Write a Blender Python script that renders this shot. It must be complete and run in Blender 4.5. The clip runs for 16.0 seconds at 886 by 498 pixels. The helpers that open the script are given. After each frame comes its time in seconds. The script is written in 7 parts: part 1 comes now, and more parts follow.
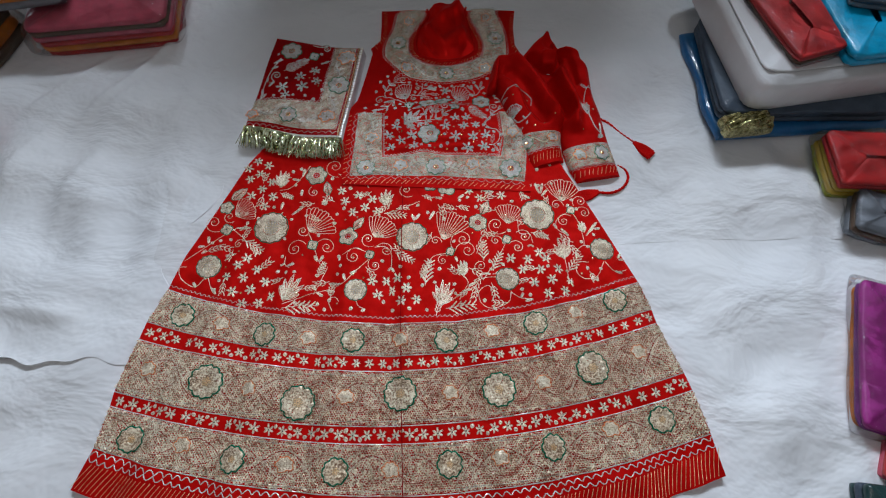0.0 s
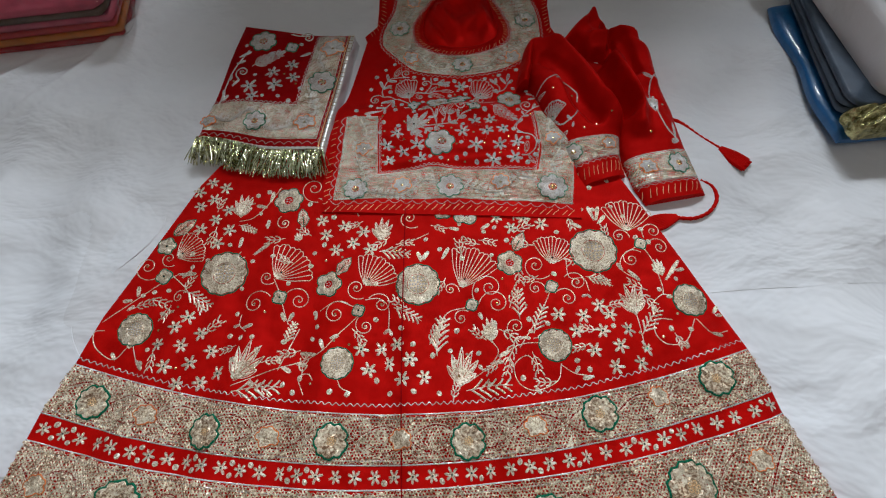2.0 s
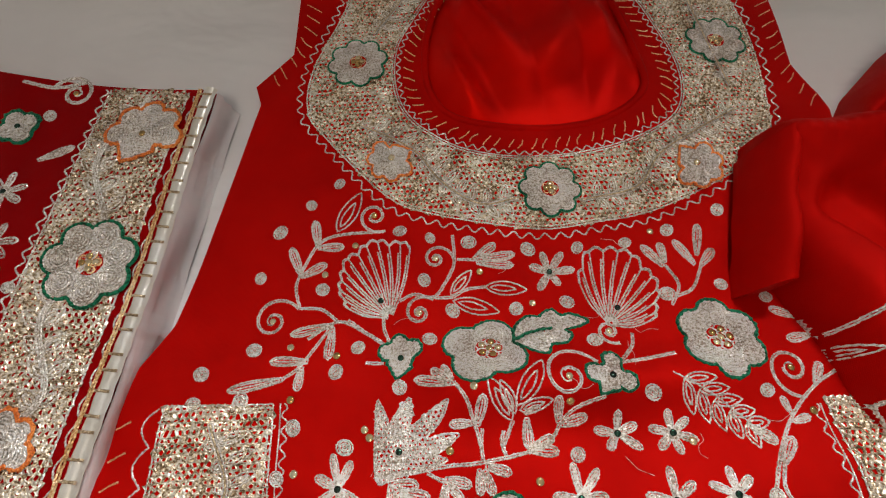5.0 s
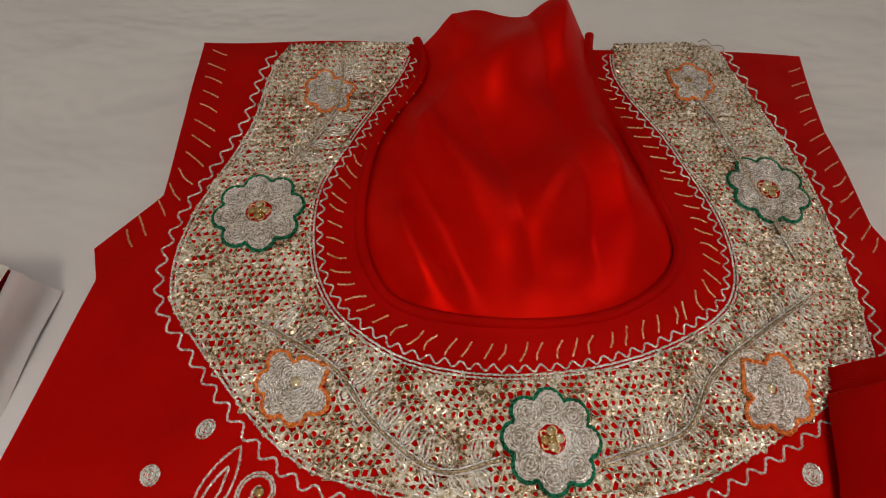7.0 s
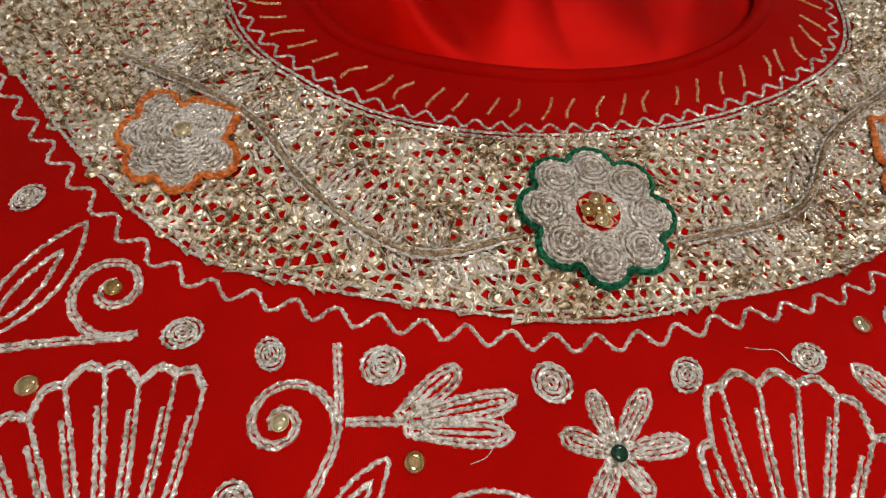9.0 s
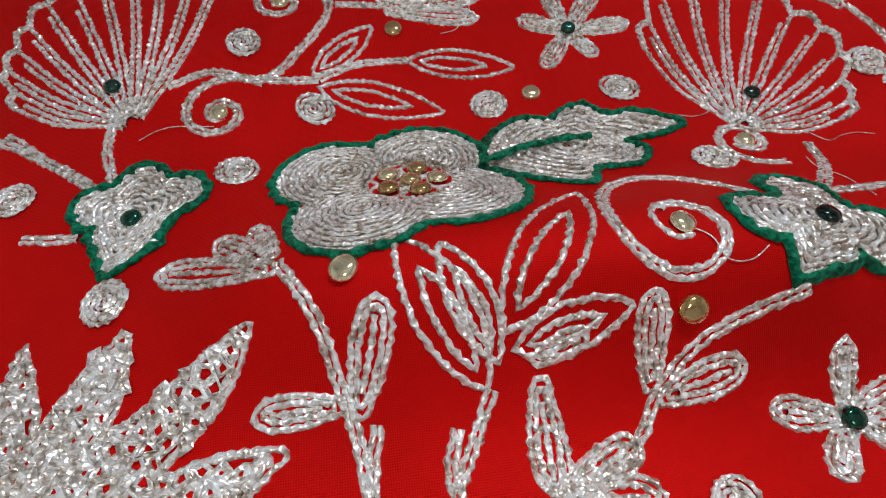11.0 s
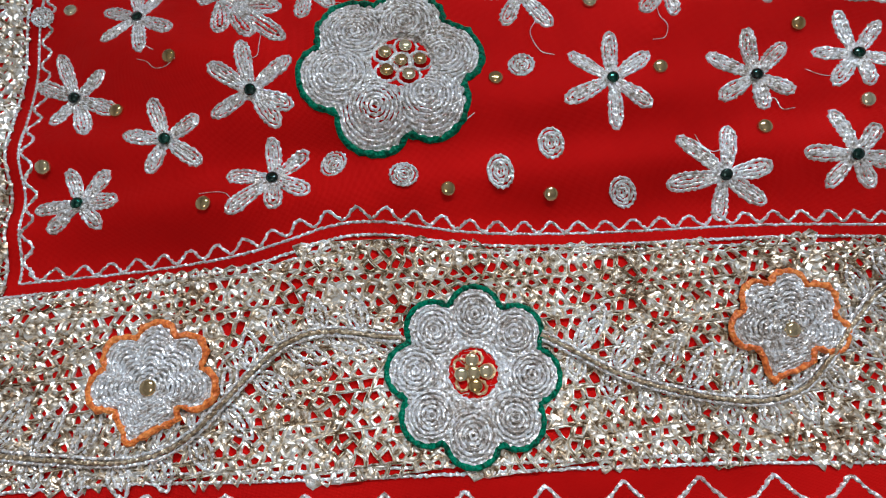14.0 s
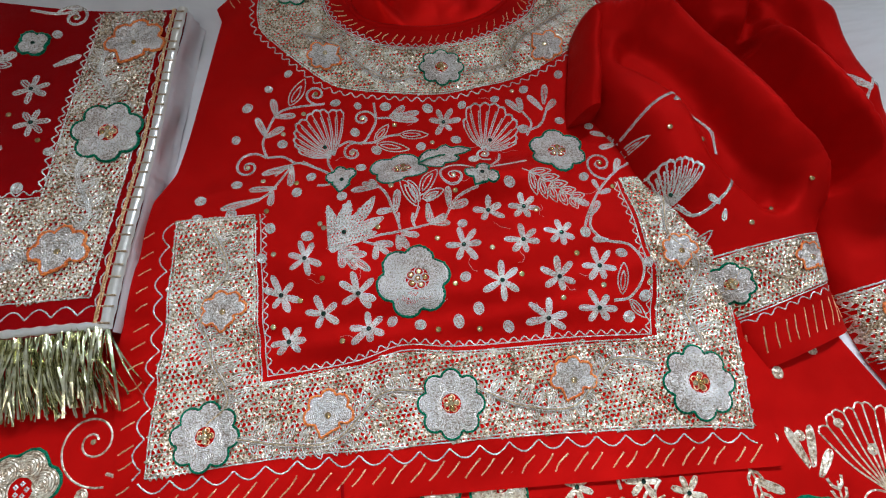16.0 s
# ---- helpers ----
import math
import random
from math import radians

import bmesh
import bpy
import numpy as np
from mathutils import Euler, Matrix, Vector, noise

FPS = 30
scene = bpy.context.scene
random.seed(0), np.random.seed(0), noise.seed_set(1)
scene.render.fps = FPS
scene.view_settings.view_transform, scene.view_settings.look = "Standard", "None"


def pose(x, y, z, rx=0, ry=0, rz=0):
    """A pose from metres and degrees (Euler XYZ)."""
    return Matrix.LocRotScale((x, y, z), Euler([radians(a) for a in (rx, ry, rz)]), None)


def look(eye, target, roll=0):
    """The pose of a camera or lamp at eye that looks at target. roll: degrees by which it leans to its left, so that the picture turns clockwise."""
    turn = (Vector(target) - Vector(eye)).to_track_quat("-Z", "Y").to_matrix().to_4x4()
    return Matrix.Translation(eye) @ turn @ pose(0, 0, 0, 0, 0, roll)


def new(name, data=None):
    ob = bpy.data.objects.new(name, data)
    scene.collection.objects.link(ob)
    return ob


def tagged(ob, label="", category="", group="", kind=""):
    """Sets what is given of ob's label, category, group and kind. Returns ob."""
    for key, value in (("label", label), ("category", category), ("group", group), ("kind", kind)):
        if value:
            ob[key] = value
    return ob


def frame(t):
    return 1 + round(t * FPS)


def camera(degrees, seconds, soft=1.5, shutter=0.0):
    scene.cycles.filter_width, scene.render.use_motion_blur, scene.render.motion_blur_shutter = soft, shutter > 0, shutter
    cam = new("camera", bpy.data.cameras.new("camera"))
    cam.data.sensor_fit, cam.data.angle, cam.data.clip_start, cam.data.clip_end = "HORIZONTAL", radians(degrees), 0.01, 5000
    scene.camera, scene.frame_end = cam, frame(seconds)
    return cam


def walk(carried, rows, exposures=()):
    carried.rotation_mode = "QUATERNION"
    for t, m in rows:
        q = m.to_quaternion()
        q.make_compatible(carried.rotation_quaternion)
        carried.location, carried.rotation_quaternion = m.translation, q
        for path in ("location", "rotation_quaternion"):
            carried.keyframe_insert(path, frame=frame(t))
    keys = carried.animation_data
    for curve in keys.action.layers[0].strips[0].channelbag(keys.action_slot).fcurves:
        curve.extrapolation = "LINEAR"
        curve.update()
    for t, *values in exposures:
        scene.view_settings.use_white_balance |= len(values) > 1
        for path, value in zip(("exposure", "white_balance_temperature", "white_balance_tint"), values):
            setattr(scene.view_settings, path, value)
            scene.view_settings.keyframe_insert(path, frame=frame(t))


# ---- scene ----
cam = camera(86.0, 16.0, soft=1.1)
PATH = [
    (0, (-0.019, -0.584, 1.033), (0.023, 0.17, -0.819), -0.1),
    (0.5, (-0.024, -0.584, 1.019), (0.017, 0.146, -0.842), 0.0),
    (1, (-0.021, -0.52, 0.996), (0.014, 0.182, -0.876), -0.8),
    (1.5, (0.002, -0.443, 0.902), (0.01, 0.259, -0.971), -3.3),
    (2, (-0.013, -0.409, 0.755), (-0.032, 0.419, -1.065), -4.9),
    (2.5, (-0.021, -0.364, 0.59), (-0.054, 0.632, -1.144), -4.6),
    (3, (-0.022, -0.177, 0.535), (-0.065, 0.843, -1.185), -4.4),
    (3.5, (-0.025, 0.007, 0.446), (-0.056, 0.96, -1.312), -3.9),
    (4, (-0.0330, 0.0652, 0.3939), (-0.0561, 0.9401, -1.4045), -4.24),
    (4.5, (-0.03, 0.151, 0.32), (-0.015, 0.933, -1.521), -2.3),
    (5, (-0.036, 0.214, 0.287), (-0.008, 0.923, -1.583), -1.6),
    (5.2, (-0.042, 0.239, 0.278), (-0.009, 0.937, -1.596), -1.4),
    (7.3, (-0.01, 0.352, 0.194), (0.188, 1.243, -1.585), 8.6),
    (7.5, (-0.008, 0.339, 0.181), (0.207, 1.224, -1.6), 9.6),
    (8, (-0.005, 0.327, 0.143), (0.219, 1.176, -1.655), 10.1),
    (8.2, (-0.01, 0.329, 0.131), (0.231, 1.156, -1.674), 11.4),
    (10.3, (-0.0115, 0.2385, 0.0915), (0.164, 1.052, -1.728), 6.2),
    (10.5, (-0.0115, 0.2313, 0.0891), (0.1600, 1.0252, -1.7392), 6.00),
    (11, (-0.0106, 0.2097, 0.0840), (0.1370, 0.9615, -1.7639), 4.72),
    (11.5, (-0.0092, 0.1803, 0.0786), (0.1508, 0.9290, -1.7692), 5.73),
    (12, (-0.0127, 0.1650, 0.0776), (0.1397, 0.8036, -1.8110), 6.49),
    (12.5, (-0.0124, 0.1432, 0.0752), (0.0887, 0.7833, -1.8165), 2.19),
    (13, (-0.0112, 0.1170, 0.0792), (0.0378, 0.7024, -1.8323), -1.65),
    (13.5, (-0.0122, 0.0865, 0.1022), (0.0476, 0.6299, -1.8209), -0.53),
    (14, (-0.0115, 0.0617, 0.1424), (0.0817, 0.5506, -1.7952), 3.86),
    (14.5, (-0.0105, 0.0454, 0.1914), (0.0995, 0.5601, -1.7380), 4.15),
    (15, (-0.008, 0.028, 0.246), (0.113, 0.593, -1.669), 3.6),
    (15.5, (-0.0146, 0.0299, 0.3173), (0.1456, 0.6217, -1.5866), 6.01),
    (16, (-0.0200, 0.0555, 0.3690), (0.1540, 0.6927, -1.5188), 5.77),
]
EXPOSURES = [(0.0, -0.07, 6000, 10), (2.0, -0.02, 6300, 10), (2.5, 0.16, 6600, 11), (3.0, 0.38, 6900, 12), (3.5, 0.62, 7150, 13), (5.0, 0.93, 7300, 14), (7.5, 1.2, 7500, 13), (8.2, 1.25, 7600, 13), (10.5, 0.97, 6500, 10), (11.5, 1.02, 6100, 10), (12.5, 0.55, 6000, 9), (13.0, 0.62, 5900, 9), (13.6, 0.64, 5800, 9), (14.5, 0.45, 5800, 9), (16.0, 0.70, 5950, 10)]
walk(cam, [(t, look(eye, target, roll)) for t, eye, target, roll in PATH], EXPOSURES)

# ---- light: cool lamp beyond an added shading wall, warm room lamp ----
world = bpy.data.worlds.new("room_air")
scene.world = world
world.use_nodes = True
world.node_tree.nodes["Background"].inputs[0].default_value = (0.9, 0.95, 1.0, 1)
world.node_tree.nodes["Background"].inputs[1].default_value = 0.02


def area_lamp(name, eye, target, size, size_y, watts, color):
    data = bpy.data.lights.new(name, "AREA")
    data.shape, data.size, data.size_y, data.energy, data.color = "RECTANGLE", size, size_y, watts, color
    ob = new(name, data)
    ob.matrix_world = look(eye, target)
    return ob


area_lamp("tube_light_cool", (0.30, 1.75, 2.15), (-0.05, -0.2, 0.0), 1.5, 0.30, 78, (0.86, 0.93, 1.0))
area_lamp("ceiling_light_warm", (-0.2, -1.1, 2.6), (0.0, 0.0, 0.0), 0.7, 0.7, 6.5, (1.0, 0.90, 0.80))

# ---- materials ----


def mat(name):
    m = bpy.data.materials.new(name)
    m.use_nodes = True
    nt = m.node_tree
    return m, nt, nt.nodes["Principled BSDF"]


def node(nt, kind, **kw):
    n = nt.nodes.new(kind)
    for k, v in kw.items():
        n.inputs[k].default_value = v
    return n


def ramp(nt, fac, stops):
    n = nt.nodes.new("ShaderNodeValToRGB")
    while len(n.color_ramp.elements) < len(stops):
        n.color_ramp.elements.new(0.5)
    for e, (p, c) in zip(n.color_ramp.elements, stops):
        e.position, e.color = p, (*c, 1)
    nt.links.new(fac, n.inputs[0])
    return n.outputs[0]


def bump(nt, bsdf, height, strength, dist):
    b = node(nt, "ShaderNodeBump", Strength=strength, Distance=dist)
    nt.links.new(height, b.inputs["Height"])
    nt.links.new(b.outputs[0], bsdf.inputs["Normal"])


def coords(nt):
    return nt.nodes.new("ShaderNodeTexCoord").outputs["Object"]


def noise_of(nt, scale, detail=3.0, rough=0.55):
    n = node(nt, "ShaderNodeTexNoise", Scale=scale, Detail=detail, Roughness=rough)
    nt.links.new(coords(nt), n.inputs["Vector"])
    return n.outputs["Fac"]


def cloth_mat(name, dark, light, rough, weave, weave_strength, sheen=0.2, spec=0.25):
    m, nt, b = mat(name)
    nt.links.new(ramp(nt, noise_of(nt, 14, 5), [(0.3, dark), (0.7, light)]), b.inputs["Base Color"])
    b.inputs["Roughness"].default_value = rough
    b.inputs["Specular IOR Level"].default_value = spec
    b.inputs["Sheen Weight"].default_value = sheen
    b.inputs["Sheen Roughness"].default_value = 0.4
    b.inputs["Sheen Tint"].default_value = (*[min(1, c * 1.5) for c in light], 1)
    w1 = node(nt, "ShaderNodeTexWave", Scale=weave, Distortion=1.2, Detail=1.0)
    w2 = node(nt, "ShaderNodeTexWave", Scale=weave, Distortion=1.2, Detail=1.0)
    w2.bands_direction = "Y"
    mx = nt.nodes.new("ShaderNodeMath")
    for n in (w1, w2):
        nt.links.new(coords(nt), n.inputs["Vector"])
    nt.links.new(w1.outputs["Fac"], mx.inputs[0])
    nt.links.new(w2.outputs["Fac"], mx.inputs[1])
    mx2 = nt.nodes.new("ShaderNodeMath")
    mx2.operation = "MULTIPLY_ADD"
    mx2.inputs[1].default_value = 0.3
    nt.links.new(mx.outputs[0], mx2.inputs[0])
    mul = nt.nodes.new("ShaderNodeMath")
    mul.operation = "MULTIPLY"
    mul.inputs[1].default_value = 3.0
    nt.links.new(noise_of(nt, 120, 3), mul.inputs[0])
    nt.links.new(mul.outputs[0], mx2.inputs[2])
    rumple = nt.nodes.new("ShaderNodeMath")
    rumple.operation = "MULTIPLY_ADD"
    rumple.inputs[1].default_value = 145.0
    nt.links.new(noise_of(nt, 15, 2, 0.42), rumple.inputs[0])
    nt.links.new(mx2.outputs[0], rumple.inputs[2])
    bump(nt, b, rumple.outputs[0], weave_strength, 0.0004)
    return m


def thread_mat(name, low, mid, high, metal, rough, scale=700.0, relief=0.9):
    """Twisted thread: grain at thread size, tarnish in patches, stitches catching the light one by one."""
    m, nt, b = mat(name)
    grain, patch = noise_of(nt, scale, 2, 0.6), noise_of(nt, 45, 3)
    half = nt.nodes.new("ShaderNodeMix")
    half.inputs["Factor"].default_value = 0.3
    nt.links.new(grain, half.inputs["A"])
    nt.links.new(patch, half.inputs["B"])
    nt.links.new(ramp(nt, half.outputs[0], [(0.40, low), (0.49, mid), (0.58, high)]), b.inputs["Base Color"])
    b.inputs["Metallic"].default_value = metal
    b.inputs["Roughness"].default_value = rough
    v = node(nt, "ShaderNodeTexVoronoi", Scale=scale * 1.3)
    nt.links.new(coords(nt), v.inputs["Vector"])
    bump(nt, b, v.outputs["Distance"], relief, 0.0006)
    return m


def gloss_mat(name, c1, c2, scale, rough, coat, bump_scale, strength, metal=0.0, dist=0.004):
    m, nt, b = mat(name)
    nt.links.new(ramp(nt, noise_of(nt, scale, 4), [(0.35, c1), (0.65, c2)]), b.inputs["Base Color"])
    b.inputs["Roughness"].default_value = rough
    b.inputs["Metallic"].default_value = metal
    b.inputs["Coat Weight"].default_value = coat
    b.inputs["Coat Roughness"].default_value = 0.08
    bump(nt, b, noise_of(nt, bump_scale, 4, 0.6), strength, dist)
    return m


RED = cloth_mat("red_cotton_silk", (0.46, 0.0030, 0.0020), (0.62, 0.0052, 0.0032), 0.65, 900, 0.3, 0.0, 0.045)
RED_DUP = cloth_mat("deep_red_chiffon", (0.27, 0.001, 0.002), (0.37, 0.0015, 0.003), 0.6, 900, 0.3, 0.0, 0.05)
for silk_red in (RED, RED_DUP):
    silk_red.node_tree.nodes["Principled BSDF"].inputs["Metallic"].default_value = 0.35
    silk_red.node_tree.nodes["Principled BSDF"].inputs["Roughness"].default_value = 0.6
RED_LINING = cloth_mat("red_satin_lining", (0.60, 0.002, 0.0015), (0.80, 0.008, 0.004), 0.38, 1100, 0.10, 0.0, 0.30)
RED_LINING.node_tree.nodes["Principled BSDF"].inputs["Metallic"].default_value = 0.45
RED_LINING.node_tree.nodes["Principled BSDF"].inputs["Specular Tint"].default_value = (1.0, 0.10, 0.07, 1)
SILVER = thread_mat("silver_zari_thread", (0.48, 0.40, 0.33), (0.88, 0.82, 0.75), (0.99, 0.98, 0.96), 0.52, 0.22)
SILVER_NET = thread_mat("silver_zari_net", (0.28, 0.18, 0.10), (0.80, 0.66, 0.48), (0.99, 0.94, 0.84), 0.68, 0.27, 480, 0.7)
SILVER_FAR = thread_mat("aged_silver_thread", (0.38, 0.26, 0.16), (0.76, 0.62, 0.45), (0.96, 0.88, 0.72), 0.55, 0.30, 380)
SILVER_NET_FAR = thread_mat("aged_silver_net", (0.24, 0.13, 0.07), (0.72, 0.55, 0.37), (0.99, 0.90, 0.72), 0.5, 0.30, 260, 0.6)
ANTIQUE = thread_mat("dull_gold_thread", (0.30, 0.20, 0.11), (0.48, 0.36, 0.22), (0.72, 0.58, 0.40), 0.7, 0.36)
GOLD = thread_mat("gold_stitch_thread", (0.62, 0.32, 0.12), (0.85, 0.52, 0.25), (0.98, 0.75, 0.45), 0.6, 0.35)
GREEN = thread_mat("green_thread", (0.0, 0.045, 0.02), (0.001, 0.13, 0.062), (0.004, 0.20, 0.10), 0.0, 0.5)
GREEN.node_tree.nodes["Principled BSDF"].inputs["Specular IOR Level"].default_value = 0.15
ORANGE = thread_mat("orange_thread", (0.55, 0.10, 0.01), (0.80, 0.17, 0.02), (0.95, 0.30, 0.06), 0.0, 0.45)
TINSEL = gloss_mat("silver_gold_tinsel", (0.42, 0.40, 0.18), (0.86, 0.85, 0.62), 160, 0.2, 0.0, 500, 0.3, 1.0, 0.0008)
PIPING = gloss_mat("silver_foil_piping", (0.82, 0.78, 0.68), (0.96, 0.95, 0.90), 60, 0.28, 0.3, 140, 0.6, 0.55, 0.001)


def gem_mat(name, c1, c2):
    m, nt, b = mat(name)
    info = nt.nodes.new("ShaderNodeObjectInfo")
    nt.links.new(ramp(nt, info.outputs["Random"], [(0.2, c1), (0.9, c2)]), b.inputs["Base Color"])
    b.inputs["Metallic"].default_value, b.inputs["Roughness"].default_value = 0.9, 0.12
    b.inputs["Coat Weight"].default_value = 1.0
    return m


GEM = gem_mat("champagne_rhinestone", (0.58, 0.36, 0.12), (1.0, 0.88, 0.58))
GEM_GREEN = gem_mat("dark_green_rhinestone", (0.0, 0.02, 0.012), (0.0, 0.09, 0.05))


def sheet_mat(name, lo, hi):
    m, nt, b = mat(name)
    nt.links.new(ramp(nt, noise_of(nt, 2.2, 6, 0.6), [(0.3, lo), (0.7, hi)]), b.inputs["Base Color"])
    b.inputs["Roughness"].default_value = 0.62
    b.inputs["Specular IOR Level"].default_value = 0.3
    mp = node(nt, "ShaderNodeMapping")
    mp.inputs["Scale"].default_value = (5, 8, 1)
    mp.inputs["Rotation"].default_value = (0, 0, 0.5)
    nt.links.new(coords(nt), mp.inputs[0])
    n = node(nt, "ShaderNodeTexNoise", Scale=1.0, Detail=4.0, Roughness=0.5, Distortion=0.3)
    nt.links.new(mp.outputs[0], n.inputs["Vector"])
    bump(nt, b, n.outputs["Fac"], 0.9, 0.034)
    return m


SHEET = sheet_mat("white_cotton_sheet", (0.76, 0.76, 0.77), (0.86, 0.86, 0.86))
SHEET_2 = sheet_mat("white_cotton_sheet_second", (0.80, 0.81, 0.83), (0.88, 0.88, 0.88))
PLASTER = sheet_mat("painted_plaster", (0.34, 0.33, 0.31), (0.42, 0.40, 0.38))

# ---- mesh building ----


class Acc:
    """Gathers vertices and faces for one mesh."""

    def __init__(self):
        self.v, self.f, self.n = [], [], 0

    def add(self, verts, faces):
        self.v.append(np.asarray(verts, float).reshape(-1, 3))
        self.f.append(np.asarray(faces, int) + self.n)
        self.n += len(self.v[-1])

    def mesh(self, name, material, smooth=True):
        me = bpy.data.meshes.new(name)
        v = np.concatenate(self.v)
        me.from_pydata(v.tolist(), [], [q for f in self.f for q in f.tolist()])
        me.materials.append(material)
        if smooth:
            me.polygons.foreach_set("use_smooth", [True] * len(me.polygons))
        me.update()
        return me


def under(ob, parent):
    """Parents ob; what is modelled in place under a thing's base stays in place."""
    ob.parent = parent
    if parent.type == "EMPTY":
        ob.matrix_parent_inverse = Matrix.Translation(-parent.location)


def part(name, acc, material, parent, label="", smooth=True):
    ob = new(name, acc.mesh(name, material, smooth) if isinstance(acc, Acc) else acc)
    under(ob, parent)
    return tagged(ob, label)


def placed(name, mesh, parent, m, label=""):
    ob = new(name, mesh)
    under(ob, parent)
    ob.matrix_basis = m
    return tagged(ob, label)


def thing(name, place, label, category, group="", kind=""):
    ob = new(name)
    ob.empty_display_size = 0.02
    ob.location = place
    return tagged(ob, label, category, group, kind)


def curve(points, step=0.002, closed=False):
    """A smooth line through a few control points."""
    p = np.asarray(points, float)
    if len(p) == 2:
        n = max(2, int(np.linalg.norm(p[1] - p[0]) / step) + 1)
        return p[0] + (p[1] - p[0]) * np.linspace(0, 1, n)[:, None]
    q = np.vstack([p[-1:], p, p[:2]]) if closed else np.vstack([2 * p[0] - p[1], p, 2 * p[-1] - p[-2]])
    out = []
    for a, b, c, d in zip(q[:-3], q[1:-2], q[2:-1], q[3:]):
        n = max(2, int(np.linalg.norm(c - b) / step) + 1)
        t = np.linspace(0, 1, n, endpoint=False)[:, None]
        out.append(0.5 * (2 * b + (c - a) * t + (2 * a - 5 * b + 4 * c - d) * t**2 + (3 * b - a - 3 * c + d) * t**3))
    out = np.vstack(out)
    return out if closed else np.vstack([out, p[-1:]])


def resample(p, step, closed=False):
    if closed:
        p = np.vstack([p, p[:1]])
    d = np.r_[0, np.cumsum(np.linalg.norm(np.diff(p, axis=0), axis=1))]
    n = max(3 if closed else 2, int(round(d[-1] / step)) + 1)
    s = np.linspace(0, d[-1], n + (1 if closed else 0))
    q = np.stack([np.interp(s, d, p[:, 0]), np.interp(s, d, p[:, 1])], 1)
    return q[:-1] if closed else q


def normals(p, closed=False):
    t = (np.roll(p, -1, 0) - np.roll(p, 1, 0)) if closed else np.gradient(p, axis=0)
    t /= np.linalg.norm(t, axis=1, keepdims=True) + 1e-12
    return np.stack([-t[:, 1], t[:, 0]], 1)


class Field:
    """A cloth surface that carries embroidery: over(xy) gives its height, width the thread's width."""

    def __init__(self, root, over, thread, fine):
        self.root, self.over, self.thread, self.fine = root, over, thread, fine
        self.silver = SILVER if fine else SILVER_FAR

    def at(self, p, h=0.0):
        p = np.asarray(p, float).reshape(-1, 2)
        return np.column_stack([p, self.over(p[:, 0], p[:, 1]) + h])

    def matrix(self, x, y, turn=0.0, h=0.0):
        e = 0.002
        z = lambda a, b: float(self.over(np.array([a]), np.array([b]))[0])
        n = Vector((z(x - e, y) - z(x + e, y), z(x, y - e) - z(x, y + e), 2 * e)).normalized()
        q = Vector((0, 0, 1)).rotation_difference(n)
        return Matrix.Translation((x, y, z(x, y) + h)) @ q.to_matrix().to_4x4() @ Matrix.Rotation(turn, 4, "Z")


class Squashed:
    """A field on which a piece is drawn flatter, about the line y = cy."""

    def __init__(self, field, cy, k):
        self.f, self.cy, self.k = field, cy, k
        self.root, self.over, self.thread, self.fine, self.silver = field.root, field.over, field.thread, field.fine, field.silver

    def at(self, p, h=0.0):
        p = np.asarray(p, float).reshape(-1, 2).copy()
        p[:, 1] = self.cy + (p[:, 1] - self.cy) * self.k
        return self.f.at(p, h)

    def matrix(self, x, y, turn=0.0, h=0.0):
        return self.f.matrix(x, self.cy + (y - self.cy) * self.k, turn, h)


class Flat:
    """A flat ground for pieces that are built once and set down many times."""

    def __init__(self, thread, fine):
        self.thread, self.fine, self.silver = thread, fine, SILVER if fine else SILVER_FAR

    def at(self, p, h=0.0):
        p = np.asarray(p, float).reshape(-1, 2)
        return np.column_stack([p, np.zeros(len(p)) + h])


def strand(acc, field, points, width=None, closed=False, lift=0.0, beads=0.3, tall=0.5):
    """A line of chain stitch: half-round, pinched at each stitch."""
    w = width or field.thread
    p = resample(np.asarray(points, float), w * (0.75 if field.fine else 2.2), closed)
    nrm = normals(p, closed)
    if field.fine and beads > 0.25:
        p = p + nrm * (w * 0.13 * np.sin(p[:, :1] * 5200 + p[:, 1:] * 3900 + 9 * np.sin(p[:, :1] * 700)))
    k = 5 if field.fine else 3
    ang = np.linspace(0, math.pi, k)
    f = np.where(np.arange(len(p)) % 2 == 0, 1.0, 1 - beads if field.fine else 1.0)
    f = f * (1 + (0.16 if field.fine and beads > 0.25 else 0.0) * np.sin(p[:, 0] * 2900 - p[:, 1] * 4700))
    rows = []
    for a in ang:
        q = p + nrm * (math.cos(a) * w / 2 * f)[:, None]
        v = field.at(q)
        v[:, 2] += lift + math.sin(a) * w * tall * f
        rows.append(v)
    v = np.stack(rows, 1)
    n = len(p)
    i = np.arange(n if closed else n - 1)[:, None]
    j = np.arange(k - 1)[None]
    nx = (i + 1) % n
    acc.add(v.reshape(-1, 3), np.stack([i * k + j, nx * k + j, nx * k + j + 1, i * k + j + 1], -1).reshape(-1, 4))


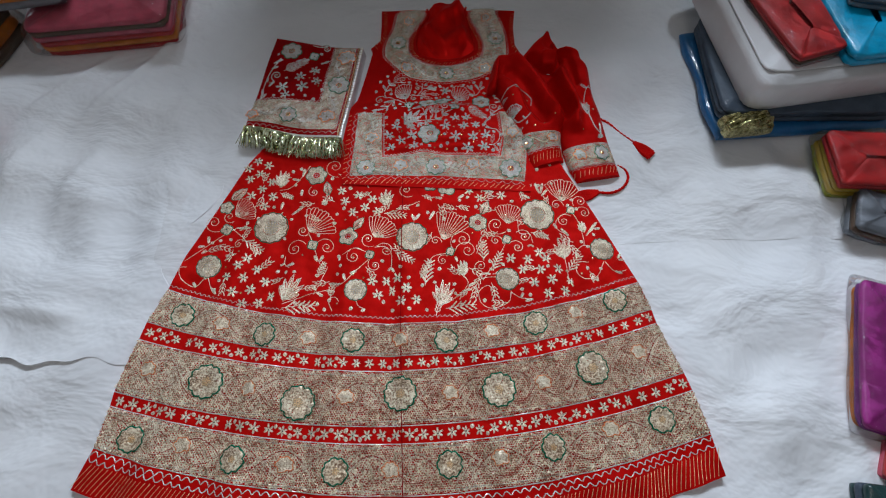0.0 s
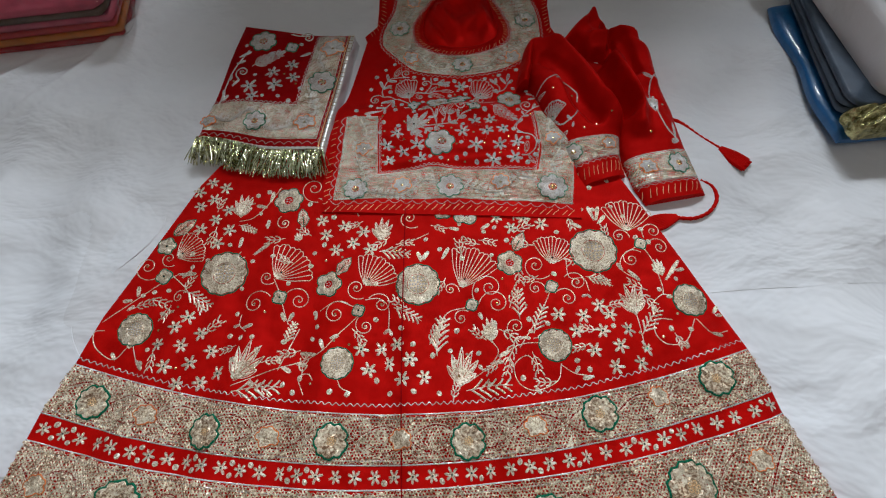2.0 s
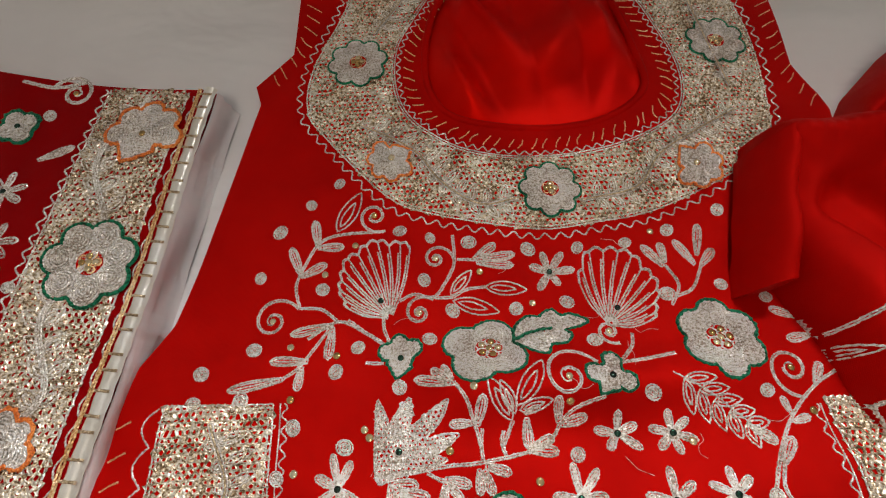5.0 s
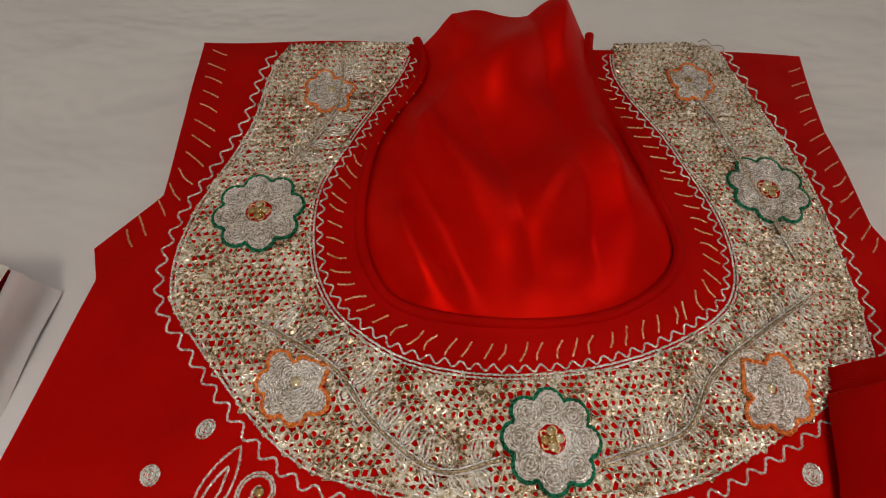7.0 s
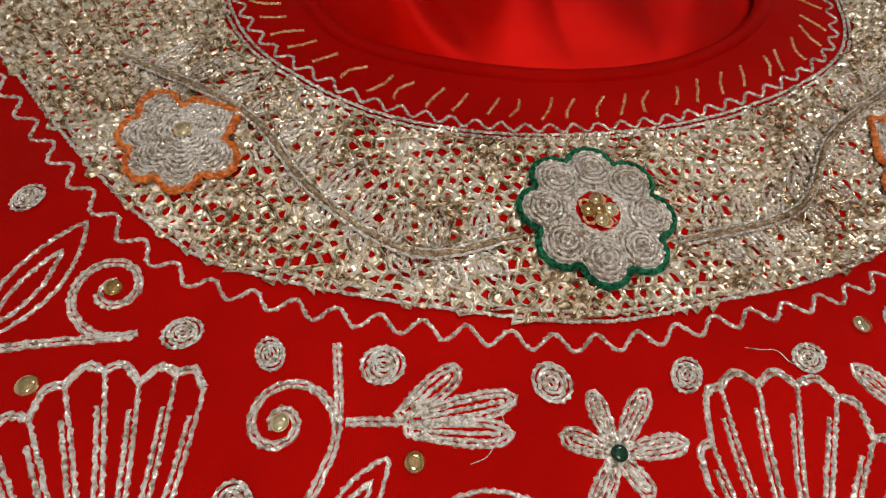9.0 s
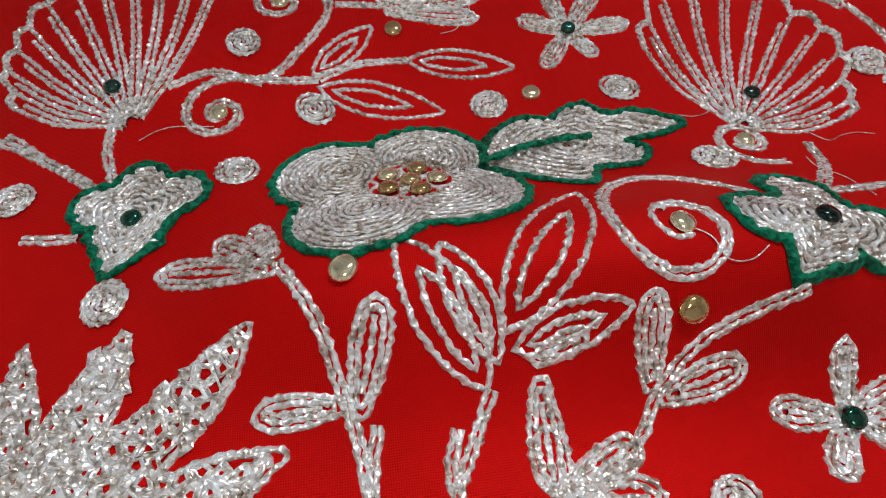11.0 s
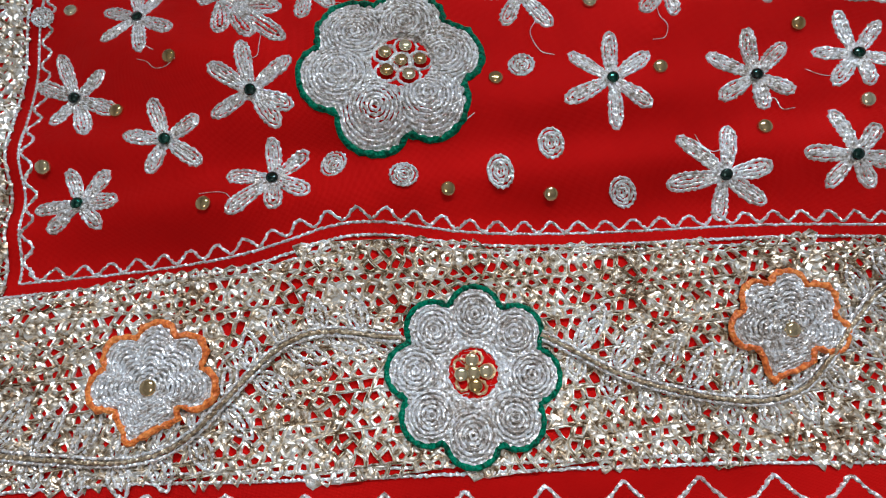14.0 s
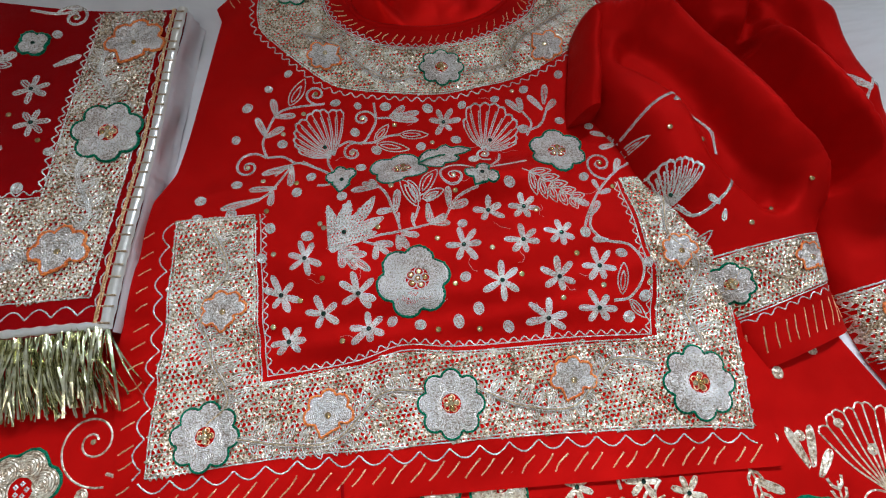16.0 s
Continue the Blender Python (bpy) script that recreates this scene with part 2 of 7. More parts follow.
def finger_loops(acc, field, a, b, half, gap=None):
    """A petal filled with thread: loops inside one another, narrow at the base and round at the tip."""
    a, b = np.asarray(a, float), np.asarray(b, float)
    d = b - a
    ln = np.linalg.norm(d)
    d /= ln
    nn = np.array([-d[1], d[0]])
    gap = gap or field.thread * 0.98
    s = np.linspace(0, 1, 14)
    prof = np.where(s < 0.68, 0.35 + 0.65 * np.sin(s / 0.68 * math.pi / 2), np.sqrt(np.clip(1 - ((s - 0.68) / 0.32) ** 2, 0, 1)))
    k = 0
    while half - k * gap > gap * 0.45:
        hw, lo, hi = half - k * gap, k * gap * 1.2, ln - k * gap
        if hi - lo < gap:
            break
        x = lo + (hi - lo) * s
        side = a + d * x[:, None]
        off = nn * (hw * prof)[:, None]
        strand(acc, field, np.vstack([side + off, (side - off)[::-1]]), closed=True)
        k += 1
    strand(acc, field, [a + d * (k * gap + ln * 0.05), b - d * (k * gap * 0.9 + ln * 0.04)])


def leaf_lines(acc, field, a, b, half):
    """An open leaf: outline and an inner loop."""
    a, b = np.asarray(a, float), np.asarray(b, float)
    d = b - a
    ln = np.linalg.norm(d)
    d /= ln
    nn = np.array([-d[1], d[0]])
    s = np.linspace(0, 1, 16)
    for hw, lo, hi in ((half, 0, 1), (half * 0.42, 0.12, 0.74)):
        prof = np.sin(s**0.9 * math.pi) ** 0.8
        side = a + d * (ln * (lo + (hi - lo) * s))[:, None]
        off = nn * (hw * prof)[:, None]
        strand(acc, field, np.vstack([side + off, (side - off)[::-1][1:-1]]), closed=True)


def spiral_points(cx, cy, sx, sy, turns=1.7, sign=1):
    r, a = math.hypot(sx - cx, sy - cy), math.atan2(sy - cy, sx - cx)
    t = np.linspace(0, 1, 60)
    rad = r * (0.60 * (1 - 0.82 * t) + 0.40 * (1 - t) ** 6)
    th = a + sign * t * turns * 2 * math.pi
    return np.column_stack([cx + rad * np.cos(th), cy + rad * np.sin(th)])


def lobed(cx, cy, r, turn, n, depth=0.42, centre=0.60, count=120):
    """The outline of n round lobes round a centre."""
    th = np.linspace(0, 2 * math.pi, count, endpoint=False)
    best = np.zeros(count)
    for k in range(n):
        da = th - (turn + 2 * math.pi * k / n)
        inside = (depth * r) ** 2 - (centre * r * np.sin(da)) ** 2
        best = np.maximum(best, np.where((inside > 0) & (np.cos(da) > 0), centre * r * np.cos(da) + np.sqrt(np.maximum(inside, 0)), 0))
    best = np.maximum(best, r * 0.45)
    return np.column_stack([cx + best * np.cos(th), cy + best * np.sin(th)])


def ground_stitch(acc, field, cx, cy, hole, outline, lift=0.00015):
    """The layer of thread under the rounds, from the eye to the rim."""
    o = np.asarray(outline, float) - (cx, cy)
    far = np.linalg.norm(o, axis=1, keepdims=True)
    u = o / far
    rows = [field.at(np.array([cx, cy]) + u * (hole + (far * 0.96 - hole) * s), lift) for s in (0.0, 0.33, 0.66, 1.0)]
    n, m = len(o), np.arange(len(o))
    acc.add(np.concatenate(rows), np.concatenate([np.stack([r * n + m, r * n + (m + 1) % n, (r + 1) * n + (m + 1) % n, (r + 1) * n + m], 1) for r in range(3)]))


def tulip(cx, cy, r, turn, n, step, round_=0.30, far=0.68, tail=0.88, count=140):
    """The outline of n round lobes, step degrees apart about the direction turn, drawn to a point behind."""
    th = np.linspace(0, 2 * math.pi, count, endpoint=False)
    best = np.full(count, r * 0.5)
    for k in range(n):
        da = th - turn - math.radians((k - (n - 1) / 2) * step)
        inside = (round_ * r) ** 2 - (far * r * np.sin(da)) ** 2
        best = np.maximum(best, np.where((inside > 0) & (np.cos(da) > 0), far * r * np.cos(da) + np.sqrt(np.maximum(inside, 0)), 0))
    da = np.abs((th - turn - math.pi + 0.35 + math.pi) % (2 * math.pi) - math.pi)
    best = np.maximum(best, np.where(da < 1.15, tail * r * math.sin(0.75) / np.sin(0.75 + da), 0))
    return np.column_stack([cx + best * np.cos(th), cy + best * np.sin(th)])


def shrunk_loops(acc, field, cx, cy, outline, r, dome):
    """Rounds of chain stitch, one inside another, all of the outline's shape."""
    k = 0.93
    while k > 0.08:
        strand(acc, field, np.array([cx, cy]) + (outline - (cx, cy)) * k, closed=True, lift=dome * (1 - k * k))
        k -= field.thread * 1.02 / (r * 0.85)
    ground_stitch(acc, field, cx, cy, r * 0.03, outline)


def lobe_depth(n):
    return 0.54 if n == 3 else 0.50 if n == 4 else min(0.42, 2.4 / n)


def lobe_loops(acc, field, cx, cy, r, turn, n, hole=0.26, eye=(0.0, 0.0)):
    """Lobes filled by rounds of chain stitch, each lobe keeping to its own side."""
    gap = field.thread * 1.06
    depth = lobe_depth(n)
    ex, ey = cx + eye[0], cy + eye[1]
    far, dome = 0.95 - depth, 0.0016 if field.fine else 0.0028
    mids = np.array([(cx + far * r * math.cos(turn + 2 * math.pi * k / n), cy + far * r * math.sin(turn + 2 * math.pi * k / n)) for k in range(n)])
    for k in range(n):
        rr = depth * r * 0.98
        while rr > gap * 0.3:
            th = np.linspace(0, 2 * math.pi, 48, endpoint=False) + turn + 2 * math.pi * k / n + math.pi
            p = mids[k] + rr * np.column_stack([np.cos(th), np.sin(th)])
            d = np.linalg.norm(p[:, None] - mids[None], axis=2)
            ok = (d[:, k] <= d.min(1) + gap * 0.3) & (np.hypot(p[:, 0] - ex, p[:, 1] - ey) > hole * r)
            if ok.all():
                strand(acc, field, p, closed=True, lift=dome * (1 - (rr / (depth * r)) ** 2))
            elif ok.sum() > 3:
                runs = np.split(np.arange(48), np.where(np.diff(ok.astype(int)) != 0)[0] + 1)
                for run in runs:
                    if ok[run[0]] and len(run) > 3:
                        strand(acc, field, p[run], lift=dome * (1 - (rr / (depth * r)) ** 2))
            rr -= gap
    ground_stitch(acc, field, ex, ey, hole * r, lobed(cx, cy, r, turn, n, depth, 0.98 - depth, 72))
    for q in (0.0, 1.05):
        th = np.linspace(0, 2 * math.pi, 40, endpoint=False)
        rr = hole * r + q * gap
        strand(acc, field, np.column_stack([ex + rr * np.cos(th), ey + rr * np.sin(th)]), closed=True)


def gem_mesh(name, r, material, n=14):
    """A round stone, domed like a drop."""
    rings = [(1.0, 0.0), (0.98, 0.22), (0.84, 0.42), (0.62, 0.52), (0.34, 0.57)]
    v = [(q * r * math.cos(2 * math.pi * k / n), q * r * math.sin(2 * math.pi * k / n), z * r) for q, z in rings for k in range(n)] + [(0, 0, 0.58 * r)]
    f = [(q * n + k, q * n + (k + 1) % n, (q + 1) * n + (k + 1) % n, (q + 1) * n + k) for q in range(4) for k in range(n)]
    f += [(4 * n + k, 4 * n + (k + 1) % n, 5 * n, 5 * n) for k in range(n)]
    me = bpy.data.meshes.new(name)
    me.from_pydata(v, [], [q[:3] if q[2] == q[3] else q for q in f])
    me.materials.append(material)
    me.polygons.foreach_set("use_smooth", [True] * len(me.polygons))
    return me


def inside_of(poly, x, y):
    """Which points lie inside a closed outline."""
    x, y = np.asarray(x), np.asarray(y)
    res = np.zeros(x.shape, bool)
    px, py = poly[:, 0], poly[:, 1]
    for ax, ay, bx, by in zip(px, py, np.roll(px, -1), np.roll(py, -1)):
        if ay == by:
            continue
        res ^= ((ay > y) != (by > y)) & (x < (bx - ax) * (y - ay) / (by - ay) + ax)
    return res


def net(acc, field, poly, cell, seed=1, keep=None, warp=None, lift=0.0004, tall=0.0014, holes=(0.22, 0.50)):
    """Net embroidery: ragged cells of thread, most with a small hole that shows the cloth."""
    rng = np.random.default_rng(seed)
    lo, hi = poly.min(0) - cell, poly.max(0) + cell
    h = cell * math.sqrt(3) / 2
    rows, cols = int((hi[1] - lo[1]) / (1.5 * cell / math.sqrt(3))) + 2, int((hi[0] - lo[0]) / cell) + 2
    R = cell / math.sqrt(3)
    j, i = np.meshgrid(np.arange(rows), np.arange(cols), indexing="ij")
    cx = (lo[0] + (i + 0.5 * (j % 2)) * cell).ravel()
    cy = (lo[1] + j * 1.5 * R).ravel()
    ok = inside_of(poly, cx, cy)
    if keep is not None:
        ok &= keep(cx, cy)
    cx, cy = cx[ok], cy[ok]
    n = len(cx)
    ang = np.radians(30 + 60 * np.arange(6))
    ox, oy = cx[:, None] + R * np.cos(ang), cy[:, None] + R * np.sin(ang)
    jx = np.sin(ox * 2917.0 + oy * 1453.0 + np.sin(ox * 811) * 3) * cell * 0.22
    jy = np.sin(ox * 1733.0 - oy * 2311.0 + np.sin(oy * 977) * 3) * cell * 0.22
    ox, oy = ox + jx, oy + jy
    mx, my = ox.mean(1, keepdims=True), oy.mean(1, keepdims=True)
    patch = 0.5 + 0.5 * np.sin(cx * 190 + 2 * np.sin(cy * 170)) * np.sin(cy * 230 + cx * 60)
    size = (holes[0] + holes[1] * patch[:, None] + rng.uniform(-0.08, 0.12, (n, 1))) * np.where(rng.random((n, 1)) < 0.12, 0.05, 1.0)
    ix, iy = mx + (ox - mx) * size, my + (oy - my) * size
    dx, dy = mx + (ox - mx) * (size + 1) / 2, my + (oy - my) * (size + 1) / 2
    outer = field.at(np.column_stack([ox.ravel(), oy.ravel()]), lift)
    mid = field.at(np.column_stack([dx.ravel(), dy.ravel()]), lift)
    inner = field.at(np.column_stack([ix.ravel(), iy.ravel()]), lift - 0.0003)
    mid[:, 2] += np.repeat(rng.uniform(0.6, 1.0, n), 6) * rng.uniform(0.85, 1.0, n * 6) * tall
    v = np.concatenate([outer, mid, inner])
    a = (np.arange(n)[:, None] * 6 + np.arange(6)).ravel()
    b = (np.arange(n)[:, None] * 6 + (np.arange(6) + 1) % 6).ravel()
    m = n * 6
    acc.add(v, np.concatenate([np.stack([a, b, b + m, a + m], 1), np.stack([a + m, b + m, b + 2 * m, a + 2 * m], 1)]))


def wavy(points, amp, length, step=0.0012, arches=False, closed=False, side=1):
    p = resample(np.asarray(points, float), step, closed)
    d = np.r_[0, np.cumsum(np.linalg.norm(np.diff(p, axis=0), axis=1))]
    w = np.abs(np.sin(d / length * math.pi)) * 2 - 1 if arches else np.sin(d / length * 2 * math.pi)
    w = w + 0.2 * np.sin(d * 37)
    return p + normals(p, closed) * (side * amp * w)[:, None]


def offset(points, d, closed=False):
    p = np.asarray(points, float)
    return p + normals(p, closed) * d


def ticks(root, field, points, spacing, length, slant, width=None, seed=3):
    """Slanting stitches side by side along a line."""
    rng = np.random.default_rng(seed)
    p = resample(np.asarray(points, float), spacing)
    nr = normals(p)
    tg = np.column_stack([nr[:, 1], -nr[:, 0]])
    for q, n, t in zip(p, nr, tg):
        v = (n + t * slant) * length * rng.uniform(0.8, 1.1)
        o = t * rng.normal(0, spacing * 0.08)
        acc = Acc()
        strand(acc, field, curve([q + o - v / 2, q + o + t * rng.normal(0, 0.0008), q + o + v / 2], 0.003), width)
        part("slanting_stitch", acc, GOLD, root)


def sheet_grid(X, Y, Z, drop=None):
    """A cloth from a grid of places, its rim turned down by drop."""
    a = Acc()
    r, c = X.shape
    i, j = np.meshgrid(np.arange(r - 1), np.arange(c - 1), indexing="ij")
    q = (i * c + j).ravel()
    faces = np.stack([q, q + 1, q + c + 1, q + c], 1)
    a.add(np.stack([X, Y, Z], -1).reshape(-1, 3), faces)
    if drop is not None:
        rim = np.r_[np.arange(c), np.arange(1, r) * c + c - 1, (r - 1) * c + np.arange(c - 2, -1, -1), np.arange(r - 2, 0, -1) * c]
        top = np.stack([X, Y, Z], -1).reshape(-1, 3)[rim]
        low = top.copy()
        low[:, 2] = np.minimum(drop, low[:, 2])
        m = len(rim)
        k = np.arange(m)
        a.add(np.concatenate([top, low]), np.stack([k, (k + m), (k + 1) % m + m, (k + 1) % m], 1))
    return a


def soft(x):
    return 1 / (1 + np.exp(-x))


# ---- pieces of embroidery, shared by all the garments ----
FINE, COARSE = Flat(0.00108, True), Flat(0.0014, False)


def star_mesh(name, r, flat, seed):
    rng = random.Random(seed)
    a = Acc()
    for k in range(6):
        t = math.radians(60 * k + rng.uniform(-9, 9))
        ln = r * rng.uniform(0.86, 1.06)
        u = np.array([math.cos(t), math.sin(t)])
        finger_loops(a, flat, u * r * 0.02, u * ln, r * 0.135)
    return a.mesh(name, flat.silver)


def dot_mesh(name, r, flat, seed):
    rng = random.Random(seed)
    a = Acc()
    th = np.linspace(0, 2 * math.pi, 18, endpoint=False)
    rr = r
    while rr > flat.thread * 0.4:
        q = rr * (1 + 0.07 * np.sin(th * 2 + rng.random() * 6))
        strand(a, flat, np.column_stack([q * np.cos(th), q * np.sin(th)]), closed=True)
        rr -= flat.thread * 0.92
    strand(a, flat, [(-0.0009, 0), (0.0009, 0.0002)])
    return a.mesh(name, flat.silver)


STARS_FAR = [star_mesh("star_motif_plain", 0.0150, COARSE, s) for s in (4, 5, 6)]
DOTS = [dot_mesh("dot_motif", 0.0043, FINE, s) for s in (1, 2, 3)]
DOTS_FAR = [dot_mesh("dot_motif_plain", 0.0040, COARSE, s) for s in (4, 5)]
GEM_M, GEM_S = gem_mesh("rhinestone", 0.0024, GEM), gem_mesh("rhinestone_small", 0.0021, GEM)
GEM_G = gem_mesh("green_rhinestone", 0.0019, GEM_GREEN)
pick = random.Random(7)


def star(F, x, y, r, turn):
    m = F.matrix(x, y, math.radians(turn), 0.0002)
    if F.fine:
        # sewn into the cloth, it follows the folds
        a, t0 = Acc(), math.radians(turn)
        for k in range(6):
            t = t0 + math.radians(60 * k + pick.uniform(-11, 11) * (k > 0))
            u, ln = np.array([math.cos(t), math.sin(t)]), r * pick.uniform(0.88, 1.05)
            finger_loops(a, F, (x + u[0] * r * 0.02, y + u[1] * r * 0.02), (x + u[0] * ln, y + u[1] * ln), r * pick.uniform(0.125, 0.15))
        ob = part("star_motif", a, F.silver, F.root, "six-petalled silver thread star")
        placed("rhinestone", GEM_G, ob, F.matrix(x, y, pick.random() * 6, 0.0006), "dark green rhinestone")
        return
    ob = placed("star_motif", STARS_FAR[pick.randrange(3)], F.root, m @ Matrix.Scale(min(1.25, max(0.7, r / 0.0150)), 4), "six-petalled silver thread star")
    placed("rhinestone", GEM_G, ob, Matrix.Translation((0, 0, 0.0005)) @ Matrix.Rotation(pick.random() * 6, 4, "Z"), "dark green rhinestone")


def star_at(F, x, y, *petals):
    """A star whose petals each have their own direction, in degrees, and length, in millimetres."""
    knot, th = Acc(), np.linspace(0, 2 * math.pi, 12, endpoint=False)
    for rr in (0.0022, 0.0012):
        strand(knot, F, np.column_stack([x + rr * np.cos(th), y + rr * np.sin(th)]), closed=True)
    ob = part("star_motif", knot, F.silver, F.root, "silver thread star with uneven petals")
    for turn, mm in petals:
        a, t = Acc(), math.radians(turn)
        u, ln = np.array([math.cos(t), math.sin(t)]), mm * 0.001
        finger_loops(a, F, (x + u[0] * 0.0004, y + u[1] * 0.0004), (x + u[0] * ln, y + u[1] * ln), pick.uniform(0.0019, 0.0024))
        part("petal", a, F.silver, ob)
    placed("rhinestone", GEM_G, ob, F.matrix(x, y, pick.random() * 6, 0.0010), "dark green rhinestone")


def dot(F, x, y):
    s = pick.uniform(0.85, 1.1)
    m = F.matrix(x, y, pick.uniform(0, 6), 0.0003) @ Matrix.Diagonal((s, s * pick.uniform(0.85, 1), 1, 1))
    placed("dot_motif", pick.choice(DOTS if F.fine else DOTS_FAR), F.root, m)


def gem(F, x, y, small=False):
    placed("rhinestone", GEM_S if small else GEM_M, F.root, F.matrix(x, y, pick.uniform(0, 6), 0.0001) @ Matrix.Rotation(pick.uniform(-0.12, 0.12), 4, "X"), "champagne gold rhinestone")


def finger(F, ax, ay, bx, by):
    a = Acc()
    ln = math.hypot(bx - ax, by - ay)
    finger_loops(a, F, (ax, ay), (bx, by), min(0.0028, ln * 0.18))
    part("petal_motif", a, F.silver, F.root)


def leaf(F, ax, ay, bx, by):
    a = Acc()
    leaf_lines(a, F, (ax, ay), (bx, by), math.hypot(bx - ax, by - ay) * 0.17)
    part("leaf_motif", a, F.silver, F.root)


def stem(F, *pts):
    a = Acc()
    c = curve(pts)
    for s in ((-0.5, 0.5) if F.fine else (0,)):
        strand(a, F, offset(c, s * F.thread * 0.95))
    part("stem_motif", a, F.silver, F.root)


def spiral(F, cx, cy, sx, sy):
    a = Acc()
    # most tendrils curl inwards against the sun
    sign = 1 if (sx - cx) * 0.6 + (sy - cy) > 0 else -1
    c = spiral_points(cx, cy, sx, sy, 1.75, sign)
    strand(a, F, c)
    if F.fine:
        strand(a, F, offset(c[:44], F.thread * 0.9))
    part("tendril_motif", a, F.silver, F.root)
    gem(F, cx, cy, True)


def feather(F, ax, ay, bx, by):
    a = Acc()
    A, B = np.array([ax, ay]), np.array([bx, by])
    d = B - A
    ln = np.linalg.norm(d)
    d /= ln
    nn = np.array([-d[1], d[0]])
    strand(a, F, curve([A, (A + B) / 2 + nn * ln * 0.05, B]))
    for k in range(5):
        s = 0.12 + 0.17 * k
        for side in (1, -1):
            p = A + d * ln * s
            tip = p + (d * 0.75 + nn * side * 0.62) * ln * (0.34 - 0.03 * k)
            if F.fine:
                leaf_lines(a, F, p, tip, ln * 0.055)
            else:
                strand(a, F, curve([p, (p + tip) / 2 + d * ln * 0.02, tip]), 0.0030)
    if F.fine:
        finger_loops(a, F, A + d * ln * 0.85, B + d * ln * 0.08, ln * 0.05)
    part("fern_motif", a, F.silver, F.root)


def fan(F, bx, by, r, lo, hi, reach=()):
    """A shell: rays from the base, joined by scallops along the rim. reach: how far the rays go, from the first to the last."""
    a = Acc()
    n = 12
    if not reach:
        lo, hi, reach = lo - 8, hi + 10, (1.07,)
    th = np.radians(np.linspace(lo, hi, n))
    wob = (1 + 0.04 * np.sin(np.arange(n) * 2.3)) * np.interp(np.linspace(0, 1, n), np.linspace(0, 1, len(reach)), reach)
    tips = [np.array([bx + r * w * math.cos(t), by + r * w * math.sin(t)]) for t, w in zip(th, wob)]
    base = np.array([bx, by])
    for k, (t, p) in enumerate(zip(th, tips)):
        side = np.array([-math.sin(t), math.cos(t)])
        bow = (k - (n - 1) / 2) / n * r * 0.34
        c = curve([base + side * (k - n / 2) * 0.0004, (base + p) / 2 + side * bow * 0.5, p])
        strand(a, F, c)
        if F.fine and k < n - 1:
            strand(a, F, offset(c, 0.0015)[: int(len(c) * 0.88)])
    for p, q, t in zip(tips[:-1], tips[1:], (th[:-1] + th[1:]) / 2):
        m = (p + q) / 2 + np.array([math.cos(t), math.sin(t)]) * np.linalg.norm(q - p) * 0.35
        strand(a, F, curve([p, m, q]))
        if F.fine:
            strand(a, F, curve([p, m, q]) - np.array([math.cos(t), math.sin(t)]) * 0.0011)
    ob = part("shell_motif", a, F.silver, F.root, "fan-shaped silver thread shell")
    m = (th[0] + th[-1]) / 2
    placed("rhinestone", GEM_G, ob, F.matrix(bx + r * 0.22 * math.cos(m), by + r * 0.22 * math.sin(m), 0, 0.0006), "dark green rhinestone")


def spike(F, ax, ay, bx, by, spread):
    """A saw-toothed leaf of net stitch."""
    A, B = np.array([ax, ay]), np.array([bx, by])
    ln, t0 = np.linalg.norm(B - A), math.atan2(by - ay, bx - ax)
    out = []
    for k, (s, rr) in enumerate(((-1.5, 0.55), (-1.1, 0.42), (-0.85, 0.85), (-0.5, 0.55), (-0.25, 0.98), (0.1, 0.62), (0.35, 1.02), (0.65, 0.55), (1.0, 0.82), (1.3, 0.4), (1.7, 0.6))):
        t = t0 + s * spread
        out.append(A + ln * rr * np.array([math.cos(t), math.sin(t)]))
    poly = np.array([A - (B - A) * 0.06] + out)
    a = Acc()
    strand(a, F, np.vstack([curve([p, q], 0.002)[:-1] for p, q in zip(poly, np.roll(poly, -1, 0))]), closed=True)
    if F.fine:
        net(a, F, poly, 0.0030, 4)
    else:
        for p in out[::2]:
            leaf_lines(a, F, A + (p - A) * 0.08, A + (p - A) * 0.97, ln * 0.075)
            strand(a, F, [A, A + (p - A) * 0.8], 0.0022)
    ob = part("spiked_leaf_motif", a, F.silver, F.root, "saw-toothed silver thread leaf")
    if F.fine:
        placed("rhinestone", GEM_G, ob, F.matrix(ax * 0.55 + bx * 0.45, ay * 0.55 + by * 0.45, 0, 0.0012), "dark green rhinestone")


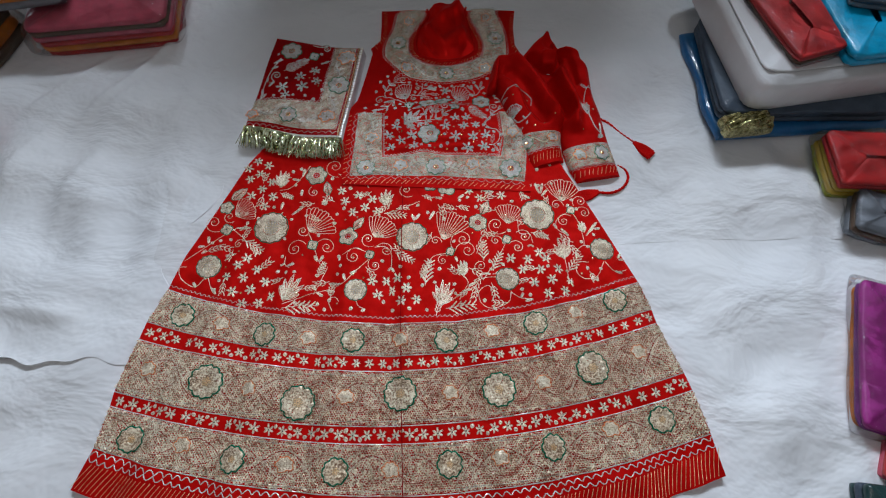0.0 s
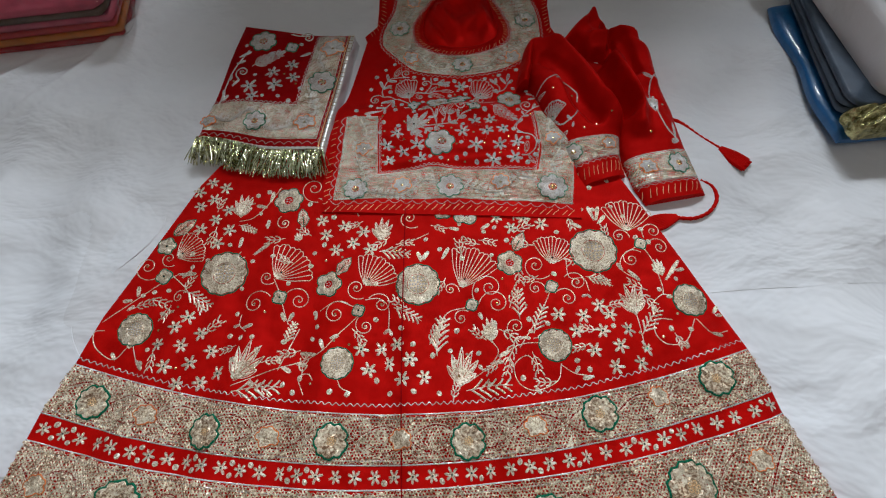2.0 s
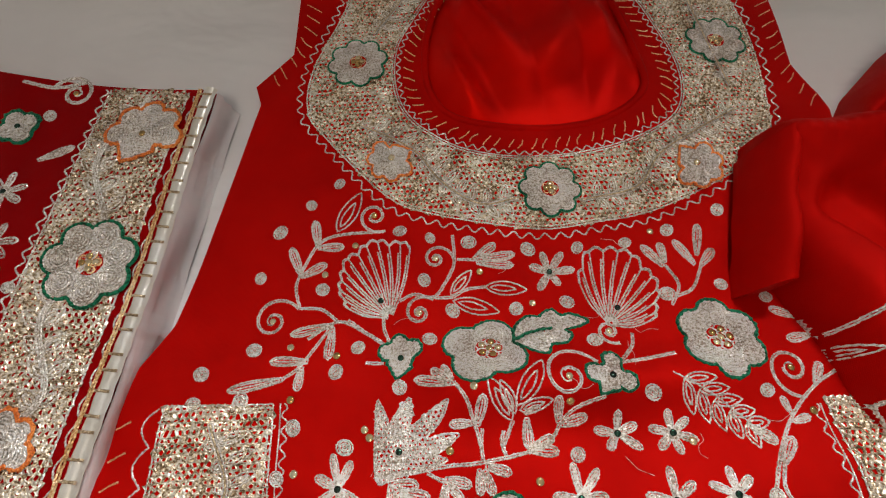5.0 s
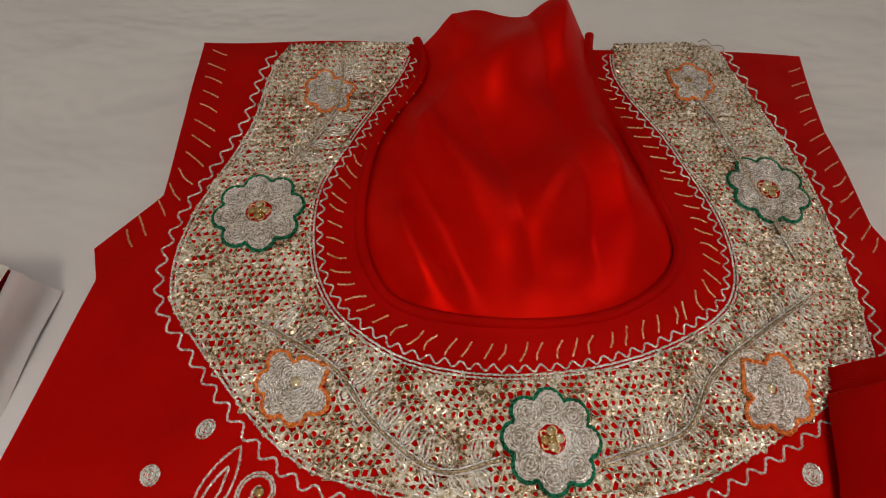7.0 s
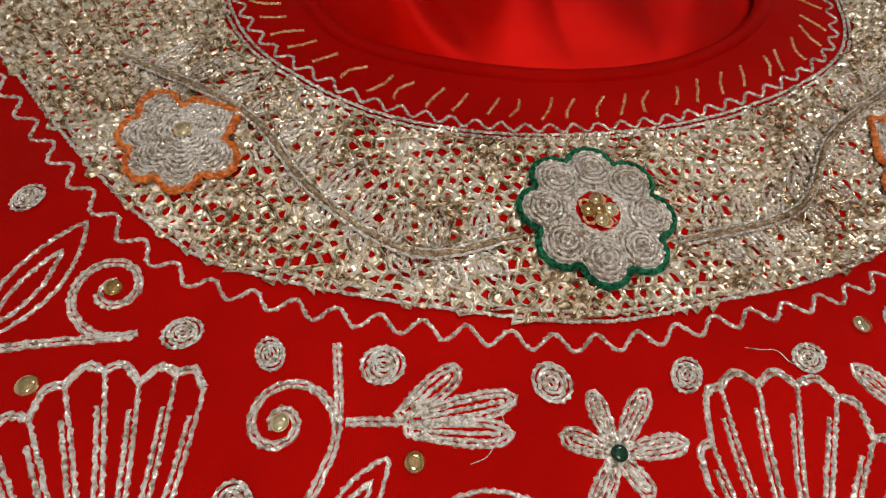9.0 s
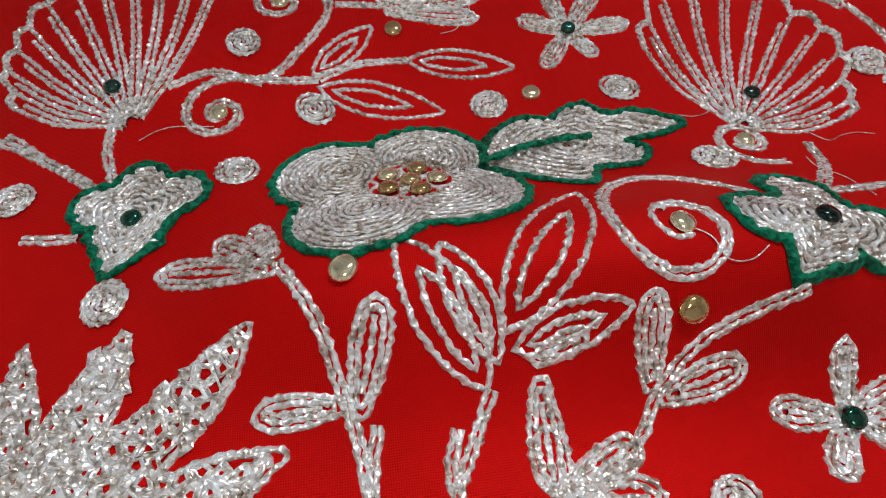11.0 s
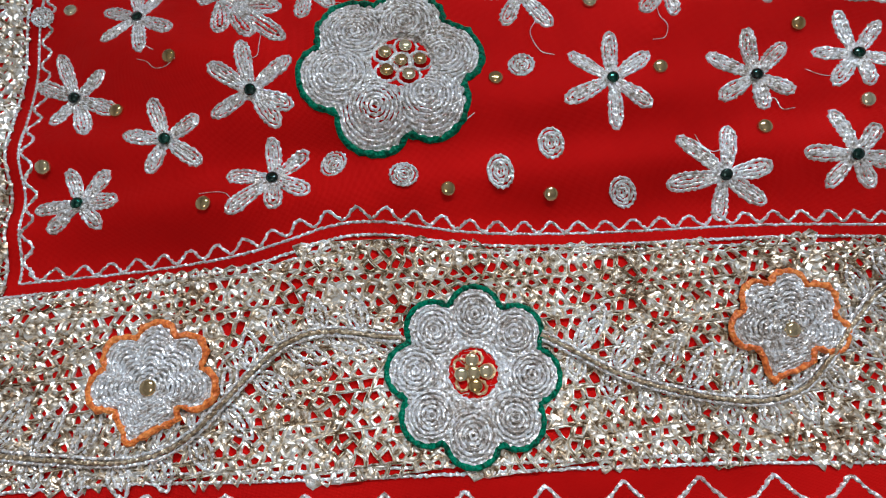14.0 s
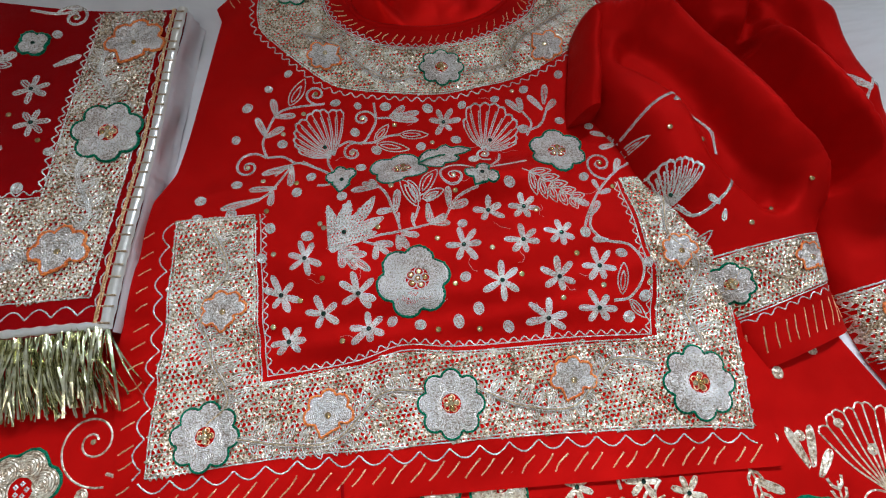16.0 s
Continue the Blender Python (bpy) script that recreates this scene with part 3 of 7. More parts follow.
def claw_leaf(F, bx, by, *tips):
    """A net-filled leaf of pointed claws that spread from one corner."""
    A = np.array([bx, by])
    T = [np.array(t) for t in tips]
    line = [A]
    for p, q in zip(T[:-1], T[1:]):
        side, far = (q - p) / np.linalg.norm(q - p), (p - A) / np.linalg.norm(p - A)
        line += [p - side * 0.0012, p + side * 0.0012, p - far * 0.008 + side * 0.0052, A + ((p + q) / 2 - A) * 0.66, q - (q - A) / np.linalg.norm(q - A) * 0.008 - side * 0.0046]
    line += [T[-1], A + (T[-1] - A) * 0.3 + np.array([0.0, -0.002])]
    poly = curve(line, 0.0015, True)
    a = Acc()
    strand(a, F, poly, closed=True)
    strand(a, F, A + (np.mean(T, 0) - A) * 0.5 + (poly - A - (np.mean(T, 0) - A) * 0.5) * 0.93, closed=True)
    net(a, F, poly, 0.0027, 4, tall=0.0009, holes=(0.05, 0.42))
    ob = part("spiked_leaf_motif", a, F.silver, F.root, "saw-toothed silver thread leaf")
    m = A + (np.mean(T, 0) - A) * 0.45
    placed("rhinestone", GEM_G, ob, F.matrix(m[0], m[1], 0, 0.0014), "dark green rhinestone")


def gem_ring(F, ob, x, y, r, n):
    for k in range(n + 1):
        t = 2 * math.pi * k / n
        q = r if k < n else 0
        placed("rhinestone", GEM_S, ob, F.matrix(x + q * math.cos(t), y + q * math.sin(t), t, 0.0009), "champagne gold rhinestone")


def flower(F, x, y, r, turn, n, dx=0.0, dy=0.0):
    """A lobed flower in rounds of silver, edged in green."""
    if F.fine and n in (4, 5) and r > 0.02 and F.root.name.startswith("tunic"):
        F = Squashed(F, y + 0.002, 0.78)
    a, t = Acc(), math.radians(turn)
    small = r < 0.018
    lobe_loops(a, F, x, y, r, t, n, 0.1 if small else 0.33, (dx, dy))
    if not small and F.fine:
        for k in range(6):
            th = np.linspace(0, 2 * math.pi, 12, endpoint=False)
            q = r * 0.20 if k < 5 else 0
            strand(a, F, np.column_stack([x + dx + q * math.cos(k * 1.257) + 0.0036 * np.cos(th), y + dy + q * math.sin(k * 1.257) + 0.0036 * np.sin(th)]), closed=True)
    ob = part("flower_motif", a, F.silver, F.root, "silver thread flower edged in green")
    g = Acc()
    d = lobe_depth(n)
    strand(g, F, lobed(x, y, r, t, n, d, 0.98 - d), F.thread * (2.0 if F.fine else 1.7), closed=True, lift=0.0001, beads=0.3)
    part("green_edging", g, GREEN, ob, "green thread edging")
    if small:
        placed("rhinestone", GEM_G, ob, F.matrix(x, y, 0, 0.0009), "dark green rhinestone")
    elif F.fine:
        gem_ring(F, ob, x + dx, y + dy, r * 0.20, 5)
    else:
        e = Acc()
        for k in range(5):
            th = np.linspace(0, 2 * math.pi, 8, endpoint=False)
            strand(e, F, np.column_stack([x + r * 0.15 * math.cos(k * 1.257) + r * 0.05 * np.cos(th), y + r * 0.15 * math.sin(k * 1.257) + r * 0.05 * np.sin(th)]), closed=True)
        part("beaded_eye", e, SILVER, ob, "silver beaded eye")


def big(F, x, y, r, turn):
    """A round many-petalled flower with a beaded eye."""
    a, n = Acc(), 12
    th = np.linspace(0, 2 * math.pi, 96, endpoint=False)
    rim = np.column_stack([np.cos(th), np.sin(th)]) * (r * (0.93 + 0.07 * np.abs(np.cos(th * n / 2)) ** 0.6))[:, None] + (x, y)
    ground_stitch(a, F, x, y, r * 0.50, rim, 0.0006)
    for k in range(n):
        t = 2 * math.pi * k / n
        u, v = np.array([math.cos(t), math.sin(t)]), np.array([-math.sin(t), math.cos(t)])
        for q in (0.15, 0.10, 0.05):
            c = np.array([(0.52, -q), (0.78, -q * 1.25), (0.80 + q, -q * 0.6), (0.80 + q, q * 0.6), (0.78, q * 1.25), (0.52, q)]) * r
            strand(a, F, curve([np.array([x, y]) + u * p + v * w for p, w in c], 0.002), F.thread * 0.85, lift=0.0024 - q * 0.008)
    for rr in (r * 0.46, r * 0.52):
        w = np.linspace(0, 2 * math.pi, 32, endpoint=False)
        strand(a, F, np.column_stack([x + rr * np.cos(w), y + rr * np.sin(w)]), closed=True, lift=0.001)
    ob = part("round_flower_motif", a, F.silver, F.root, "large round silver thread flower")
    e = Acc()
    strand(e, F, (rim - (x, y)) * 1.02 + (x, y), F.thread * 1.5, closed=True, lift=0.0003)
    part("green_edging", e, GREEN, ob, "green thread edging")
    c, ring = Acc(), np.linspace(0, 2 * math.pi, 24, endpoint=False)
    ground_stitch(c, F, x, y, r * 0.02, np.column_stack([x + 0.47 * r * np.cos(ring), y + 0.47 * r * np.sin(ring)]), 0.0002)
    part("eye_ground", c, ANTIQUE, ob, "dull gold ground of the eye")
    c = Acc()
    for m, q in ((12, 0.36), (8, 0.23), (4, 0.10)):
        for k in range(m):
            t, w = k * 2 * math.pi / m, np.linspace(0, 2 * math.pi, 7, endpoint=False)
            strand(c, F, np.column_stack([x + r * q * math.cos(t) + r * 0.035 * np.cos(w), y + r * q * math.sin(t) + r * 0.035 * np.sin(w)]), r * 0.075, closed=True, lift=0.0003)
    part("beaded_eye", c, SILVER, ob, "silver beaded eye")


def sprig(F, x, y, turn, ln):
    """A small stalk with pairs of narrow leaves."""
    a = Acc()
    d = np.array([math.cos(turn), math.sin(turn)])
    nn = np.array([-d[1], d[0]])
    A = np.array([x, y]) - d * ln / 2
    strand(a, F, curve([A, A + d * ln * 0.5 + nn * ln * 0.07, A + d * ln]), 0.0017)
    ob = part("sprig_motif", a, F.silver, F.root)
    for k in range(3):
        p = A + d * ln * (0.25 + 0.28 * k) + nn * ln * 0.05
        for side in (1, -1):
            b = Acc()
            strand(b, F, curve([p, p + (d * 0.10 + nn * side * 0.14) * ln, p + (d * 0.30 + nn * side * 0.20) * ln]), 0.0024)
            part("leaflet", b, F.silver, ob)


def gleaf(F, ax, ay, bx, by):
    """A filled leaf edged in green, with a green midrib."""
    A, B = np.array([ax, ay]), np.array([bx, by])
    d = B - A
    ln = np.linalg.norm(d)
    d /= ln
    nn = np.array([-d[1], d[0]])
    s = np.linspace(0, 1, 40)
    prof = np.sin(s**0.8 * math.pi) ** 0.85 * (1 + 0.10 * np.cos(s * 17)) * ln * 0.26
    side = A + d * (ln * s)[:, None]
    poly = np.vstack([side + nn * prof[:, None], (side - nn * prof[:, None])[::-1][1:-1]])
    a = Acc()
    k = 0.9
    while k > 0.1:
        strand(a, F, A * (1 - k) * 0.5 + B * (1 - k) * 0.5 + poly * k, closed=True)
        k -= F.thread * 1.25 / (ln * 0.27)
    ob = part("leaf_motif", a, F.silver, F.root, "silver thread leaf edged in green")
    g = Acc()
    strand(g, F, poly, F.thread * (1.4 if F.fine else 1.0), closed=True, lift=0.0001)
    strand(g, F, [A, A + d * ln * 0.55], F.thread * 1.2, lift=0.0005)
    part("green_edging", g, GREEN, ob, "green thread edging")


def green(F, x, y, r, turn, n):
    """A raised flower in the border."""
    a, t = Acc(), math.radians(turn)
    up = 0.0016 if F.fine else 0.0034
    lobe_loops(a, F, x, y, r, t, n, 0.30)
    for v in a.v:
        v[:, 2] += up
    ob = part("border_flower", a, F.silver if F.fine else SILVER_NET_FAR, F.root, "silver border flower edged in green")
    g = Acc()
    d = lobe_depth(n)
    strand(g, F, lobed(x, y, r, t, n, d, 0.98 - d), F.thread * (1.75 if F.fine else 2.6), closed=True, lift=up, beads=0.22)
    part("green_edging", g, GREEN, ob, "green thread edging")
    e = Acc()
    th = np.linspace(0, 2 * math.pi, 20, endpoint=False)
    ground_stitch(e, F, x, y, r * 0.02, np.column_stack([x + 0.31 * r * np.cos(th), y + 0.31 * r * np.sin(th)]), up - 0.0001)
    part("eye_ground", e, RED if F.fine else ANTIQUE, ob, "red cloth in the eye" if F.fine else "dull gold eye")
    e = Acc()
    for k in range(6):
        q, w = (0.17 * r if k < 5 else 0), np.linspace(0, 2 * math.pi, 10, endpoint=False)
        strand(e, F, np.column_stack([x + q * math.cos(k * 1.257) + 0.075 * r * np.cos(w), y + q * math.sin(k * 1.257) + 0.075 * r * np.sin(w)]), F.thread * 0.8, closed=True, lift=up + 0.0002)
    part("beaded_eye", e, GOLD, ob, "copper gold beaded eye")
    if F.fine:
        for k in range(5):
            q = r * 0.14 if k < 4 else 0
            placed("rhinestone", GEM_S, ob, F.matrix(x + q * math.cos(k * 1.57), y + q * math.sin(k * 1.57), k, up + 0.0006), "champagne gold rhinestone")


def orange(F, x, y, r, turn):
    """A small border flower edged in orange: five lobes towards turn, a point behind."""
    a, t = Acc(), math.radians(turn)
    up = 0.0016 if F.fine else 0.0034
    rim = tulip(x, y, r, t, 5, 46)
    shrunk_loops(a, F, x, y, rim, r, 0.0012)
    for v in a.v:
        v[:, 2] += up
    ob = part("border_flower", a, F.silver, F.root, "small silver border flower edged in orange")
    g = Acc()
    strand(g, F, rim, F.thread * (1.9 if F.fine else 1.5), closed=True, lift=up + 0.0002)
    part("orange_edging", g, ORANGE, ob, "orange thread edging")
    if F.fine:
        placed("rhinestone", GEM_M, ob, F.matrix(x, y, 0, up + 0.0012), "champagne gold rhinestone")


def trefoil(F, x, y, r, turn, step):
    """A small flower of three lobes with a pointed tail, edged in green."""
    a, t = Acc(), math.radians(turn)
    rim = tulip(x, y, r, t, 3, step, 0.36, 0.64, 0.86)
    shrunk_loops(a, F, x, y, rim, r, 0.0010)
    ob = part("flower_motif", a, F.silver, F.root, "small silver thread flower edged in green")
    g = Acc()
    strand(g, F, rim, F.thread * 1.9, closed=True, lift=0.0002, beads=0.3)
    part("green_edging", g, GREEN, ob, "green thread edging")
    placed("rhinestone", GEM_G, ob, F.matrix(x, y, 0, 0.0016), "dark green rhinestone")


def lobed_leaf(F, ax, ay, bx, by):
    """A filled leaf with three lobes above and two below, edged in green, with a green midrib."""
    A, B = np.array([ax, ay]), np.array([bx, by])
    d = B - A
    nn = np.array([-d[1], d[0]])
    shape = [(0.0, 0.0), (0.12, 0.19), (0.29, 0.26), (0.44, 0.22), (0.52, 0.27), (0.63, 0.26), (0.69, 0.17), (0.82, 0.15), (1.0, 0.0), (0.8, -0.03), (0.66, -0.03), (0.73, -0.10), (0.62, -0.19), (0.43, -0.17), (0.34, -0.26), (0.20, -0.19), (0.06, -0.06)]
    rim = curve([A + d * u + nn * v for u, v in shape], 0.0008, True)
    mid = A + d * 0.42 + nn * 0.02
    a = Acc()
    shrunk_loops(a, F, mid[0], mid[1], rim, np.linalg.norm(d) * 0.26, 0.0010)
    ob = part("leaf_motif", a, F.silver, F.root, "lobed silver thread leaf edged in green")
    g = Acc()
    strand(g, F, rim, F.thread * 1.8, closed=True, lift=0.0002, beads=0.3)
    strand(g, F, curve([A, A + d * 0.25 + nn * 0.05, A + d * 0.52 + nn * 0.03]), F.thread * 1.9, lift=0.0018, beads=0.3)
    part("green_edging", g, GREEN, ob, "green thread edging and midrib")


def all_of(make, F, rows):
    for row in rows:
        make(F, *row)


# ---- the room: floor sheet, walls, ceiling ----
FLOOR_Z = -0.014


PULLS = [(-0.99, 0.20, -0.60, 0.70, 0.009, 0.013), (-1.13, 0.27, -0.87, 0.51, 0.010, 0.013), (-0.90, 0.25, -0.70, 0.52, 0.014, 0.006), (-1.10, 0.05, -0.98, 0.33, 0.012, 0.009),
         (-0.96, -0.10, -0.86, 0.22, 0.014, 0.008), (-0.84, -0.20, -0.78, 0.10, 0.016, 0.006), (-1.05, -0.25, -0.80, -0.27, 0.012, 0.008), (0.60, -0.45, 0.86, -0.30, 0.020, 0.0024), (0.62, -0.60, 0.80, -0.50, 0.018, 0.0024),
         (0.70, -0.02, 0.80, -0.12, 0.012, 0.0026), (0.55, 0.25, 0.62, 0.02, 0.018, 0.002), (-0.50, 0.62, -0.30, 0.78, 0.012, 0.006)]


def sheet_height(x, y):
    """Folds of the cloth on the floor: flat under the garments, pulled and creased beside them."""
    left = soft((-0.58 + 0.37 * (y - 0.1) - x) / 0.02) * soft((0.45 - y) / 0.1)
    right = soft((x - 0.46 + 0.3 * np.minimum(y, 0.1)) / 0.03)
    top = soft((y - 0.72) / 0.02)
    rough = np.clip(left + 0.8 * right + 0.7 * top, 0, 1)
    z2 = 0.0 * x
    z = 0.016 * np.sin(9 * x + 23 * y + 2.0 * np.sin(5 * x)) * np.sin(5 * x - 3 * y)
    z += 0.010 * np.sin(31 * x - 12 * y + 2.5 * np.sin(7 * y)) * np.sin(4 * y + 2 * x)
    # long pulls running up from the left corner to the far side
    for ax, ay, bx, by, w, h in PULLS:
        ln = math.hypot(bx - ax, by - ay)
        s = ((x - ax) * (bx - ax) + (y - ay) * (by - ay)) / ln**2
        d = ((x - ax) * (by - ay) - (y - ay) * (bx - ax)) / ln + 0.006 * np.sin(s * 5)
        z2 = z2 + 0.9 * h * np.exp(-((d / (1.5 * w)) ** 2)) * np.clip(s * 4, 0, 1) * np.clip((1 - s) * 4, 0, 1)
    fine = z2 + 0.0012 * np.sin(47 * x + 19 * y) * np.sin(23 * x - 41 * y)
    return FLOOR_Z + z * rough + fine


gx = np.unique(np.r_[np.linspace(-3, -1.3, 30), np.linspace(-1.3, 1.3, 440), np.linspace(1.3, 3, 30)])
gy = np.unique(np.r_[np.linspace(-3, -1.0, 30), np.linspace(-1.0, 1.05, 350), np.linspace(1.05, 3, 30)])
GX, GY = np.meshgrid(gx, gy)
floor_cloth = new("floor", sheet_grid(GX, GY, sheet_height(GX, GY)).mesh("floor", SHEET))
tagged(floor_cloth, "white cotton sheet with pulled folds spread over the floor", "sheet", kind="structure")


def slab(name, lo, hi, material, label, category="wall"):
    a = Acc()
    (x0, y0, z0), (x1, y1, z1) = lo, hi
    a.add([(x0, y0, z0), (x1, y0, z0), (x1, y1, z0), (x0, y1, z0), (x0, y0, z1), (x1, y0, z1), (x1, y1, z1), (x0, y1, z1)],
          [(0, 3, 2, 1), (4, 5, 6, 7), (0, 1, 5, 4), (1, 2, 6, 5), (2, 3, 7, 6), (3, 0, 4, 7)])
    ob = new(name, a.mesh(name, material, False))
    return tagged(ob, label, category, kind="structure")


slab("wall_north", (-3.1, 2.9, -0.1), (3.1, 3.0, 2.8), PLASTER, "plain painted plaster wall")
slab("wall_south", (-3.1, -3.0, -0.1), (3.1, -2.9, 2.8), PLASTER, "plain painted plaster wall")
slab("wall_east", (2.9, -2.9, -0.1), (3.0, 2.9, 2.8), PLASTER, "plain painted plaster wall")
slab("wall_west", (-3.0, -2.9, -0.1), (-2.9, 2.9, 2.8), PLASTER, "plain painted plaster wall")
slab("ceiling", (-3.1, -3.0, 2.8), (3.1, 3.0, 2.9), PLASTER, "plain painted ceiling", "ceiling")
# added out of view: blocks the cool lamp so the far side dims
slab("wall_low", (-0.44, 1.16, -0.1), (0.80, 1.26, 1.40), PLASTER, "plain wall added out of view to shade the far side")

# a second sheet, its edge lapping over the first beside the skirt
U, V = np.meshgrid(np.linspace(0, 1, 90), np.linspace(0, 1, 70))
LX = -1.5 + U * (0.86 + 0.05 * np.sin(V * 9) + 0.06 * V)
LY = -0.312 - 0.080 * U + 0.008 * np.sin(U * 23 + 1) + 0.004 * np.sin(U * 61) + V * 0.50
tuck = soft((-0.60 + 0.37 * (LY - 0.1) - LX) / 0.015)
LZ = FLOOR_Z + 0.003 * (1 - V**6) - 0.006 * V**8 + tuck * ((sheet_height(LX, LY) - FLOOR_Z) + 0.011 * np.exp(-V * 16) * (0.65 + 0.35 * np.sin(U * 13)))
lap = new("sheet_lap", sheet_grid(LX, LY, LZ, FLOOR_Z - 0.004).mesh("sheet_lap", SHEET_2))
tagged(lap, "edge of a second white sheet lapping over the floor sheet", "sheet", kind="structure")
# seam band across the sheet
U, V = np.meshgrid(np.linspace(0, 1, 120), np.linspace(0, 1, 6))
LX = 0.30 + U * 1.2
LY = -0.150 + 0.012 * np.sin(U * 5) - V * 0.026 - 0.02 * U
seam = new("sheet_seam", sheet_grid(LX, LY, sheet_height(LX, LY) + 0.0022, FLOOR_Z - 0.004).mesh("sheet_seam", SHEET))
tagged(seam, "hemmed seam where two white sheets join", "sheet", kind="structure")
# the lower right sheet lies over the seam and is a little brighter
U, V = np.meshgrid(np.linspace(0, 1, 100), np.linspace(0, 1, 80))
LX, LY = 0.20 + U * 1.4, -0.172 + 0.012 * np.sin(U * 5) - 0.02 * U - V * 1.0
far = new("sheet_right", sheet_grid(LX, LY, sheet_height(LX, LY) + 0.0015 + 0.0035 * np.sin(LX * 34 + 4 * np.sin(LY * 9)) * np.sin(LY * 21 + LX * 5) * np.clip(U * 3 - 0.6, 0, 1), FLOOR_Z - 0.004).mesh("sheet_right", SHEET_2))
tagged(far, "second white sheet, softly creased", "sheet", kind="structure")

# ---- skirt ----
# level rows: left x, y, right x, y, and how far the middle hangs below the line between
LEVELS = np.array([
    (-0.40, 0.20, 0.26, 0.20, 0.02), (-0.474, 0.098, 0.30, 0.09, 0.03), (-0.595, -0.149, 0.395, -0.14, 0.06),
    (-0.621, -0.227, 0.446, -0.268, 0.0875), (-0.656, -0.302, 0.463, -0.335, 0.0885), (-0.665, -0.337, 0.467, -0.364, 0.085),
    (-0.700, -0.448, 0.498, -0.478, 0.087), (-0.704, -0.473, 0.504, -0.511, 0.088), (-0.721, -0.555, 0.520, -0.600, 0.10),
    (-0.751, -0.628, 0.530, -0.676, 0.11)])


def on_skirt(u, w):
    """u: 0 to 1 across; w: the level, 0 at the waist to 9 at the hem."""
    u, w = np.broadcast_arrays(np.asarray(u, float), np.asarray(w, float))
    k = np.arange(len(LEVELS))
    a, b, c, d, s = (np.interp(w, k, LEVELS[:, n]) for n in range(5))
    return a + (c - a) * u, b + (d - b) * u - s * 4 * u * (1 - u)


def skirt_height(x, y):
    amp = soft((-0.10 - y) / 0.06)
    fan_out = (x + 0.09) / (0.62 - 0.62 * np.clip(y, -0.8, 0.2))
    return 0.001 * soft((-0.1 - y) / 0.06) - 0.0015 + amp * (0.0052 * np.sin(fan_out * 34) + 0.0034 * np.sin(fan_out * 71 + 1.3) + 0.0016 * np.sin(y * 30 + x * 9)) * (0.5 - 1.0 * np.clip(y, -0.8, 0))


skirt = thing("long_skirt", (-0.1, -0.3, FLOOR_Z), "long flared red skirt embroidered in silver, laid on a sheet", "skirt")
S = Field(skirt, skirt_height, 0.0015, False)
U, W = np.meshgrid(np.linspace(0, 1, 330), np.linspace(0, 9, 260))
SX, SY = on_skirt(U, W)
part("cloth", sheet_grid(SX, SY, skirt_height(SX, SY), FLOOR_Z - 0.002), RED, skirt, "bright red cloth")


def skirt_line(w, n=240, u0=0.0, u1=1.0):
    return np.column_stack(on_skirt(np.linspace(u0, u1, n), w))


def band_field_outline(w0, w1):
    return np.vstack([skirt_line(w0), skirt_line(w1)[::-1]])


for w0, w1, seed in ((3, 4, 11), (5, 6, 12), (7, 8, 13)):
    a = Acc()
    net(a, S, band_field_outline(w0 + 0.04, w1 - 0.04), 0.0049, seed, lift=0.0006, tall=0.0028, holes=(0.42, 0.24))
    border = part("net_border", a, SILVER_NET_FAR, skirt, "dense silver net embroidery border")
    v, g = Acc(), Acc()
    for ph in (0.0, 1.0):
        u = np.linspace(0.01, 0.99, 500)
        for d in (-0.06, 0.0, 0.06):
            mid_w = (w0 + w1) / 2 + (0.26 + d * 0.5) * (w1 - w0) * np.sin(u * 44 + ph * 3.14 + w0) + d
            strand(v if d else g, S, np.column_stack(on_skirt(u, mid_w)), 0.0012 if d else 0.0013, lift=0.0020)
    for k in range(40):
        u = 0.015 + 0.97 * k / 39
        wv = (w0 + w1) / 2 + 0.2 * math.sin(u * 44 + w0)
        p = np.array(on_skirt(u, wv)).ravel()
        for s in (1, -1):
            q = np.array(on_skirt(u + 0.008, wv + s * 0.30)).ravel()
            m, n = (p + q) / 2, np.array([-(q - p)[1], (q - p)[0]]) * 0.32
            strand(v, S, curve([p, m + n, q], 0.003), 0.0014, lift=0.0027)
            strand(v, S, curve([p, m - n, q], 0.003), 0.0014, lift=0.0027)
    part("vine", v, SILVER_FAR, border, "pale silver vine with leaves")
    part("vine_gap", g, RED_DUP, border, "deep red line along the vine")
    e = Acc()
    for wv in (w0 + 0.02, w0 + 0.10, w1 - 0.10, w1 - 0.02):
        strand(e, S, skirt_line(wv), 0.0022, lift=0.0004)
    part("edge_line", e, SILVER, border)
e = Acc()
strand(e, S, wavy(skirt_line(2.90), 0.0028, 0.011, 0.0028), 0.0012)
strand(e, S, wavy(skirt_line(8.10), 0.005, 0.018, 0.003, True), 0.002)
strand(e, S, wavy(skirt_line(8.24), 0.005, 0.018, 0.003, True, side=-1), 0.002)
part("scallop_line", e, SILVER, skirt)
for k in range(150):
    u = (k + 0.5) / 150
    e = Acc()
    strand(e, S, curve(np.column_stack(on_skirt([u - 0.006, u, u + 0.007], [8.95, 8.65, 8.34])), 0.006), 0.0011)
    part("slanting_stitch", e, GOLD, skirt)
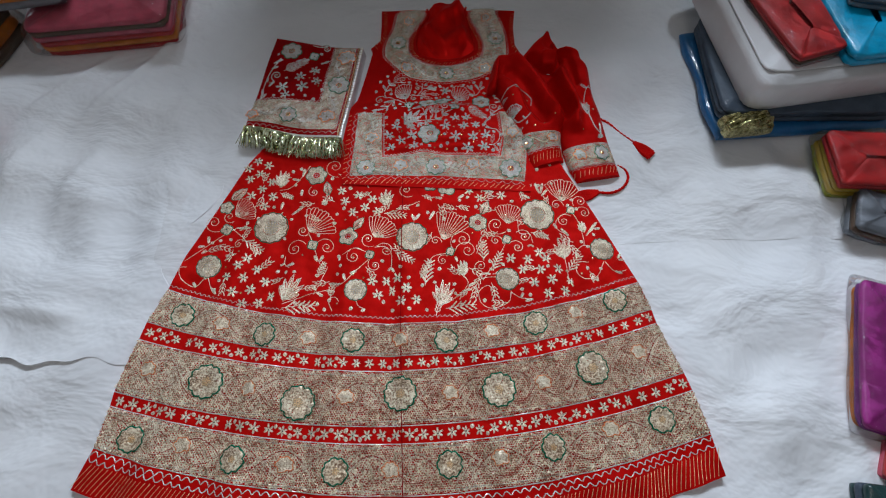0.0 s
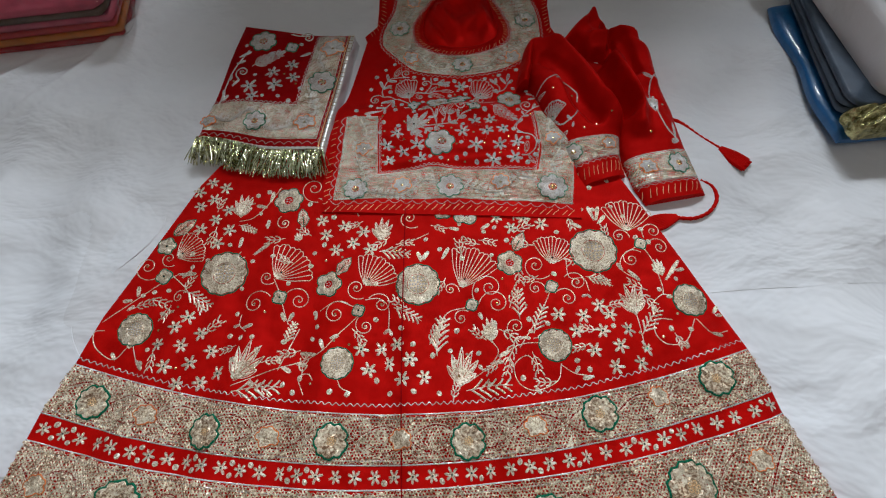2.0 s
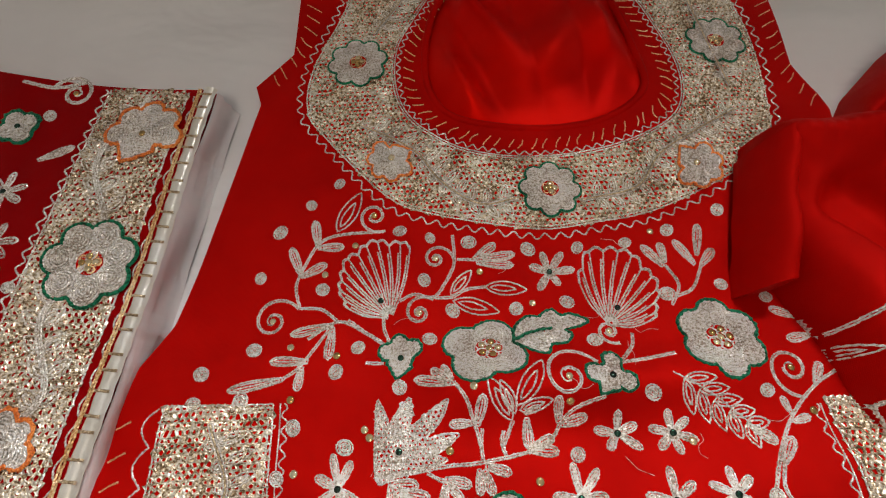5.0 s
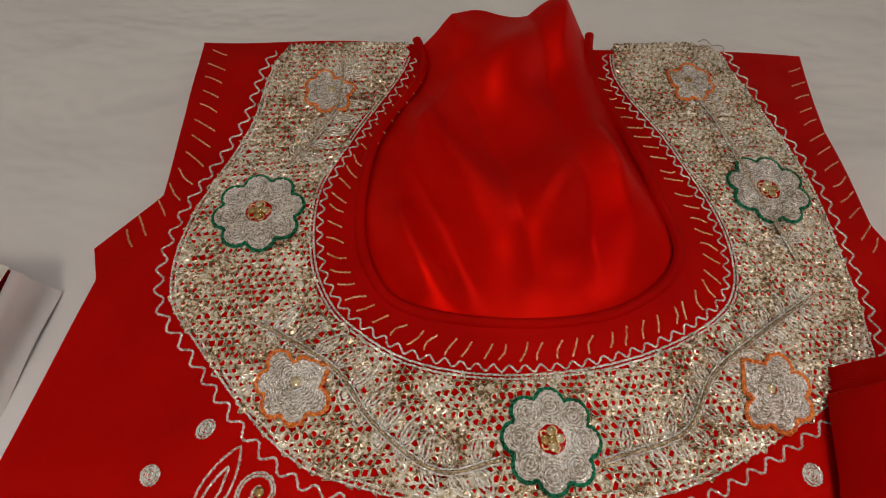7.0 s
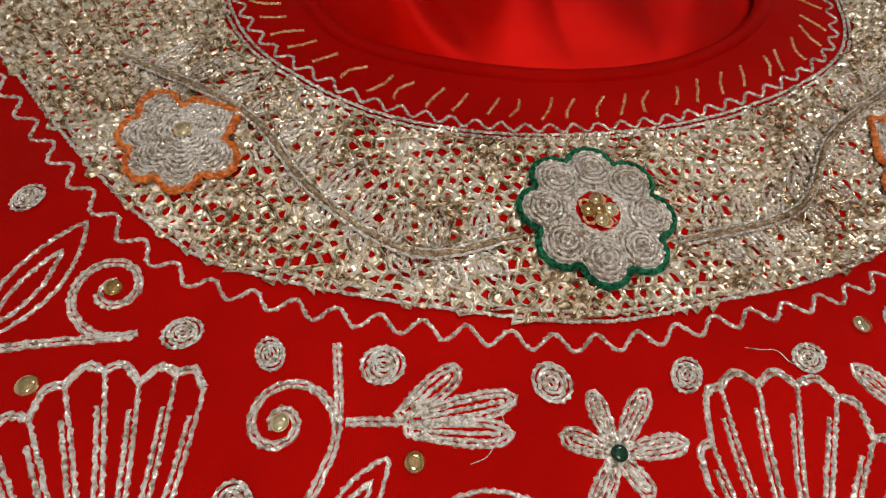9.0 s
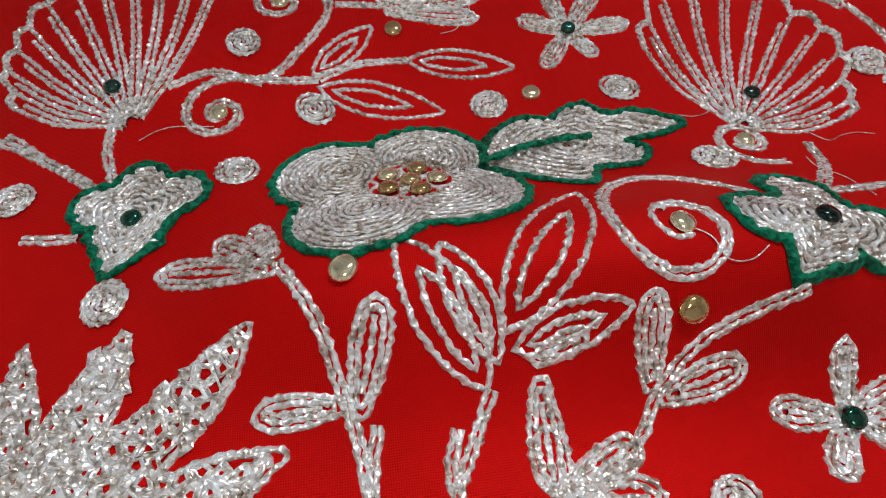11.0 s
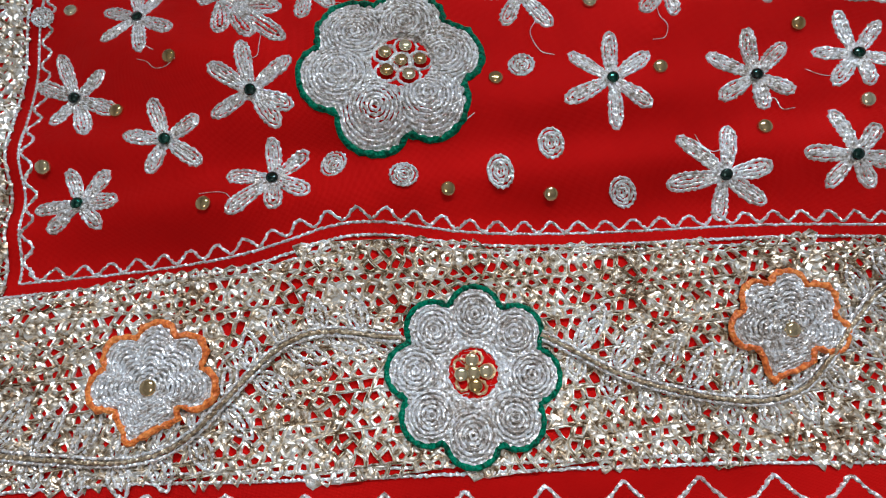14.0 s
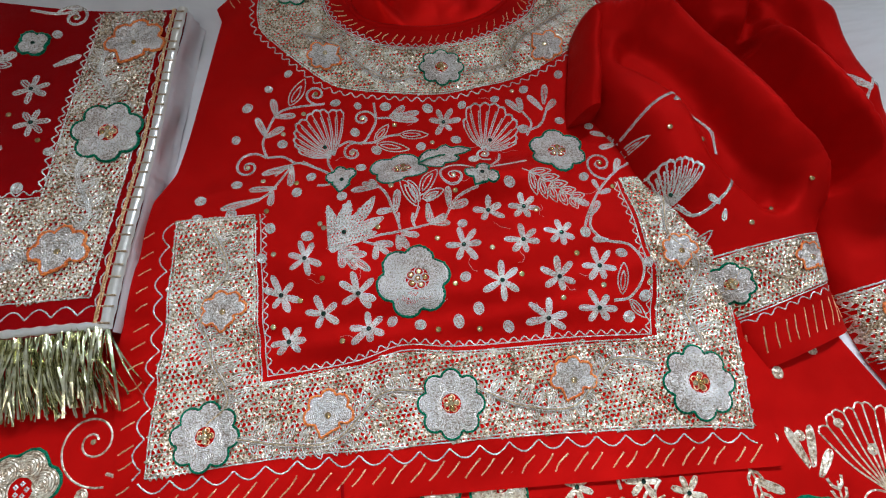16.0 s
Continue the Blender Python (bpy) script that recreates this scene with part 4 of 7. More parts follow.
for w, n in ((4.5, 40), (6.5, 42)):
    for k in range(n):
        x, y = (float(q) for q in on_skirt((k + 0.5) / n, w))
        star(S, x, y, 0.0108 if w < 5 else 0.0118, pick.uniform(0, 60))
        if k < n - 1:
            for dw in (-0.27, 0.27):
                x, y = (float(q) for q in on_skirt((k + 1.0) / n, w + dw))
                if pick.random() < 0.4:
                    dot(S, x, y)
BIG_PLACES = [(-0.4026, -0.0845), (-0.5402, -0.1753), (-0.0668, -0.1279), (-0.1992, -0.2523), (0.2373, -0.0862), (0.3771, -0.1853), (0.1478, -0.244)]
all_of(big, S, [(-0.4026, -0.0845, 0.0396, 98), (-0.5402, -0.1753, 0.0275, 102), (-0.0668, -0.1279, 0.0366, 88), (-0.1992, -0.2523, 0.0252, 92), (0.2373, -0.0862, 0.04, 79), (0.3771, -0.1853, 0.0277, 75), (0.1478, -0.244, 0.026, 81)])
all_of(flower, S, [(-0.3011, 0.0543, 0.0272, 127, 6), (-0.2193, -0.1176, 0.0235, 143, 5), (-0.5145, -0.0248, 0.0174, 147, 5), (0.092, -0.0994, 0.0232, 141, 6), (-0.5091, -0.0831, 0.0151, 14, 4), (-0.3019, -0.1354, 0.0133, 31, 4), (-0.1673, -0.1676, 0.0117, 27, 4), (0.0212, -0.1698, 0.0112, 23, 4), (0.1568, -0.1464, 0.0115, 15, 4), (0.3199, -0.0799, 0.0114, 20, 4)])
all_of(gleaf, S, [(-0.2691, -0.003, -0.2749, 0.0352), (-0.205, -0.0993, -0.1815, -0.07), (-0.5059, -0.0029, -0.4693, 0.0269), (0.1025, -0.0767, 0.1223, -0.0416)])
all_of(fan, S, [(-0.491, -0.0463, 0.0429, -8, 74), (-0.3112, -0.0985, 0.0552, -1, 88), (-0.1563, -0.1219, 0.0497, 10, 94), (0.0059, -0.1356, 0.0658, 32, 89), (0.163, -0.1043, 0.0448, 35, 113), (0.3014, -0.0518, 0.0528, 37, 118)])
all_of(spike, S, [(-0.3875, 0.0274, -0.3832, 0.0734, 0.5), (-0.1324, -0.0374, -0.1197, 0.004, 0.5), (-0.3586, -0.2672, -0.3297, -0.2103, 0.5), (0.2869, -0.2005, 0.2863, -0.1501, 0.5), (-0.0081, -0.2962, 0.0099, -0.2399, 0.5), (0.0475, -0.232, 0.0483, -0.1939, 0.4), (0.342, -0.1393, 0.3372, -0.1098, 0.4), (-0.2766, -0.0305, -0.2779, -0.013, 0.6)])
all_of(star, S, [(-0.4506, 0.1041, 0.0132, 79), (-0.4232, 0.0903, 0.0132, 52), (-0.4724, 0.0848, 0.0132, 53), (-0.4418, 0.0664, 0.0132, 65), (-0.4661, 0.0532, 0.0132, 66), (-0.4121, 0.0417, 0.0132, 60), (-0.4342, 0.0235, 0.0132, 65), (-0.4585, 0.0051, 0.0132, 73), (-0.4052, -0.0002, 0.0132, 48), (-0.4233, -0.0256, 0.0132, 53), (-0.2365, 0.0076, 0.0132, 46), (-0.1945, -0.0084, 0.0132, 45), (-0.2281, -0.0222, 0.0132, 45), (-0.1607, -0.0214, 0.0132, 55), (-0.1791, -0.0423, 0.0132, 44), (-0.2086, -0.0539, 0.0132, 56), (-0.1479, -0.0568, 0.0132, 46), (-0.4517, -0.1612, 0.0132, 46), (-0.4707, -0.1768, 0.0132, 60), (-0.4277, -0.1896, 0.0132, 60), (-0.4947, -0.204, 0.0132, 54), (-0.4564, -0.2081, 0.0132, 67)])
all_of(star, S, [(-0.4069, -0.2198, 0.0132, 60), (-0.4371, -0.2377, 0.0132, 70), (-0.4773, -0.2408, 0.0132, 53), (-0.392, -0.2559, 0.0132, 49), (-0.454, -0.2696, 0.0132, 66), (-0.4179, -0.2691, 0.0132, 65), (-0.1616, -0.2323, 0.0132, 50), (-0.1294, -0.2343, 0.0132, 58), (-0.104, -0.2274, 0.0132, 55), (-0.1488, -0.2663, 0.0132, 42), (-0.1172, -0.2573, 0.0132, 52), (-0.0832, -0.2539, 0.0132, 54), (-0.0965, -0.283, 0.0132, 55), (-0.062, -0.2824, 0.0132, 53), (0.1015, -0.0317, 0.0132, 54), (0.1256, -0.0156, 0.0132, 45), (0.1555, -0.0285, 0.0132, 42), (0.0772, -0.0106, 0.0132, 32), (0.161, -0.1953, 0.0132, 49), (0.2005, -0.2008, 0.0132, 50), (0.2281, -0.1858, 0.0132, 43), (0.2423, -0.2018, 0.0132, 45)])
all_of(star, S, [(0.1849, -0.2245, 0.0132, 45), (0.2259, -0.2272, 0.0132, 46), (0.2679, -0.2269, 0.0132, 41), (0.2083, -0.2574, 0.0132, 58), (0.2483, -0.2532, 0.0132, 42), (0.2362, -0.2845, 0.0132, 58), (0.2755, -0.2809, 0.0132, 50), (0.2917, -0.2587, 0.0132, 47), (-0.084, -0.2538, 0.0132, 57)])
stem(S, (-0.5948, -0.161), (-0.5471, -0.121), (-0.5099, -0.0947), (-0.485, -0.0801))
stem(S, (-0.4938, -0.0828), (-0.4644, -0.1107), (-0.4551, -0.1302))
stem(S, (-0.5389, -0.2001), (-0.5334, -0.2177), (-0.5279, -0.2321))
stem(S, (-0.5464, -0.2054), (-0.5651, -0.2242), (-0.5956, -0.2052), (-0.6041, -0.1784), (-0.5884, -0.1752))
stem(S, (-0.3894, 0.0166), (-0.3642, 0.022), (-0.3408, 0.0461), (-0.3179, 0.0823))
stem(S, (-0.314, -0.1016), (-0.3026, -0.1278), (-0.2904, -0.1656), (-0.2831, -0.1841))
stem(S, (-0.2939, -0.2575), (-0.2797, -0.2249), (-0.2651, -0.1911))
stem(S, (-0.3639, -0.2777), (-0.3105, -0.2592), (-0.2337, -0.2363), (-0.2009, -0.2069), (-0.1672, -0.1767))
stem(S, (-0.252, -0.2976), (-0.2622, -0.2703), (-0.2459, -0.2659), (-0.2369, -0.2772))
stem(S, (-0.1324, -0.0613), (-0.089, -0.0508), (-0.045, -0.0333))
stem(S, (-0.1983, -0.2769), (-0.1923, -0.2906), (-0.1757, -0.2995))
stem(S, (-0.3644, -0.1608), (-0.3651, -0.1788), (-0.352, -0.1915))
stem(S, (-0.2319, -0.1634), (-0.2031, -0.15), (-0.1733, -0.1611))
stem(S, (-0.1559, -0.15), (-0.1323, -0.1485), (-0.1177, -0.1648), (-0.1179, -0.2006))
stem(S, (-0.0084, -0.3004), (0.0437, -0.2711), (0.0859, -0.243), (0.1259, -0.2398))
stem(S, (0.0211, -0.171), (-0.0177, -0.1806), (-0.0367, -0.2092), (-0.0416, -0.2492))
stem(S, (0.1564, -0.1489), (0.1328, -0.1904), (0.0912, -0.2462))
stem(S, (0.1546, -0.2724), (0.1449, -0.2989), (0.1102, -0.3128), (0.0846, -0.3007), (0.0796, -0.2733), (0.1008, -0.2591), (0.1153, -0.2755))
stem(S, (0.1541, -0.2751), (0.1737, -0.2899), (0.1999, -0.2969))
stem(S, (0.3739, -0.218), (0.3537, -0.2513), (0.3248, -0.2551), (0.3097, -0.2371), (0.3152, -0.2142), (0.3404, -0.2158))
stem(S, (0.3767, -0.2182), (0.3953, -0.2426), (0.4244, -0.2387))
stem(S, (0.2891, -0.2529), (0.2886, -0.2184), (0.2869, -0.2005))
stem(S, (0.3194, -0.0819), (0.3313, -0.1094), (0.3382, -0.1549), (0.3366, -0.1734))
stem(S, (0.3197, -0.0806), (0.2851, -0.0996), (0.2797, -0.1254), (0.3049, -0.1463))
stem(S, (0.0437, -0.2711), (0.057, -0.2497), (0.0475, -0.232))
stem(S, (0.3052, -0.1957), (0.3337, -0.1733), (0.3522, -0.1806))
stem(S, (0.1881, -0.0994), (0.1888, -0.1321), (0.2118, -0.1368), (0.2167, -0.1592))
all_of(spiral, S, [(-0.5409, -0.063, -0.5212, -0.0842), (-0.5063, -0.0486, -0.4943, -0.0629), (-0.4775, -0.1225, -0.4633, -0.1171), (-0.3427, -0.1439, -0.317, -0.1331), (-0.2686, -0.1426, -0.2933, -0.1316), (-0.3265, -0.0975, -0.3134, -0.108), (-0.2052, -0.1712, -0.1853, -0.1542), (-0.1553, -0.1952, -0.1671, -0.1797), (-0.1711, -0.1272, -0.1589, -0.1468), (-0.1294, -0.1579, -0.15, -0.1473), (-0.3049, 0.0068, -0.3126, 0.0219), (-0.2546, 0.0774, -0.2463, 0.0465), (-0.0785, 0.001, -0.0632, -0.0179), (-0.0124, -0.1407, 0.0023, -0.1449), (0.0532, -0.142, 0.025, -0.1589), (0.0622, -0.1706, 0.033, -0.1687), (0.002, -0.1909, 0.0145, -0.1797), (0.1356, -0.1057, 0.1567, -0.1267), (0.1299, -0.1471, 0.1467, -0.1545), (0.199, -0.1423, 0.1799, -0.1315), (0.1797, -0.1692, 0.1608, -0.1586), (0.0897, -0.2114, 0.0985, -0.2324)])
all_of(spiral, S, [(0.3469, -0.0564, 0.3285, -0.0689), (0.3517, -0.0876, 0.3322, -0.0794), (0.2986, -0.1071, 0.3165, -0.0951), (0.2868, -0.0625, 0.3043, -0.0672)])
all_of(feather, S, [(-0.4639, -0.1139, -0.4169, -0.1452), (-0.3627, -0.2868, -0.286, -0.2839), (-0.1089, -0.1654, -0.0632, -0.1923), (-0.2862, -0.216, -0.2718, -0.1789), (-0.3885, 0.0093, -0.3546, -0.0074), (-0.1324, -0.0613, -0.0772, -0.0719), (-0.0402, -0.251, -0.0313, -0.1885), (0.0021, -0.3063, 0.0734, -0.3026), (0.2153, -0.1339, 0.2575, -0.1463), (0.2902, -0.2359, 0.3258, -0.194), (-0.0416, -0.2492, -0.0239, -0.1863), (0.1166, -0.2248, 0.1407, -0.1758), (0.0968, -0.2001, 0.1005, -0.1452)])
all_of(finger, S, [(-0.5478, -0.1178, -0.5489, -0.0986), (-0.5556, -0.1236, -0.5702, -0.1257), (-0.485, -0.0801, -0.4508, -0.0825), (-0.4776, -0.0872, -0.4612, -0.0752), (-0.5303, -0.2264, -0.5152, -0.244), (-0.5622, -0.2244, -0.5708, -0.2125), (-0.5606, -0.1419, -0.5505, -0.1333), (-0.3405, 0.0423, -0.3606, 0.0475), (-0.335, 0.0531, -0.3305, 0.0755), (-0.3828, -0.0368, -0.379, -0.0162), (-0.3559, -0.0524, -0.3269, -0.0304), (-0.2894, -0.1777, -0.2966, -0.1622), (-0.2835, -0.1781, -0.2759, -0.1635), (-0.2887, -0.2523, -0.274, -0.2615), (-0.2892, -0.2468, -0.2987, -0.235), (-0.2337, -0.2363, -0.2622, -0.2317), (-0.2228, -0.2285, -0.2294, -0.2109), (-0.2122, -0.212, -0.1981, -0.2071), (-0.2666, -0.2482, -0.2496, -0.252), (-0.3361, -0.0017, -0.3346, 0.0162), (-0.3651, -0.1788, -0.3765, -0.181), (-0.3585, -0.1852, -0.3416, -0.1803)])
all_of(finger, S, [(-0.2376, -0.166, -0.2399, -0.1779), (-0.1179, -0.2006, -0.1265, -0.2087), (-0.1179, -0.2006, -0.1123, -0.2125), (-0.0594, -0.0864, -0.0649, -0.0694), (-0.0562, -0.0834, -0.0464, -0.0674), (-0.4929, -0.1524, -0.5055, -0.1486), (-0.4905, -0.1495, -0.479, -0.1472), (-0.0581, -0.0823, -0.0669, -0.0682), (-0.0581, -0.0823, -0.0483, -0.0695), (-0.0243, -0.0846, -0.0106, -0.0619), (0.2058, -0.0286, 0.2257, -0.0407), (0.2499, -0.0283, 0.2426, 0.0012), (0.253, -0.0285, 0.2615, -0.0002), (0.2548, -0.0357, 0.2706, -0.0191), (0.2885, -0.126, 0.3049, -0.1463), (0.2797, -0.1254, 0.2735, -0.112), (0.3455, -0.1491, 0.3786, -0.1127), (0.3678, -0.1315, 0.3832, -0.1293), (0.3603, -0.1374, 0.3673, -0.1217), (0.1737, -0.2899, 0.181, -0.2795), (0.1999, -0.2969, 0.1832, -0.2986), (0.3953, -0.2426, 0.4137, -0.2466)])
all_of(finger, S, [(0.3537, -0.2513, 0.3535, -0.2625), (0.4108, -0.2086, 0.4198, -0.1972), (0.4127, -0.2117, 0.4239, -0.2124), (0.0562, -0.258, 0.0738, -0.2507), (0.0498, -0.266, 0.0636, -0.2668), (0.0365, -0.1962, 0.0317, -0.1838), (0.0989, -0.2295, 0.1098, -0.2331), (0.1082, -0.3074, 0.1149, -0.3183), (0.2127, -0.1652, 0.2034, -0.1677), (0.2127, -0.1652, 0.2174, -0.1717), (-0.0084, -0.0237, 0.0103, -0.0286), (0.048, -0.0313, 0.0646, -0.0219)])
all_of(green, S, [(-0.5824, -0.2887, 0.0265, 20, 9), (-0.3969, -0.3424, 0.0265, 20, 9), (-0.203, -0.3671, 0.0265, 20, 9), (-0.0005, -0.3787, 0.0265, 20, 9), (0.1984, -0.3513, 0.0265, 20, 9), (0.381, -0.3115, 0.0265, 20, 9), (-0.6498, -0.5416, 0.0265, 20, 9), (-0.4386, -0.5902, 0.0265, 20, 9), (-0.2338, -0.6244, 0.0265, 20, 9), (-0.0084, -0.624, 0.0265, 20, 9), (0.2015, -0.6049, 0.0265, 20, 9), (0.4306, -0.5657, 0.0265, 20, 9)])
all_of(green, S, [(-0.5097, -0.4367, 0.036, 20, 12), (-0.3158, -0.4899, 0.036, 20, 12), (-0.1037, -0.484, 0.036, 20, 12), (0.1032, -0.4878, 0.036, 20, 12), (0.3057, -0.4553, 0.036, 20, 12)])
all_of(orange, S, [(-0.492, -0.3156, 0.018, 70), (-0.3014, -0.3578, 0.018, 70), (-0.1011, -0.3729, 0.018, 70), (0.0994, -0.3658, 0.018, 70), (0.289, -0.3348, 0.018, 70), (-0.6377, -0.4049, 0.018, 70), (-0.4201, -0.4579, 0.018, 70), (-0.2165, -0.4866, 0.018, 70), (0.0011, -0.49, 0.018, 70), (0.1983, -0.4795, 0.018, 70), (0.4109, -0.4291, 0.018, 70), (-0.5432, -0.5604, 0.018, 70), (-0.3367, -0.6083, 0.018, 70), (-0.1271, -0.6304, 0.018, 70), (0.092, -0.6195, 0.018, 70), (0.3206, -0.5799, 0.018, 70)])
all_of(flower, S, [(-0.018, 0.012, 0.019, 20, 5), (0.024, 0.002, 0.024, -60, 4)])
rnd = random.Random(21)
taken = [(o.matrix_basis.translation.x, o.matrix_basis.translation.y) for o in skirt.children if o.matrix_basis.translation.length > 0] + [(x, y) for x, y in BIG_PLACES]
count = 0
while count < 210:
    u, w = rnd.uniform(0.03, 0.97), rnd.uniform(1.0, 2.8)
    x, y = (float(q) for q in on_skirt(u, w))
    if min((x - a) ** 2 + (y - b) ** 2 for a, b in taken) < 0.0185**2:
        taken.append((9, 9))
        if len(taken) > 3000:
            break
        continue
    if count % 7 in (2, 5):
        sprig(S, x, y, rnd.uniform(0, 6.28), rnd.uniform(0.026, 0.038))
    else:
        (dot if count % 7 < 5 else gem)(S, x, y)
    taken.append((x, y))
    count += 1
seam_line = Acc()
strand(seam_line, S, curve([(-0.085, 0.02), (-0.098, -0.3), (-0.104, -0.735)], 0.01), 0.0022, lift=0.0024)
part("panel_seam", seam_line, RED_DUP, skirt)

# ---- tunic ----
LEFT = np.array([(-0.238, 0.024), (-0.237, 0.149), (-0.229, 0.238), (-0.219, 0.256), (-0.201, 0.285), (-0.180, 0.364), (-0.160, 0.450), (-0.165, 0.467), (-0.138, 0.497), (-0.134, 0.55), (-0.133, 0.612)])
RIGHT = np.array([(0.229, -0.023), (0.237, 0.1), (0.240, 0.2), (0.241, 0.215), (0.243, 0.25), (0.250, 0.33), (0.260, 0.416), (0.257, 0.43), (0.246, 0.46), (0.248, 0.525), (0.260, 0.590)])


def tunic_height(x, y):
    base = 0.002 - 0.008 * soft((y - 0.265) / 0.008)
    over = 0.013 * np.exp(-(((y - 0.16) / 0.05) ** 2)) * soft((x + 0.085) / 0.02)
    over = over + 0.015 * np.exp(-(((y - 0.234) / 0.017) ** 2)) * soft((x + 0.045) / 0.015) * soft((0.12 - x) / 0.015)
    fold = 0.0015 * np.sin(34 * x + 17 * y + 2 * np.sin(19 * y)) + 0.0009 * np.sin(61 * y - 40 * x)
    fold = fold + 0.0014 * np.sin(118 * y + 5 * np.sin(9 * x + 1) + 14 * x) * np.exp(-(((y - 0.15) / 0.09) ** 2))
    fold = fold - 0.0018 * np.sin((y - 0.1215 + 0.02 * x) * 233) * np.exp(-(((y - 0.122) / 0.024) ** 2)) * (0.75 - 1.2 * x)
    return base + over + fold * soft((y + 0.0) / 0.02)


tunic = thing("tunic", (0.02, 0.3, FLOOR_Z), "sleeveless red tunic with silver embroidered borders lying on the skirt", "tunic")
K = Field(tunic, tunic_height, 0.0012, True)
k = np.r_[0, np.cumsum(np.hypot(*np.diff(LEFT, axis=0).T))]
s = np.linspace(0, k[-1], 300)
le = np.column_stack([np.interp(s, k, LEFT[:, 0]), np.interp(s, k, LEFT[:, 1])])
ri = np.column_stack([np.interp(s, k, RIGHT[:, 0]), np.interp(s, k, RIGHT[:, 1])])
U = np.linspace(0, 1, 240)[None]
TX, TY = le[:, :1] * (1 - U) + ri[:, :1] * U, le[:, 1:] * (1 - U) + ri[:, 1:] * U
NECK = curve([(0.000, 0.66), (0.004, 0.585), (-0.026, 0.53), (-0.036, 0.48), (-0.031, 0.446), (-0.012, 0.425), (0.042, 0.416), (0.094, 0.420), (0.128, 0.445), (0.127, 0.49), (0.119, 0.54), (0.112, 0.585), (0.116, 0.66)], 0.002, True)
cloth = sheet_grid(TX, TY, tunic_height(TX, TY), FLOOR_Z + 0.001)
v0 = cloth.v[0]
mid = v0[cloth.f[0]].mean(1)
cloth.f[0] = cloth.f[0][~inside_of(NECK, mid[:, 0], mid[:, 1])]
rim = cloth.v[1][cloth.f[1] - cloth.v[0].shape[0]].mean(1)
cloth.f[1] = cloth.f[1][~inside_of(NECK, rim[:, 0], rim[:, 1])]
part("cloth", cloth, RED, tunic, "bright red cloth")
rolled = Acc()
cut = NECK[(NECK[:, 1] < 0.612)]
order = np.argmax(np.linalg.norm(np.diff(cut, axis=0), axis=1)) + 1
cut = np.roll(cut, -order, axis=0) if order < len(cut) and np.linalg.norm(cut[order] - cut[order - 1]) > 0.02 else cut
strand(rolled, K, cut, 0.006, lift=-0.0006, beads=0.0, tall=0.4)
part("neck_piping", rolled, RED, tunic)
# the back of the tunic, seen through the neck opening
U, V = np.meshgrid(np.linspace(0, 1, 110), np.linspace(0, 1, 120))
BX = -0.075 + 0.24 * U
top = 0.611 + 0.011 * np.exp(-(((BX - 0.038) / 0.022) ** 2)) + 0.014 * np.exp(-(((BX - 0.090) / 0.020) ** 2)) - 0.012 * np.abs(BX - 0.06) / 0.1
BX = BX + (0.060 - BX) * 0.08 * V**2
BY = 0.395 + (top - 0.395) * V
near_rim = np.sqrt(((BX.ravel()[:, None] - NECK[None, ::2, 0]) ** 2 + (BY.ravel()[:, None] - NECK[None, ::2, 1]) ** 2).min(1)).reshape(BX.shape)
free = np.clip(near_rim / 0.022, 0, 1) * inside_of(NECK, BX, BY)
ray_fold = np.abs(np.sin((BX - 0.056) * 52 / (0.45 + 0.55 * V) + 2.2 * V)) * 0.009 * V
wander = 0.5 + 0.5 * np.sin(BY * 62 + BX * 38 + 2.0 * np.sin(BX * 45))
BZ = -0.0085 + free * (ray_fold + 0.008 * V**1.5 + 0.0105 * wander**1.5 + 0.0020 * np.sin(BX * 95 - BY * 50 + 1.5 * np.sin(BY * 60)) * V)
BZ = np.maximum(BZ, -0.0088)
lining = sheet_grid(BX, BY, BZ)
mid = lining.v[0][lining.f[0]].mean(1)
wide = NECK + normals(NECK, True) * 0.004
lining.f[0] = lining.f[0][inside_of(wide, mid[:, 0], mid[:, 1]) | inside_of(NECK + normals(NECK, True) * -0.004, mid[:, 0], mid[:, 1]) | (mid[:, 1] > 0.611)]
part("back_lining", lining, RED_LINING, tunic, "glossy red satin back lining")

# hem border, a U of net round the lower field
HEM = np.vstack([curve([(-0.196, 0.236), (-0.206, 0.14), (-0.217, 0.047)], 0.004)[:-1], curve([(-0.217, 0.047), (-0.119, 0.044), (-0.055, 0.038), (0.039, 0.030), (0.161, 0.015), (0.216, 0.005)], 0.004)[:-1],
                 curve([(0.216, 0.005), (0.229, 0.069), (0.234, 0.139), (0.228, 0.216)], 0.004), curve([(0.176, 0.216), (0.175, 0.151), (0.177, 0.126), (0.166, 0.080)], 0.004)[:-1],
                 curve([(0.166, 0.080), (0.097, 0.088), (0.012, 0.096), (-0.029, 0.103), (-0.068, 0.097), (-0.136, 0.098)], 0.004)[:-1], curve([(-0.136, 0.098), (-0.136, 0.176), (-0.135, 0.234)], 0.004)])
a = Acc()
net(a, K, HEM, 0.0038, 31, tall=0.0015, holes=(0.18, 0.48))
hem_border = part("net_border", a, SILVER_NET, tunic, "dense silver net embroidery border")
